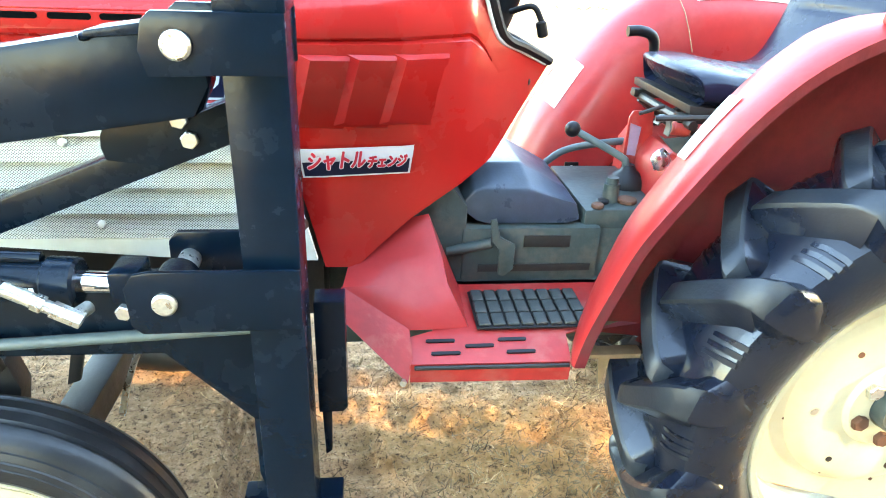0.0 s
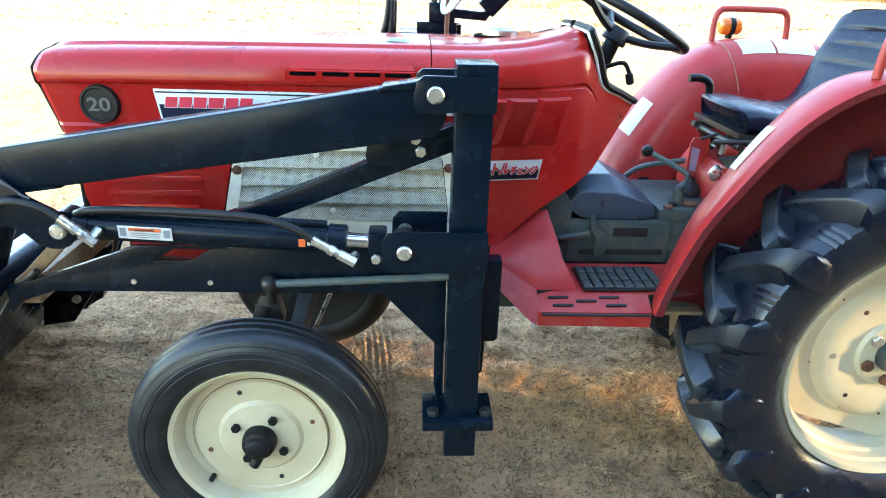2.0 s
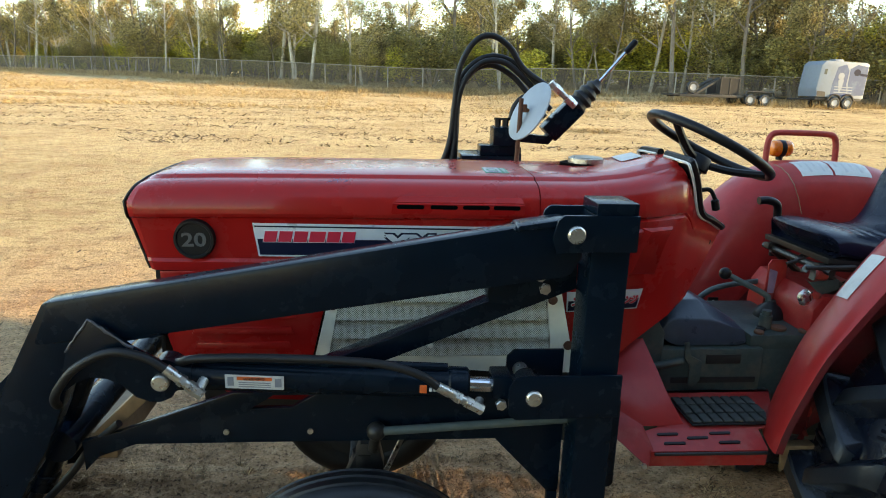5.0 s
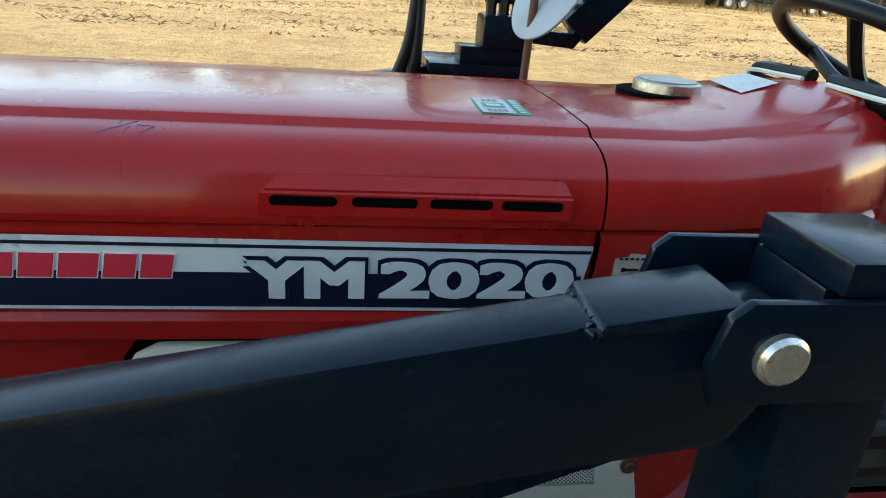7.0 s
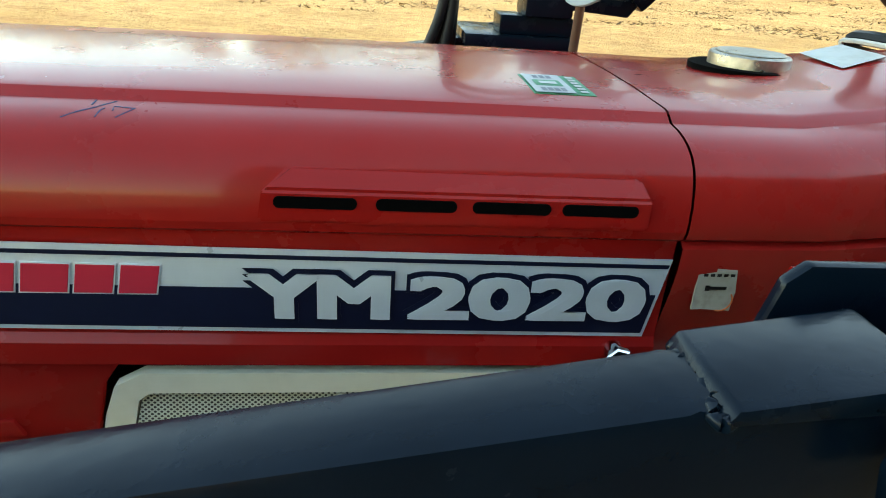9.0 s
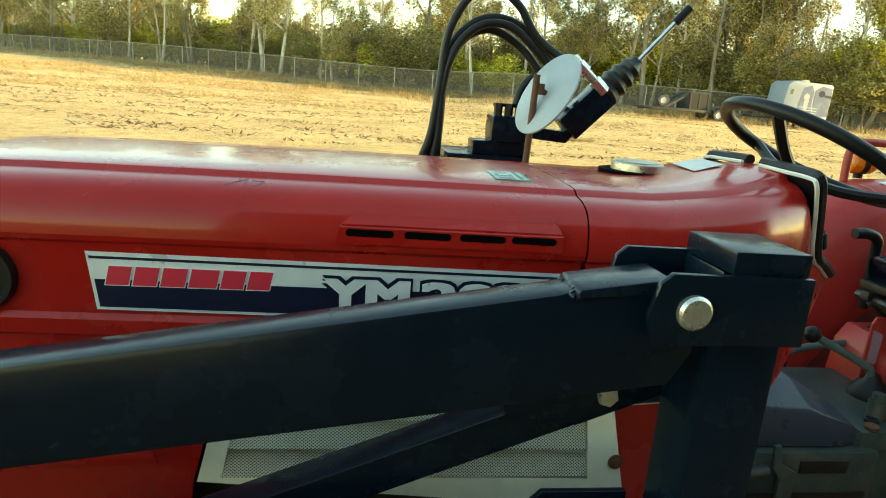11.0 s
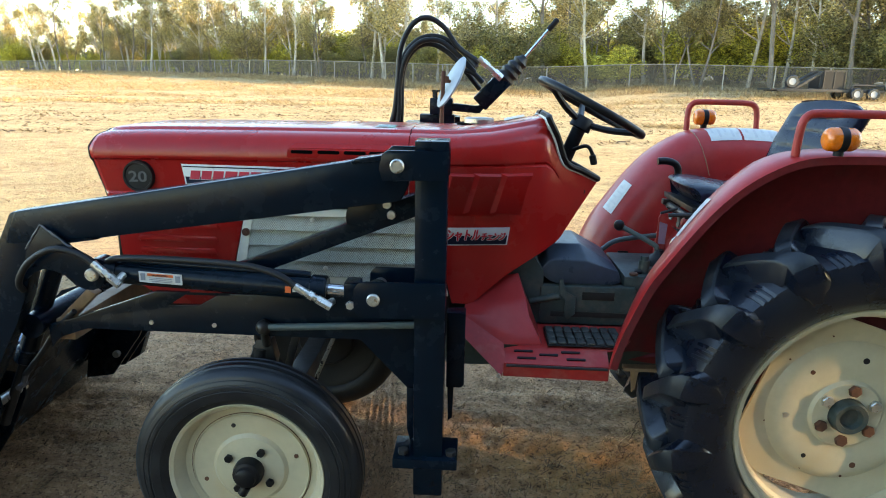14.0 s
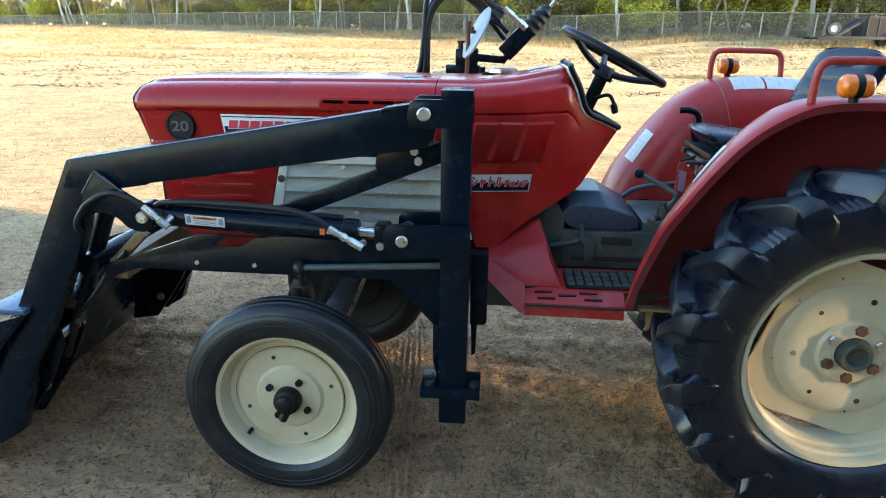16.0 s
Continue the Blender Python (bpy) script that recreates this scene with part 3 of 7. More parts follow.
# dry grass along the fence and sparse tufts in the field
rng = random.Random(11)
spots = []
while len(spots) < 80000:
    d = rng.uniform(0, FENCE_LEN)
    x, y = fence_point(d)
    off = rng.gauss(-2.6, 2.4)
    if noise.noise((x * 0.22, y * 0.22 + off * 0.3, 9)) < -0.05 or noise.noise((x * 0.9, y * 0.9 + off, 4)) < -0.1 or (x > 15 and rng.random() < 0.6):
        continue
    spots.append((x + off * 0.5 + rng.uniform(-1, 1), y + off))
blades("tall_dry_grass", spots, DRY_GRASS, "tall straw-coloured dry grass along the fence", "grass", (0.12, 0.55), (0.006, 0.018), (0.3, 1.4), rng)
spots = []
while len(spots) < 70000:
    x, y = rng.uniform(-60, 34), rng.uniform(27, 84)
    edge = noise.noise((x * 0.07, y * 0.20, 2)) + 0.5 * noise.noise((x * 0.35, y * 0.8, 5))
    if edge > 0.22 - (0.30 if x < -2 and y > 36 - 0.25 * x else 0):
        spots.append((x, y))
blades("low_dry_grass", spots, STUBBLE, "patches of flattened brown dry grass on the field", "grass", (0.12, 0.36), (0.009, 0.024), (0.05, 0.8), rng)
spots = []
while len(spots) < 26000:
    x, y = rng.uniform(-26, 22), 3.2 + 30 * rng.random() ** 1.6
    if noise.noise((x * 0.5, y * 0.9, 6)) > -0.05:
        spots.append((x, y))
blades("stubble", spots, CRUMB, "short brown stubble scattered over the dirt", "grass", (0.015, 0.045), (0.003, 0.008), (0.05, 0.5), rng)
spots = []
while len(spots) < 15000:
    x, y = rng.uniform(-36, 30), 14 + 30 * rng.random() ** 1.2
    if noise.noise((x * 0.35, y * 0.9, 16)) + 0.6 * noise.noise((x * 1.6, y * 3.5, 17)) > 0.16:
        spots.append((x, y))
blades("field_stubble", spots, CRUMB, "thin rows of dark dead stalks on the field", "grass", (0.05, 0.16), (0.008, 0.026), (0.05, 0.5), rng)
spots = [(7.3 + rng.gauss(0, 0.5), 20.9 + rng.gauss(0, 0.3)) for _ in range(700)]
blades("grass_heap", spots, STUBBLE, "small heap of raked brown dry grass", "grass", (0.12, 0.4), (0.006, 0.014), (0.05, 0.5), rng)


# ---- trees ----
def leaf_cloud(verts, faces, c, spread, count, size, r, droop=0.6):
    for _ in range(count):
        while True:
            q = V(r.uniform(-1, 1), r.uniform(-1, 1), r.uniform(-1, 1))
            if q.length < 1:
                break
        p = c + V(q.x * spread.x, q.y * spread.y, q.z * spread.z)
        a = r.uniform(0, 2 * math.pi)
        d = V(math.cos(a), math.sin(a), -r.uniform(0, 1.6) * droop + 0.2).normalized()
        s = d.cross(V(r.uniform(-1, 1), r.uniform(-1, 1), r.uniform(-1, 1))).normalized()
        ln, w = size * r.uniform(0.6, 1.3), size * r.uniform(0.22, 0.4)
        k = len(verts)
        verts += [p, p + d * ln * 0.5 + s * w, p + d * ln, p + d * ln * 0.5 - s * w]
        faces.append((k, k + 1, k + 2, k + 3))


def crown_part(name, verts, faces, mat, parent):
    me = bpy.data.meshes.new(name)
    me.from_pydata(verts, [], faces)
    me.materials.append(mat)
    ob = new(name, me)
    ob.parent = parent
    BASE[ob.name] = V(0, 0, 0)
    return ob


def gum_tree(seed, h, lean, dense, bark=BARK, leaf=GUM_LEAF, stems=1):
    """A tall thin gum: bare pale trunk, forked limbs, hanging clumps of leaves."""
    r = random.Random(seed)
    t = thing("gum_tree", (0, 0, 0), "tall slender gum tree with pale bare trunk and open olive crown", "tree", "gum trees behind the fence")
    verts, faces = [], []
    bm = bmesh.new()
    for s in range(stems):
        lx, ly = lean + r.uniform(-0.10, 0.10) + (s * 0.18 if s else 0), r.uniform(-0.1, 0.1)
        trunk, rad = [], []
        r0 = 0.0115 * h * (0.8 if s else 1.0)
        hh = h * (0.82 if s else 1.0)
        wob = r.uniform(0, 6)
        for i in range(9):
            f = i / 8
            trunk.append(V(lx * hh * f + 0.02 * h * math.sin(wob + 4 * f) + s * 0.25, ly * hh * f + 0.015 * h * math.sin(wob + 1 + 5 * f), hh * f * 0.94 - 0.15))
            rad.append(r0 * (1 - 0.86 * f) + 0.01)
        tube(bm, trunk, rad, 8)
        for k in range(r.randint(12, 15)):
            f = r.uniform(0.27, 0.97)
            i = int(f * 8)
            a = trunk[i].lerp(trunk[min(i + 1, 8)], f * 8 - i)
            ang, ln = r.uniform(0, 2 * math.pi), h * r.uniform(0.09, 0.20) * (1.25 - 0.6 * f)
            end = a + V(math.cos(ang) * ln, math.sin(ang) * ln, ln * r.uniform(0.5, 1.5))
            mid = a.lerp(end, 0.5) + V(0, 0, -0.06 * ln)
            tube(bm, [a, mid, end], [r0 * (1 - f) * 0.55 + 0.02, r0 * (1 - f) * 0.35 + 0.015, 0.012], 5)
            for _ in range(r.randint(2, 4)):
                q = mid.lerp(end, r.uniform(0.2, 1.1)) + V(r.uniform(-1, 1), r.uniform(-1, 1), r.uniform(-0.6, 0.8)) * 0.035 * h
                tube(bm, [mid.lerp(end, 0.4), q], [0.018, 0.008], 4)
                sp = h * r.uniform(0.035, 0.070)
                leaf_cloud(verts, faces, q, V(sp, sp, sp * 1.25), int(dense * r.uniform(80, 130)), 0.0125 * h, r, 1.0)
    part("trunk", bm, bark, t)
    crown_part("crown", verts, faces, leaf, t)
    return t


def shrub(seed, h, w, leaf, dense=1.0):
    r = random.Random(seed)
    t = thing("shrub", (0, 0, 0), "dense green shrub with many small leaves", "shrub", "shrubs behind the fence")
    bm = bmesh.new()
    verts, faces = [], []
    for k in range(9):
        a = r.uniform(0, 2 * math.pi)
        top = V(math.cos(a) * w * r.uniform(0.2, 0.9), math.sin(a) * w * r.uniform(0.2, 0.9), h * r.uniform(0.5, 0.95))
        tube(bm, [V(0, 0, -0.1), top * 0.5 + V(0, 0, 0.1 * h), top], [0.07, 0.045, 0.015], 5)
        for _ in range(6):
            c = top * r.uniform(0.45, 1.05) + V(r.uniform(-1, 1), r.uniform(-1, 1), r.uniform(-0.5, 0.6)) * 0.28 * w
            c.z = max(0.25, c.z)
            s = w * r.uniform(0.18, 0.34)
            leaf_cloud(verts, faces, c, V(s, s, s * 0.8), int(130 * dense), 0.155, r, 0.3)
    part("trunk", bm, GREY_BARK, t)
    crown_part("crown", verts, faces, leaf, t)
    return t


def plant_rows():
    r = random.Random(21)
    gums = [gum_tree(1, 12.5, 0.03, 1.0), gum_tree(2, 11.0, -0.05, 0.8), gum_tree(3, 14.0, 0.06, 1.1, GREY_BARK), gum_tree(4, 9.5, -0.02, 1.2, GREY_BARK, stems=2), gum_tree(5, 13.0, 0.10, 0.9, stems=2), gum_tree(6, 12.0, -0.08, 1.0)]
    tall = [gum_tree(7, 15.0, 0.12, 1.5, BARK, SHRUB_LEAF, 2), gum_tree(8, 16.0, -0.06, 1.7, GREY_BARK, GUM_LEAF, 2)]
    bushes = [shrub(31, 4.0, 2.6, SHRUB_LEAF), shrub(32, 3.0, 2.2, SHRUB_LEAF, 1.2), shrub(33, 4.6, 2.8, PINE_LEAF, 1.3), shrub(34, 5.4, 2.7, GUM_LEAF)]
    used = set()

    def put(kind, x, y, turn, s):
        m = pose(x, y, rise(x, y) - 0.05, 0, 0, turn) @ Matrix.Scale(s, 4)
        if kind.name in used:
            o = copy_thing(kind, m)
        else:
            used.add(kind.name)
            o = kind
        o.location, o.rotation_euler, o.scale = (x, y, rise(x, y) - 0.05), (0, 0, radians(turn)), (s, s, s)

    d = 0.0
    while d < FENCE_LEN:
        x, y = fence_point(d)
        f = d / FENCE_LEN
        nx, ny = 0.55, 0.83
        # gums thin out towards one end, where sky shows between them
        if r.random() < 0.93:
            off = r.uniform(0.8, 8.0)
            put(r.choice(gums), x + nx * off, y + ny * off, r.uniform(0, 360), r.uniform(0.82, 1.15) * (1.22 - 0.14 * f))
        if f > 0.48 and r.random() < 0.9:
            off = r.uniform(6, 26)
            put(r.choice(gums + tall), x + nx * off, y + ny * off, r.uniform(0, 360), r.uniform(0.85, 1.15))
        if f < 0.45:
            off = r.uniform(3, 15)
            put(r.choice(gums), x + nx * off, y + ny * off, r.uniform(0, 360), r.uniform(0.75, 1.1))
        if r.random() < 0.6:
            off = r.uniform(14.0, 30.0)
            put(r.choice(gums), x + nx * off, y + ny * off, r.uniform(0, 360), r.uniform(0.9, 1.2))
        for _ in range(2):
            off = r.uniform(2.5, 14)
            put(r.choice(bushes[:2] + bushes[3:]) if r.random() < 0.8 else bushes[2], x + nx * off + r.uniform(-1, 1), y + ny * off, r.uniform(0, 360), r.uniform(0.6, 1.1) * (0.85 + 0.6 * f))
        off = r.uniform(14, 30)
        put(r.choice(bushes), x + nx * off, y + ny * off, r.uniform(0, 360), r.uniform(1.1, 1.7))
        d += r.uniform(2.2, 3.4)
    for x, y in FENCE_ON:
        off = r.uniform(1, 9)
        put(r.choice(gums), x + 0.55 * off, y + 0.83 * off, r.uniform(0, 360), r.uniform(1.0, 1.3))
        for _ in range(3):
            off = r.uniform(2.5, 16)
            put(r.choice(bushes), x + 0.55 * off + r.uniform(-1, 1), y + 0.83 * off, r.uniform(0, 360), r.uniform(0.9, 1.5))
    for x, y, s in ((33, 47, 1.0), (37, 44, 0.95), (41, 46, 1.1), (31, 52, 1.0), (46, 42, 1.0)):
        put(r.choice(tall), x, y, r.uniform(0, 360), s)
    for x, y, s in ((30.5, 46, 1.2), (36, 42.5, 1.3), (40, 42, 1.2), (27, 49, 1.2), (44, 40, 1.0)):
        put(bushes[2] if s > 1.1 else bushes[0], x, y, r.uniform(0, 360), s)


plant_rows()


def far_woods():
    r = random.Random(77)
    verts, faces = [], []
    d = -40.0
    while d < FENCE_LEN + 40:
        x, y = fence_point(max(0.0, min(FENCE_LEN, d)))
        if d < 0:
            x, y = x + d * 0.84, y - d * 0.55
        if d > FENCE_LEN:
            x, y = x + (d - FENCE_LEN) * 0.94, y - (d - FENCE_LEN) * 0.33
        off = r.uniform(30, 44)
        x, y, h = x + 0.55 * off, y + 0.83 * off, r.uniform(5.0, 9.5)
        for k in range(5):
            leaf_cloud(verts, faces, V(x + r.uniform(-2, 2), y + r.uniform(-2, 2), rise(x, y) + h * (0.08 + 0.19 * k)), V(2.6, 2.2, 1.3), 150, 0.50, r, 0.3)
        d += 1.1
    me = bpy.data.meshes.new("far_woods")
    me.from_pydata(verts, [], faces)
    me.materials.append(PINE_LEAF)
    tagged(new("far_woods", me), "dense olive woods far behind the fence", "woods", kind="stuff")


far_woods()


def hill():
    bm = bmesh.new()
    rows = []
    for j in range(7):
        y = 420 + 60 * j
        rows.append([V(x, y, -2 + 40 * math.exp(-((x - 190) / 150) ** 2) * math.sin(math.pi * min(1, j / 6 * 0.5 + 0.02)) + (8 * noise.noise((x * 0.02, y * 0.02, 0)) if j else 0)) for x in range(-500, 701, 30)])
    skin(bm, rows, closed=False)
    whole("backdrop", bm, HILL, "distant hazy olive hillside", "hill", kind="structure")


# distance haze is put into this greyed colour
HILL = surface("hazy_hillside", (0.20, 0.20, 0.17), 1.0, worn=(0.12, 0.13, 0.10, 1), stains=0.02, grain=0.3, bump=0.0)
hill()


# ---- trailers, parked cars, house ----
def wheel_far(parent, x, y, z, r, w):
    bm = bmesh.new()
    lathe(bm, [(-w / 2, r * 0.55), (-w / 2, r * 0.9), (-w / 3, r), (w / 3, r), (w / 2, r * 0.9), (w / 2, r * 0.55), (-w / 2, r * 0.55)], (x, y, z), 20)
    ty = part("wheel", bm, TYRE, parent)
    bm = bmesh.new()
    lathe(bm, [(-w * 0.42, 0.001), (-w * 0.42, r * 0.35), (-w * 0.48, r * 0.52), (-w * 0.35, r * 0.58)], (x, y, z), 16)
    part("rim", bm, TRAILER_PAINT, ty)


def flatbed():
    x0, x1, y, z = 18.15, 26.15, 40.4, rise(22, 40) + 0.02
    t = thing("flatbed_trailer", (23, y, z), "low black flatbed trailer with tandem wheels, cage and raised ramp", "trailer")
    bm = bmesh.new()
    box(bm, (x0 + 0.1, y - 0.9, z + 0.50), (x1 - 1.3, y + 0.9, z + 0.62), 0.02)
    part("deck", bm, DARK_STEEL, t)
    for yy in (y - 0.92, y + 0.92):
        bm = bmesh.new()
        box(bm, (x0 + 0.5, yy - 0.04, z + 0.44), (x1 - 1.3, yy + 0.04, z + 0.60), 0.01)
        part("side_rail", bm, DARK_STEEL, t)
    bm = bmesh.new()
    tube(bm, [V(x1 - 1.3, y - 0.7, z + 0.55), V(x1, y, z + 0.5), V(x1 - 1.3, y + 0.7, z + 0.55)], 0.05, 6)
    part("drawbar", bm, DARK_STEEL, t)
    for k in range(2):
        bm = bmesh.new()
        prism(bm, [(x0 + 1.5, z + 0.62), (x0 + 3.1, z + 1.62), (x0 + 3.1, z + 1.50), (x0 + 1.75, z + 0.62)], y - 0.75 + k * 1.0, y - 0.3 + k * 1.0)
        part("ramp", bm, DARK_STEEL, t)
    # open cage of posts, rails and dark sheet
    for x in (x0 + 3.15, x0 + 3.75, x0 + 4.35):
        for yy in (y - 0.85, y + 0.85):
            bm = bmesh.new()
            box(bm, (x - 0.03, yy - 0.03, z + 0.62), (x + 0.03, yy + 0.03, z + 1.68))
            part("cage_post", bm, DARK_STEEL, t)
    for yy in (y - 0.85, y + 0.85):
        bm = bmesh.new()
        box(bm, (x0 + 3.1, yy - 0.035, z + 1.62), (x0 + 4.4, yy + 0.035, z + 1.69))
        part("cage_rail", bm, DARK_STEEL, t)
        bm = bmesh.new()
        box(bm, (x0 + 3.18, yy - 0.008, z + 0.64), (x0 + 4.32, yy + 0.008, z + 1.60))
        part("cage_sheet", bm, BLACK_TRIM, t)
    for x in (x1 - 2.98, x1 - 2.02):
        for yy in (y - 1.05, y + 1.05):
            wheel_far(t, x, yy, z + 0.36, 0.36, 0.22)
    bm = bmesh.new()
    tube(bm, [V(x1 - 3.35, y - 1.05, z + 0.62), V(x1 - 3.2, y - 1.05, z + 0.86), V(x1 - 1.5, y - 1.05, z + 0.86), V(x1 - 1.35, y - 1.05, z + 0.62)], 0.07, 6)
    part("mudguard", bm, DARK_STEEL, t)
    wheel_far(t, x0 + 1.25, y - 1.0, z + 1.02, 0.38, 0.22)


flatbed()


def cargo_trailer():
    x0, x1, y0, y1, z = 26.80, 30.05, 38.4, 40.2, rise(28, 39) + 0.02
    t = thing("cargo_trailer", (29.0, 39.3, z), "white box trailer with blue printed side on two wheels", "trailer")
    bm = bmesh.new()
    prism(bm, [(x0 + 0.06, z + 0.70), (x0, z + 1.2), (x0 + 0.16, z + 2.62), (x0 + 0.42, z + 2.86), (x1 - 0.12, z + 2.80), (x1, z + 2.66), (x1 - 0.06, z + 0.62)], y0, y1, 0.07)
    body = part("body", bm, TRAILER_PAINT, t)

    def printed(name, pts, mat, lift, label=""):
        bm = bmesh.new()
        prism(bm, [(x0 + px, z + pz) for px, pz in pts], y0 - lift - 0.004, y0 - lift)
        part(name, bm, mat, body, label)

    def blob(cx, cz, rx, rz, n=18):
        return [(cx + rx * math.cos(2 * math.pi * k / n), cz + rz * math.sin(2 * math.pi * k / n)) for k in range(n)]

    printed("side_print", [(0.95, 0.76), (1.00, 1.45), (1.22, 2.50), (1.75, 2.66), (1.98, 2.3), (1.92, 1.5), (2.08, 0.80)], BLUE_PRINT, 0.002, "blue printed picture panel")
    printed("side_print", [(2.02, 1.55), (2.12, 0.80), (3.15, 0.85), (3.20, 2.55), (2.5, 2.66), (2.04, 2.4)], BLUE_PRINT, 0.002, "blue printed picture panel")
    printed("print_badge", blob(2.52, 2.20, 0.22, 0.20), NAVY_FILM, 0.008)
    printed("print_figure", blob(1.52, 1.95, 0.20, 0.22), TRAILER_PAINT, 0.008)
    printed("print_figure", [(1.36, 1.72), (1.72, 1.78), (1.66, 1.25), (1.50, 0.95), (1.42, 1.3)], TRAILER_PAINT, 0.008)
    for k in range(3):
        printed("print_stripe", [(1.15, 0.98 + 0.16 * k), (2.35, 0.94 + 0.16 * k), (2.35, 1.00 + 0.16 * k), (1.15, 1.04 + 0.16 * k)], TRAILER_PAINT, 0.014)
    printed("print_stripe", [(2.70, 2.02), (3.22, 1.96), (3.22, 2.10), (2.70, 2.16)], NAVY_FILM, 0.008)
    printed("window", [(0.36, 2.05), (0.40, 2.36), (0.56, 2.37), (0.54, 2.05)], GLASS, 0.008)
    printed("lower_skirt", [(0.10, 0.72), (0.08, 1.05), (0.62, 1.02), (0.66, 0.72)], DARK_STEEL, 0.006)
    bm = bmesh.new()
    box(bm, (x0 + 0.1, y0 + 0.1, z + 0.50), (x1 - 0.1, y1 - 0.1, z + 0.66), 0.02)
    part("chassis", bm, DARK_STEEL, t)
    bm = bmesh.new()
    tube(bm, [V(x0 + 0.1, y0 + 0.4, z + 0.55), V(x0 - 1.2, (y0 + y1) / 2, z + 0.52), V(x0 + 0.1, y1 - 0.4, z + 0.55)], 0.05, 6)
    part("drawbar", bm, DARK_STEEL, t)
    bm = bmesh.new()
    box(bm, (x0 + 1.3, y0 + 0.5, z + 2.80), (x0 + 1.9, y0 + 1.1, z + 2.98), 0.06)
    part("roof_vent", bm, TRAILER_PAINT, t)
    for x in (x0 + 1.25, x0 + 2.1):
        bm = bmesh.new()
        tube(bm, [V(x + 0.42 * math.cos(a), y0 - 0.06, z + 0.44 + 0.42 * math.sin(a)) for a in np.linspace(0.1, math.pi - 0.1, 9)], 0.06, 6)
        part("mudguard", bm, DARK_STEEL, t)
        wheel_far(t, x, y0 - 0.05, z + 0.36, 0.36, 0.22)
        wheel_far(t, x, y1 + 0.05, z + 0.36, 0.36, 0.22)


cargo_trailer()


def parked_car(name, label, cx, cy, paint, tall):
    z = rise(cx, cy) + 0.02
    t = thing(name, (cx, cy, z), label, "car")
    bm = bmesh.new()
    h = 0.35 if tall else 0.0
    prism(bm, [(cx - 2.2, z + 0.35), (cx - 2.25, z + 0.75), (cx - 1.0, z + 0.92 + h), (cx - 0.55, z + 1.42 + h), (cx + 0.9, z + 1.45 + h), (cx + 1.6, z + 0.98 + h), (cx + 2.2, z + 0.90 + h * 0.6), (cx + 2.25, z + 0.35)], cy - 0.85, cy + 0.85, 0.06)
    body = part("body", bm, paint, t)
    bm = bmesh.new()
    prism(bm, [(cx - 0.85, z + 0.97 + h), (cx - 0.5, z + 1.36 + h), (cx + 0.85, z + 1.38 + h), (cx + 1.4, z + 1.0 + h)], cy - 0.86, cy - 0.852)
    part("window", bm, GLASS, body)
    for x in (cx - 1.4, cx + 1.4):
        for yy in (cy - 0.8, cy + 0.8):
            wheel_far(t, x, yy, z + 0.33, 0.33, 0.2)


parked_car("parked_car", "silver parked car beside the trees", 44.5, 46, CAR_SILVER, False)
parked_car("parked_pickup", "dark parked pickup beside the trees", 39.0, 46.5, CAR_DARK, True)


def house():
    x0, x1, y0, y1 = 58, 70, 66, 76
    z = rise(60, 66)
    t = thing("house", (64, 71, z), "single-storey tan rendered house with brown tiled roof", "house")
    bm = bmesh.new()
    box(bm, (x0, y0, z), (x1, y1, z + 4.6))
    wall = part("wall", bm, HOUSE_WALL, t)
    bm = bmesh.new()
    prism(bm, [(x0 - 0.6, z + 4.5), ((x0 + x1) / 2, z + 7.2), (x1 + 0.6, z + 4.5)], y0 - 0.6, y1 + 0.6)
    part("roof", bm, HOUSE_ROOF, t)
    for x in (x0 + 1.5, x0 + 5.5, x0 + 9):
        bm = bmesh.new()
        box(bm, (x, y0 - 0.05, z + 1.6), (x + 1.6, y0 + 0.02, z + 3.2))
        w = part("window", bm, GLASS, t)
        bm = bmesh.new()
        for lo, hi in (((x - 0.1, z + 1.5), (x + 1.7, z + 1.6)), ((x - 0.1, z + 3.2), (x + 1.7, z + 3.3)), ((x + 0.76, z + 1.6), (x + 0.84, z + 3.2))):
            box(bm, (lo[0], y0 - 0.09, lo[1]), (hi[0], y0 - 0.06, hi[1]))
        part("frame", bm, WHITE_PAINT, w)


house()


SHADE_TIMBER = surface("dark_timber", (0.07, 0.052, 0.04), 0.85, stains=1, bump=0.2, bump_scale=12)


def shade_wall():
    """An unseen timber wall, added to cast shade over the tractor; its doorway lets low sun in."""
    way = V(sun_way.x, sun_way.y, 0).normalized()
    a = V(2.45, 2.0, 0) + way * 8.5
    turn = Matrix.Translation(a) @ Matrix.Rotation(math.atan2(-7.6, -24), 4, "Z")
    bm = bmesh.new()
    for lo, hi in (((0, 0, 0), (1.09, 0.25, 5.2)), ((2.43, 0, 0), (12, 0.25, 5.2)), ((1.09, 0, 2.1), (2.43, 0.25, 5.2))):
        tmp = bmesh.new()
        box(tmp, lo, hi)
        add(bm, tmp, turn)
    w = whole("wall_south", bm, SHADE_TIMBER, "unseen timber wall added to shade the tractor, with a slatted door", "wall", kind="structure")
    # slats added to thin the sun to a faint patch
    for k in range(12):
        bm = bmesh.new()
        tmp = bmesh.new()
        box(tmp, (1.095 + 0.111 * k, 0.12, 0.02), (1.095 + 0.111 * k + 0.083, 0.128, 2.1))
        add(bm, tmp, turn)
        part("slat", bm, SHADE_TIMBER, w)


shade_wall()

# ---- front loader, bolted to the tractor; its two sides are alike ----
loader = thing("front_loader", (0.2, MID, 0), "black steel front-end loader with bucket lowered to the dirt", "loader")


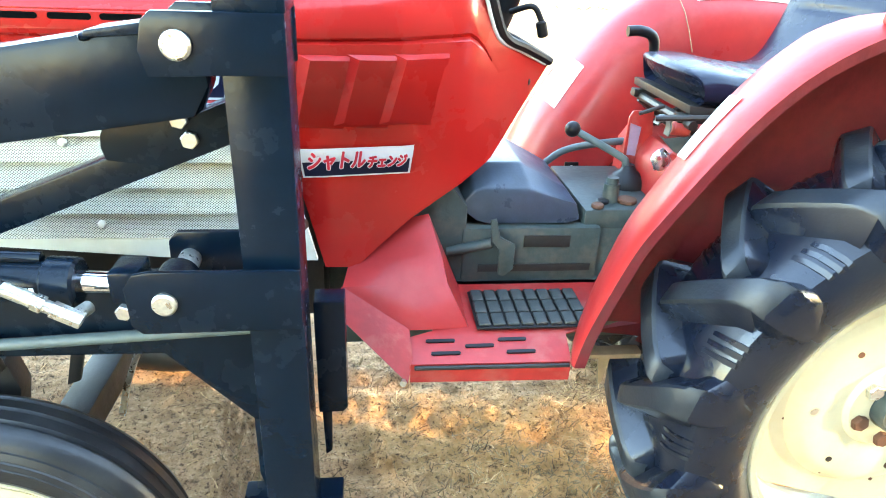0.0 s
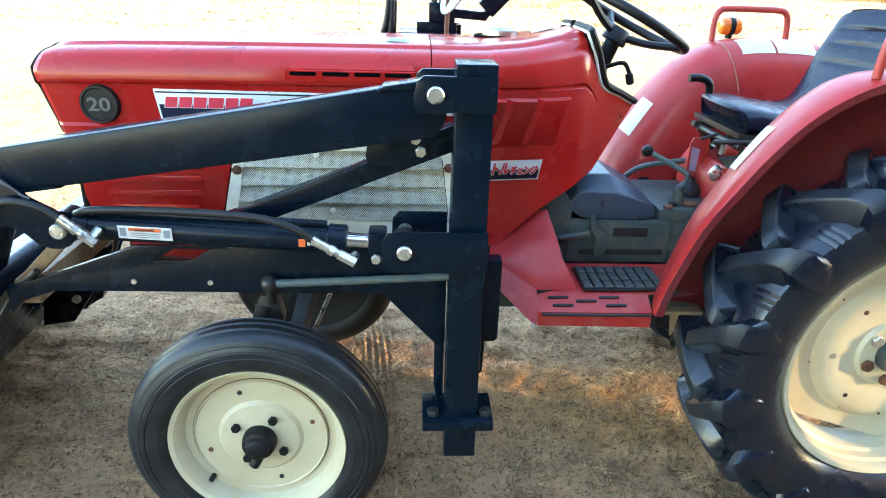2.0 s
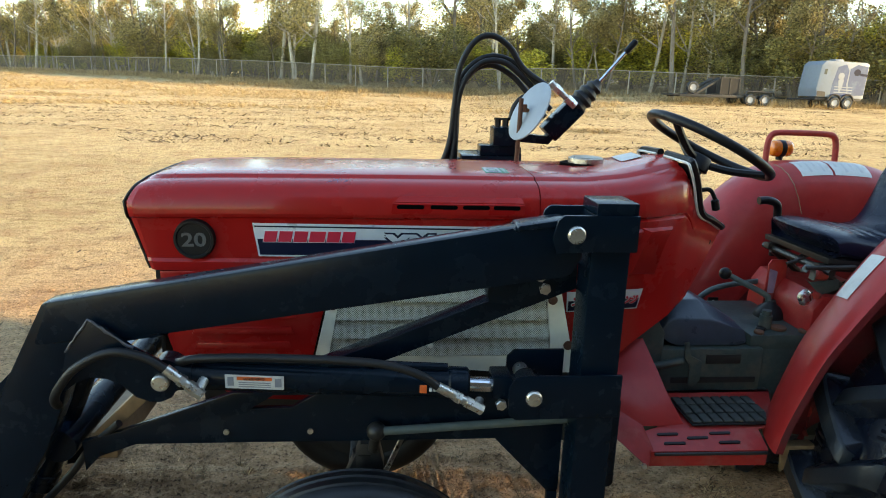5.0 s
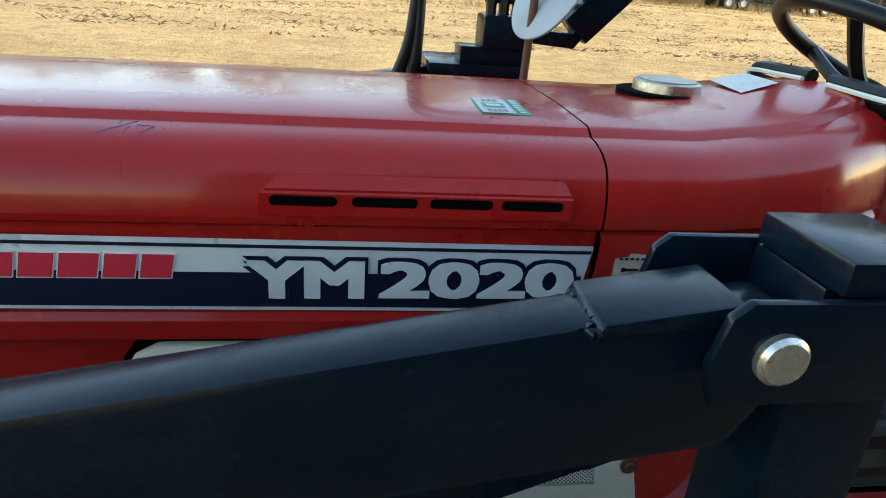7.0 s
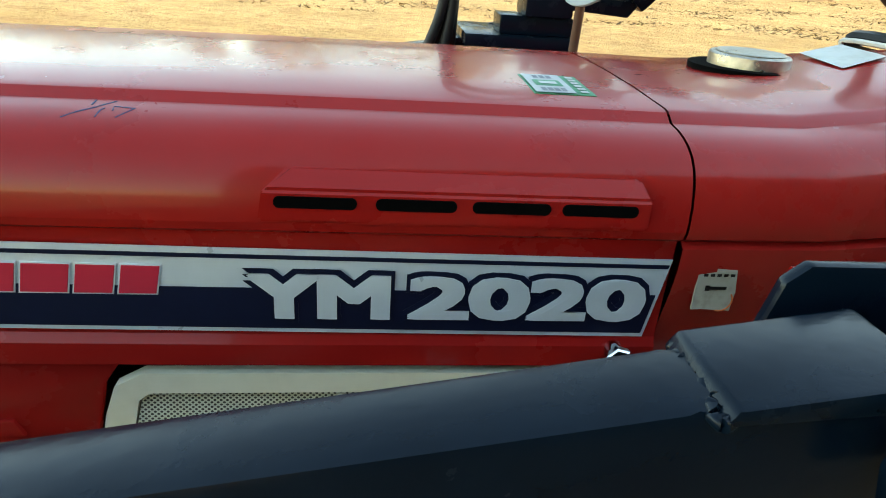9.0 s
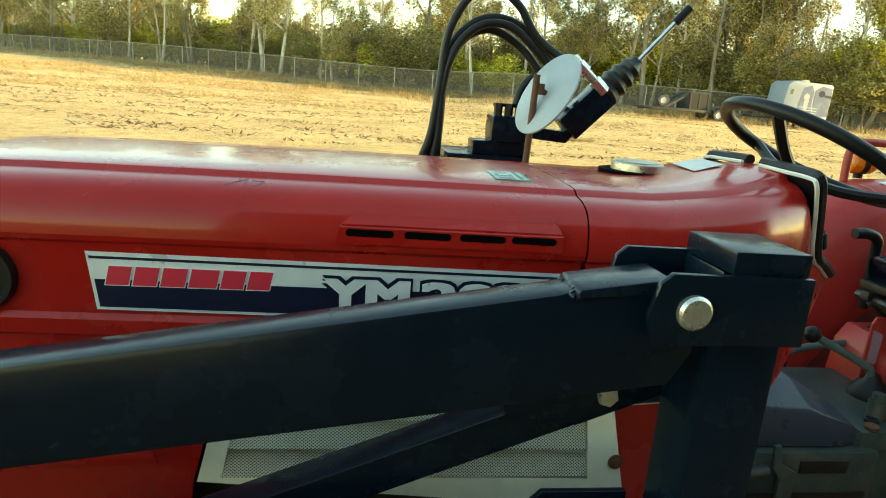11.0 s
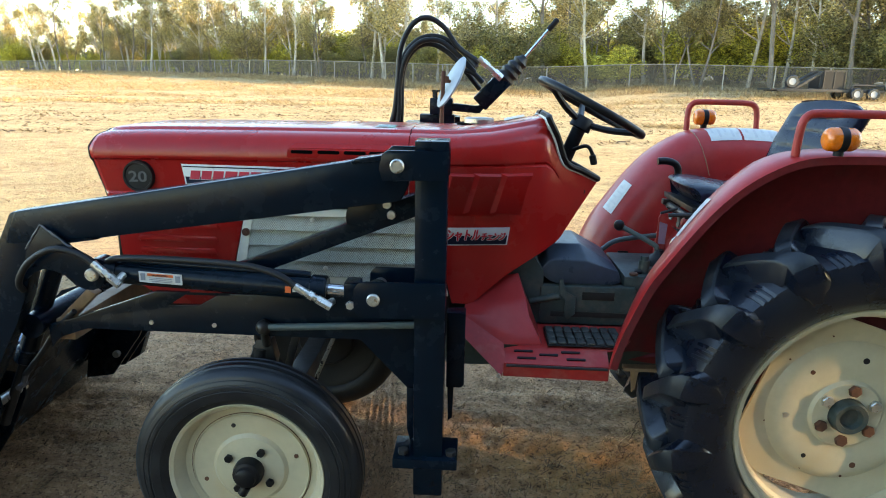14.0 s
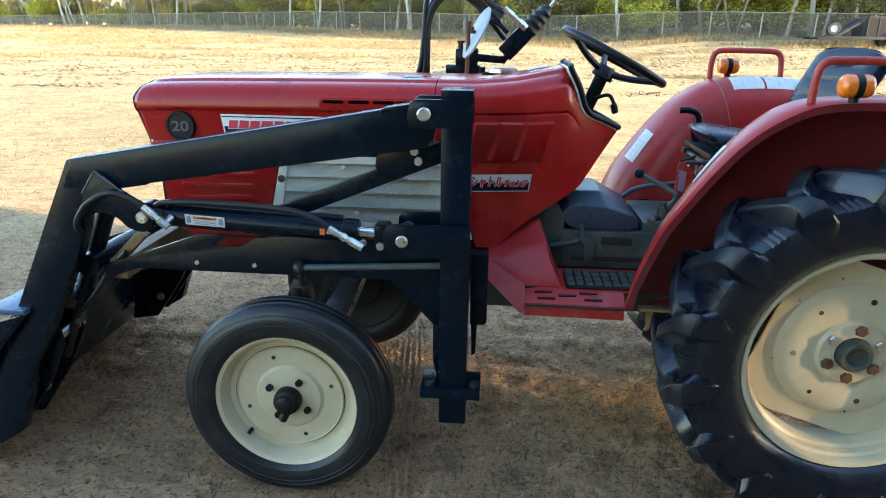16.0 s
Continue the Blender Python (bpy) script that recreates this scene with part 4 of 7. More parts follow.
def loader_side(near):
    def Y(y):
        return y if near else 2 * MID - y

    def plate(name, prof, y0, y1, mat=BLACK, bev=0.003, parent=loader, label=""):
        bm = bmesh.new()
        prism(bm, prof, Y(y0), Y(y1), bev)
        return part(name, bm, mat, parent, label)

    out = -1 if near else 1                              # the way to the outside
    # upright post, its capped top and foot clamp
    bm = bmesh.new()
    lo, hi = sorted((Y(0.724), Y(0.802)))
    box(bm, (0.716, lo, 0.275), (0.794, hi, 1.206), 0.004)
    post = part("post", bm, BLACK, loader)
    bm = bmesh.new()
    lo, hi = sorted((Y(0.7085), Y(0.8015)))
    box(bm, (0.716, lo, 1.2065), (0.797, hi, 1.230), 0.003)
    part("top_cap", bm, BLACK, post)
    bm = bmesh.new()
    lo, hi = sorted((Y(0.706), Y(0.828)))
    box(bm, (0.662, lo, 0.366), (0.834, hi, 0.394), 0.004)
    clamp = part("foot_clamp", bm, BLACK, loader)
    for x in (0.688, 0.816):
        bm = bmesh.new()
        hexnut(bm, (x, Y(0.738), 0.394), (0, 0, 1), 0.015, 0.014)
        part("bolt", bm, DARK_STEEL, clamp)
    # pivot plates at the top
    prof = [(0.640, 1.135), (0.632, 1.165), (0.640, 1.198), (0.652, 1.2085), (0.797, 1.2085), (0.797, 1.138), (0.716, 1.138)]
    for y0, y1 in ((0.698, 0.707), (0.8035, 0.8125)):
        pl = plate("pivot_plate", prof, y0, y1)
    bm = bmesh.new()
    rod(bm, (0.676, Y(0.690), 1.172), (0.676, Y(0.7095), 1.172), 0.0172, 24, bev=0.003)
    part("pivot_pin", bm, STEEL, loader, "shiny steel pivot pin")
    # lift arm, its welded sleeve and knee
    plate("lift_arm", [(0.700, 1.190), (0.56, 1.178), (-0.288, 1.033), (-0.325, 0.945), (-0.085, 0.968), (0.545, 1.062), (0.680, 1.082), (0.700, 1.12)], 0.7235, 0.775, bev=0.009)
    plate("arm_sleeve", [(0.662, 1.1975), (0.572, 1.1835), (0.566, 1.174), (0.662, 1.182)], 0.7175, 0.781)
    bm = bmesh.new()
    wob = random.Random(3)
    line = [V(0.5675 + 0.006 * k / 40 + wob.uniform(-0.0012, 0.0012), Y(0.7185 + 0.061 * k / 40), 1.1765 + wob.uniform(-0.0005, 0.0005)) for k in range(41)]
    line = [p + V(wob.uniform(-0.0035, 0.0035), 0, -0.001) for p in line]
    tube(bm, line, [wob.uniform(0.0026, 0.0052) for _ in line], 8)
    tube(bm, [p + V(0.006 + wob.uniform(-0.003, 0.003), 0, 0.0035) for p in line[6:30]], [wob.uniform(0.0012, 0.0036) for _ in line[6:30]], 7)
    part("weld_bead", bm, BLACK, loader, sharp=60)
    plate("lower_arm", [(-0.286, 1.0325), (-0.300, 1.028), (-0.378, 0.880), (-0.626, 0.401), (-0.735, 0.19), (-0.69, 0.10), (-0.61, 0.15), (-0.519, 0.388), (-0.46, 0.486), (-0.40, 0.59), (-0.359, 0.668), (-0.322, 0.733), (-0.285, 0.82), (-0.262, 0.89), (-0.21, 0.945), (-0.08, 0.965)], 0.7255, 0.7735, bev=0.007)
    # knee reinforcement and cylinder ear
    plate("knee_plate", [(-0.260, 0.940), (-0.2145, 1.002), (-0.183, 0.985), (-0.1415, 0.947), (-0.098, 0.922), (-0.072, 0.895), (-0.066, 0.868), (-0.078, 0.845), (-0.098, 0.836), (-0.120, 0.837), (-0.144, 0.847), (-0.168, 0.872), (-0.192, 0.884), (-0.222, 0.888), (-0.248, 0.878), (-0.280, 0.850), (-0.272, 0.895)], 0.712, 0.7225)
    bm = bmesh.new()
    line = [V(-0.260, Y(0.712), 0.940).lerp(V(-0.2145, Y(0.712), 1.002), k / 8) for k in range(8)] + [V(-0.2145, Y(0.712), 1.002).lerp(V(-0.1415, Y(0.712), 0.947), k / 10) for k in range(11)]
    tube(bm, [p + V(wob.uniform(-0.0015, 0.0015), 0, wob.uniform(-0.0015, 0.0015)) for p in line], [wob.uniform(0.0015, 0.0042) for _ in line], 7)
    part("weld_bead", bm, WELD, loader, "grey knee weld bead", sharp=60)
    # gusset hanging from the arm and brace down to the frame
    plate("gusset_plate", [(0.536, 1.004), (0.5315, 1.022), (0.534, 1.040), (0.543, 1.056), (0.558, 1.068), (0.60, 1.090), (0.656, 1.090), (0.663, 1.070), (0.7165, 1.092), (0.7165, 1.034), (0.62, 0.995)], 0.8005, 0.849, bev=0.002)
    bm = bmesh.new()
    lo, hi = sorted((Y(0.8030), Y(0.852)))
    tmp = bmesh.new()
    box(tmp, (-0.390, lo, -0.0215), (0.192, hi, 0.0215), 0.003)
    add(bm, tmp, Matrix.Translation((0.536, 0, 0.9835)) @ Matrix.Rotation(radians(-21.8), 4, "Y"))
    part("brace", bm, BLACK, loader)
    for x, z in ((0.650, 1.035), (0.639, 1.0625)):
        bm = bmesh.new()
        hexnut(bm, (x, Y(0.8003), z), (0, out, 0), 0.0125, 0.010)
        part("bolt", bm, STEEL, loader)
    # lower bracket plates round the cylinder's foot
    plate("lower_bracket", [(0.568, 0.805), (0.566, 0.862), (0.580, 0.882), (0.600, 0.886), (0.795, 0.886), (0.795, 0.794), (0.582, 0.792)], 0.698, 0.7065)
    plate("lower_bracket", [(0.585, 0.80), (0.588, 0.868), (0.603, 0.884), (0.714, 0.884), (0.714, 0.80)], 0.835, 0.845)
    bm = bmesh.new()
    rod(bm, (0.617, Y(0.690), 0.840), (0.617, Y(0.850), 0.840), 0.0165, 24, bev=0.003)
    part("pivot_pin", bm, STEEL, loader, "shiny steel pivot pin")
    # lift cylinder
    yc = Y(0.752)
    a, b = V(-0.095, yc, 0.879), V(0.617, yc, 0.840)
    d = (b - a).normalized()
    bm = bmesh.new()
    rod(bm, a + d * 0.04, a + d * 0.585, 0.0305, 28, bev=0.004)
    rod(bm, a + d * 0.545, a + d * 0.588, 0.0345, 28, bev=0.004)
    rod(bm, a - V(0, 0.022, 0), a + V(0, 0.022, 0), 0.036, 24)
    rod(bm, a + d * 0.02, a + d * 0.05, 0.033, 24)
    cyl = part("cylinder", bm, BLACK, loader, "black hydraulic lift cylinder")
    bm = bmesh.new()
    rod(bm, a + d * 0.588, a + d * 0.66, 0.0155, 20)
    part("piston_rod", bm, CHROME, cyl, "bright chrome piston rod")
    bm = bmesh.new()
    lo, hi = sorted((yc - 0.03, yc + 0.03))
    box(bm, (0.538, lo, 0.825), (0.578, hi, 0.873), 0.006)
    rod(bm, b - V(0, 0.024, 0), b + V(0, 0.024, 0), 0.030, 24)
    box(bm, (0.57, yc - 0.02, 0.828), (0.617, yc + 0.02, 0.857), 0.004)
    part("rod_clevis", bm, BLACK, cyl)
    bm = bmesh.new()
    rod(bm, a + d * 0.06 + V(0, -0.004 * -out, 0.034), a + d * 0.545 + V(0, 0, 0.034), 0.009, 12)
    part("hydraulic_pipe", bm, BLACK, cyl)
    bm = bmesh.new()
    rod(bm, (-0.095, Y(0.700), 0.879), (-0.095, Y(0.80), 0.879), 0.0165, 24, bev=0.003)
    part("pivot_pin", bm, STEEL, loader, "shiny steel pivot pin")
    bm = bmesh.new()
    hexnut(bm, (0.556, Y(0.7215), 0.818), (0, out, 0), 0.0115, 0.012)
    part("bolt", bm, STEEL, cyl)
    # fittings and hoses
    for f0, f1, f2 in (((0.512, 0.716, 0.827), (0.503, 0.688, 0.828), (0.425, 0.690, 0.872)), ((-0.018, 0.716, 0.880), (-0.024, 0.690, 0.868), (-0.078, 0.690, 0.915))):
        f0, f1, f2 = (V(p[0], Y(p[1]), p[2]) for p in (f0, f1, f2))
        bm = bmesh.new()
        rod(bm, f0, f1, 0.0095, 10)
        rod(bm, f1 - (f2 - f1).normalized() * 0.012, f1.lerp(f2, 0.30), 0.0115, 6)
        rod(bm, f1.lerp(f2, 0.30), f1.lerp(f2, 0.58), 0.0088, 12)
        rod(bm, f1.lerp(f2, 0.42), f1.lerp(f2, 0.56), 0.0118, 6)
        rod(bm, f1.lerp(f2, 0.58), f2, 0.0100, 12)
        part("hose_fitting", bm, STEEL, cyl, "zinc hose fitting")
    bm = bmesh.new()
    tube(bm, smoothed([V(0.428, Y(0.690), 0.870), V(0.385, Y(0.692), 0.898), V(0.30, Y(0.70), 0.918), V(0.12, Y(0.715), 0.923), V(-0.02, Y(0.722), 0.921), V(-0.07, Y(0.74), 0.905), V(-0.11, Y(0.80), 0.88)]), 0.0085)
    part("hose", bm, BLACK_RUBBER, loader)
    bm = bmesh.new()
    tube(bm, smoothed([V(-0.076, Y(0.690), 0.913), V(-0.115, Y(0.690), 0.938), V(-0.175, Y(0.690), 0.948), V(-0.235, Y(0.690), 0.918), V(-0.272, Y(0.696), 0.875), V(-0.288, Y(0.708), 0.845), V(-0.292, Y(0.7265), 0.825)]), 0.0085)
    part("hose", bm, BLACK_RUBBER, loader)
    # side rail of the subframe with its knee and front nose
    plate("subframe_rail", [(-0.295, 0.632), (-0.297, 0.700), (-0.22, 0.722), (0.012, 0.806), (0.105, 0.806), (0.048, 0.770), (0.130, 0.770), (0.190, 0.806), (0.715, 0.806), (0.715, 0.555), (0.690, 0.553), (0.565, 0.688), (-0.188, 0.692), (-0.265, 0.665)], 0.806, 0.822, bev=0.003)
    plate("rail_cap", [(0.085, 0.8005), (0.095, 0.8075), (0.215, 0.8075), (0.215, 0.8005)], 0.804, 0.8055, bev=0.0)
    for x, z in ((0.168, 0.716), (-0.005, 0.718)):
        bm = bmesh.new()
        rod(bm, (x, Y(0.8062), z), (x, Y(0.802), z), 0.0062, 12)
        part("rivet", bm, STEEL, loader)
    plate("frame_foot", [(0.690, 0.552), (0.714, 0.552), (0.714, 0.405), (0.700, 0.39), (0.690, 0.43)], 0.806, 0.822)
    plate("nose_plate", [(-0.188, 0.800), (-0.163, 0.786), (-0.262, 0.690), (-0.290, 0.700)], 0.824, 0.858, TAN_STEEL, label="steel end plate, reflected sun painted in tan")
    # bracket behind the post
    plate("mount_bracket", [(0.797, 0.770), (0.846, 0.770), (0.846, 0.562), (0.838, 0.553), (0.797, 0.553)], 0.815, 0.86)
    plate("mount_tab", [(0.800, 0.553), (0.818, 0.553), (0.815, 0.45), (0.803, 0.44)], 0.835, 0.842)
    # dump cylinder, along the inside of the lower arm
    bm = bmesh.new()
    rod(bm, (-0.283, Y(0.86), 0.875), (-0.415, Y(0.86), 0.572), 0.026, 20, bev=0.003)
    rod(bm, (-0.400, Y(0.86), 0.606), (-0.418, Y(0.86), 0.565), 0.030, 20, bev=0.003)
    c2 = part("cylinder", bm, BLACK, loader, "black hydraulic bucket cylinder")
    bm = bmesh.new()
    rod(bm, (-0.415, Y(0.86), 0.572), (-0.51, Y(0.86), 0.36), 0.014, 16)
    part("piston_rod", bm, DARK_STEEL, c2)
    bm = bmesh.new()
    tube(bm, smoothed([V(-0.22, Y(0.81), 0.74), V(-0.285, Y(0.82), 0.68), V(-0.33, Y(0.825), 0.62), V(-0.41, Y(0.84), 0.53)]), 0.008)
    part("hose", bm, BLACK_RUBBER, loader)
    bm = bmesh.new()
    rod(bm, (-0.405, Y(0.84), 0.535), (-0.418, Y(0.84), 0.505), 0.008, 6)
    rod(bm, (-0.418, Y(0.815), 0.50), (-0.418, Y(0.85), 0.50), 0.009, 6)
    part("hose_fitting", bm, WELD, loader)
    for x, z in ((-0.485, 0.452), (-0.63, 0.22)):
        bm = bmesh.new()
        rod(bm, (x, Y(0.800), z), (x, Y(0.93), z), 0.015, 16, bev=0.002)
        part("pivot_pin", bm, STEEL, loader)
    plate("bucket_ear", [(-0.72, 0.42), (-0.62, 0.52), (-0.475, 0.50), (-0.465, 0.43), (-0.53, 0.30), (-0.66, 0.12), (-0.78, 0.10)], 0.80, 0.812)
    plate("bucket_ear", [(-0.72, 0.42), (-0.62, 0.52), (-0.475, 0.50), (-0.465, 0.43), (-0.53, 0.30), (-0.66, 0.12), (-0.78, 0.10)], 0.90, 0.912)


loader_side(True)
loader_side(False)


def loader_middle():
    # labels of the near cylinder
    bm = bmesh.new()
    yl = 0.7195
    prism(bm, [(0.020, 0.861), (0.020, 0.889), (0.130, 0.883), (0.130, 0.855)], yl - 0.0012, yl)
    lab = part("warning_label", bm, WHITE_FILM, loader, "small white warning label with orange heading")
    bm = bmesh.new()
    prism(bm, [(0.042, 0.8775), (0.042, 0.8845), (0.108, 0.881), (0.108, 0.874)], yl - 0.0022, yl - 0.0013)
    part("heading", bm, ORANGE_FILM, lab)
    bm = bmesh.new()
    letters(bm, "WARNING", 0.054, 0.8765, yl - 0.0026, 0.005, 0.040)
    part("lettering", bm, BLACK_TRIM, lab)
    bm = bmesh.new()
    for i in range(3):
        z = 0.872 - i * 0.0042
        prism(bm, [(0.045, z), (0.045, z + 0.0014), (0.105, z - 0.002), (0.105, z - 0.0034)], yl - 0.0022, yl - 0.0013)
    box(bm, (0.0245, yl - 0.0022, 0.866), (0.036, yl - 0.0013, 0.884))
    box(bm, (0.113, yl - 0.0022, 0.8615), (0.1255, yl - 0.0013, 0.8785))
    part("print_lines", bm, GREY_PRINT, lab)
    bm = bmesh.new()
    prism(bm, [(0.392, 0.845), (0.392, 0.862), (0.406, 0.861), (0.406, 0.844)], yl - 0.002, yl - 0.0008)
    logo = part("maker_mark", bm, ORANGE_FILM, loader, "orange square mark with pale bars")
    bm = bmesh.new()
    for i in range(5):
        x = 0.4105 + i * 0.0075
        box(bm, (x, yl - 0.002, 0.8475), (x + 0.0055, yl - 0.0008, 0.8555))
    part("print_bars", bm, WHITE_FILM, logo)
    # cross tubes
    bm = bmesh.new()
    rod(bm, (-0.335, 0.79, 0.70), (-0.335, 2 * MID - 0.79, 0.70), 0.035, 20)
    part("cross_tube", bm, BLACK, loader)
    bm = bmesh.new()
    box(bm, (-0.285, 0.823, 0.650), (-0.235, 2 * MID - 0.823, 0.712), 0.004)
    part("front_crossbar", bm, TAN_STEEL, loader, "steel crossbar, sunlight painted in tan")
    # bucket: curved back, floor, sides, bracing lip
    y0, y1 = 0.70, 2 * MID - 0.70
    bm = bmesh.new()
    prof = smoothed([V(-0.50, 0, 0.572), V(-0.60, 0, 0.46), V(-0.67, 0, 0.36), V(-0.765, 0, 0.20), V(-0.87, 0, 0.05), V(-1.0, 0, 0.016), V(-1.38, 0, 0.012)], 4)
    skin(bm, [[V(p.x, y, p.z) for p in prof] for y in (y0, y1)], closed=False)
    thicken(bm, 0.008)
    b = part("bucket", bm, BLACK, loader, "black steel loader bucket with bare steel cutting edge")
    for y in (y0, y1):
        bm = bmesh.new()
        prism(bm, [(p.x, p.z) for p in prof] + [(-1.30, 0.10), (-0.98, 0.42)], y - 0.005, y + 0.005)
        part("side_plate", bm, BLACK, b)
    bm = bmesh.new()
    box(bm, (-0.612, y0, 0.570), (-0.492, y1, 0.587), 0.004)
    part("top_lip", bm, SKY_SHEEN, b, "flat top lip of the bucket, blue sky sheen painted in")
    bm = bmesh.new()
    box(bm, (-1.40, y0 - 0.01, 0.004), (-1.26, y1 + 0.01, 0.012), 0.002)
    part("cutting_edge", bm, STEEL, b)


loader_middle()


def loader_valve():
    # control valve, lever, bracket and hoses on the far side
    y = 1.655

    def VIEW_FIT(bm):
        """Scales the piece away from one camera viewpoint, to fit its view."""
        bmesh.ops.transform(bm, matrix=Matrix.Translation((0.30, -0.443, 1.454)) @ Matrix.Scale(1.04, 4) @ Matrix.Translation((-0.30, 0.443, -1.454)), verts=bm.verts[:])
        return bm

    bm = bmesh.new()
    box(bm, (0.570, y - 0.03, 1.196), (0.762, y + 0.16, 1.216), 0.003)
    box(bm, (0.63, y - 0.01, 1.216), (0.76, y + 0.06, 1.248), 0.004)
    base = part("valve_bracket", VIEW_FIT(bm), BLACK, loader)
    bm = bmesh.new()
    box(bm, (0.668, y - 0.03, 1.248), (0.752, y + 0.05, 1.308), 0.006)
    for x in (0.685, 0.71, 0.735):
        rod(bm, (x, y, 1.308), (x, y, 1.328), 0.010, 6)
        rod(bm, (x, y, 1.328), (x, y, 1.336), 0.013, 6)
    part("valve_block", VIEW_FIT(bm), BLACK, loader)
    bm = bmesh.new()
    prism(bm, [(0.745, 1.262), (0.745, 1.290), (0.845, 1.282), (0.898, 1.34), (0.908, 1.33), (0.852, 1.255)], y - 0.02, y + 0.03, 0.003)
    part("valve_arm", VIEW_FIT(bm), BLACK, loader)
    a, b = V(0.862, y, 1.302), V(1.005, y, 1.452)
    d = (b - a).normalized()
    bm = bmesh.new()
    tmp = bmesh.new()
    box(tmp, (-0.032, -0.032, 0.0), (0.032, 0.032, 0.13), 0.006)
    add(bm, tmp, Matrix.Translation(a - d * 0.02) @ d.to_track_quat("Z", "Y").to_matrix().to_4x4())
    val = part("control_valve", VIEW_FIT(bm), BLACK, loader, "black control valve")
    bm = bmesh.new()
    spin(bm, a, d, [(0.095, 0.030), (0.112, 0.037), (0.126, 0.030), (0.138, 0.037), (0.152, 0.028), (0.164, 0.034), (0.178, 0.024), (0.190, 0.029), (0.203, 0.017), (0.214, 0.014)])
    part("rubber_boot", VIEW_FIT(bm), BLACK_RUBBER, val)
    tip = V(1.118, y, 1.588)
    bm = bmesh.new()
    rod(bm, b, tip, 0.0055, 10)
    part("lever_rod", VIEW_FIT(bm), CHROME, val)
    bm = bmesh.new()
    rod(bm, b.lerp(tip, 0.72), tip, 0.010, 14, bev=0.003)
    part("lever_grip", VIEW_FIT(bm), BLACK_TRIM, val)
    bm = bmesh.new()
    f = V(0.918, y - 0.028, 1.386)
    rod(bm, f + V(-0.075, 0.0, 0.065), f, 0.010, 12)
    rod(bm, f + V(-0.02, 0, 0.018), f + V(0.008, 0, -0.006), 0.015, 6)
    rod(bm, f + V(-0.062, 0, 0.052), f + V(-0.042, 0, 0.036), 0.014, 6)
    part("hose_fitting", VIEW_FIT(bm), STEEL, loader, "zinc hose fitting")
    yy = y + 0.02
    runs = [
        [V(0.505, yy, 1.17), V(0.532, yy, 1.25), V(0.545, yy, 1.36), V(0.556, yy, 1.48), V(0.600, yy, 1.565), V(0.655, yy, 1.588), V(0.715, yy, 1.555), V(0.765, yy, 1.49), V(0.845, yy - 0.02, 1.435)],
        [V(0.522, yy + 0.02, 1.17), V(0.540, yy + 0.02, 1.26), V(0.548, yy + 0.02, 1.38), V(0.572, yy + 0.02, 1.465), V(0.63, yy + 0.02, 1.518), V(0.70, yy + 0.02, 1.523), V(0.775, yy + 0.01, 1.48), V(0.835, yy - 0.02, 1.42)],
        [V(0.537, yy, 1.17), V(0.549, yy, 1.25), V(0.553, yy, 1.36), V(0.575, yy, 1.448), V(0.63, yy, 1.505), V(0.70, yy, 1.508), V(0.765, yy, 1.462), V(0.83, yy, 1.40)],
        [V(0.553, yy + 0.03, 1.17), V(0.556, yy + 0.03, 1.27), V(0.562, yy + 0.03, 1.40), V(0.60, yy + 0.03, 1.475), V(0.66, yy + 0.03, 1.50), V(0.73, yy + 0.03, 1.47), V(0.79, yy + 0.02, 1.41), V(0.85, yy + 0.03, 1.34)],
        [V(0.73, yy, 1.33), V(0.742, yy, 1.375), V(0.775, yy, 1.405), V(0.82, yy, 1.40), V(0.86, yy, 1.365)],
    ]
    for pts in runs:
        bm = bmesh.new()
        tube(bm, smoothed(pts), 0.0095)
        part("hose", VIEW_FIT(bm), BLACK_RUBBER, loader)


loader_valve()

# ---- tractor ----
tractor = thing("tractor", (1.1, MID, 0), "small red compact tractor with cream wheels and worn paint", "tractor")


def far(y):
    return 2 * MID - y


def mirror_y(bm):
    for v in bm.verts:
        v.co.y = 2 * MID - v.co.y


HM = 1.223                                           # middle of the narrow bonnet


def mirror_hood(bm):
    for v in bm.verts:
        v.co.y = 2 * HM - v.co.y


def hood_y(w):
    """Near side of the bonnet, by the half width of its section."""
    return MID - w if w >= 0.2 else MID - 0.2 + (0.2 - w) / 0.2 * (HM - MID + 0.2)


def lerp_table(table, x):
    for (a, fa), (b, fb) in zip(table, table[1:]):
        if x <= b:
            t = max(0.0, (x - a) / (b - a))
            return fa + (fb - fa) * t
    return table[-1][1]


# bonnet: sections of (half width, z)
SIDE = [(0.312, 1.0155), (0.312, 1.036), (0.3075, 1.044), (0.3075, 1.134), (0.3085, 1.138), (0.3165, 1.143), (0.3185, 1.150), (0.3182, 1.160), (0.3168, 1.170), (0.3143, 1.180), (0.3105, 1.190), (0.305, 1.199), (0.2975, 1.2065), (0.2875, 1.2125), (0.276, 1.2168), (0.263, 1.2198), (0.248, 1.2215), (0.237, 1.2285), (0.230, 1.2302), (0.12, 1.2330), (0.0, 1.2335)]


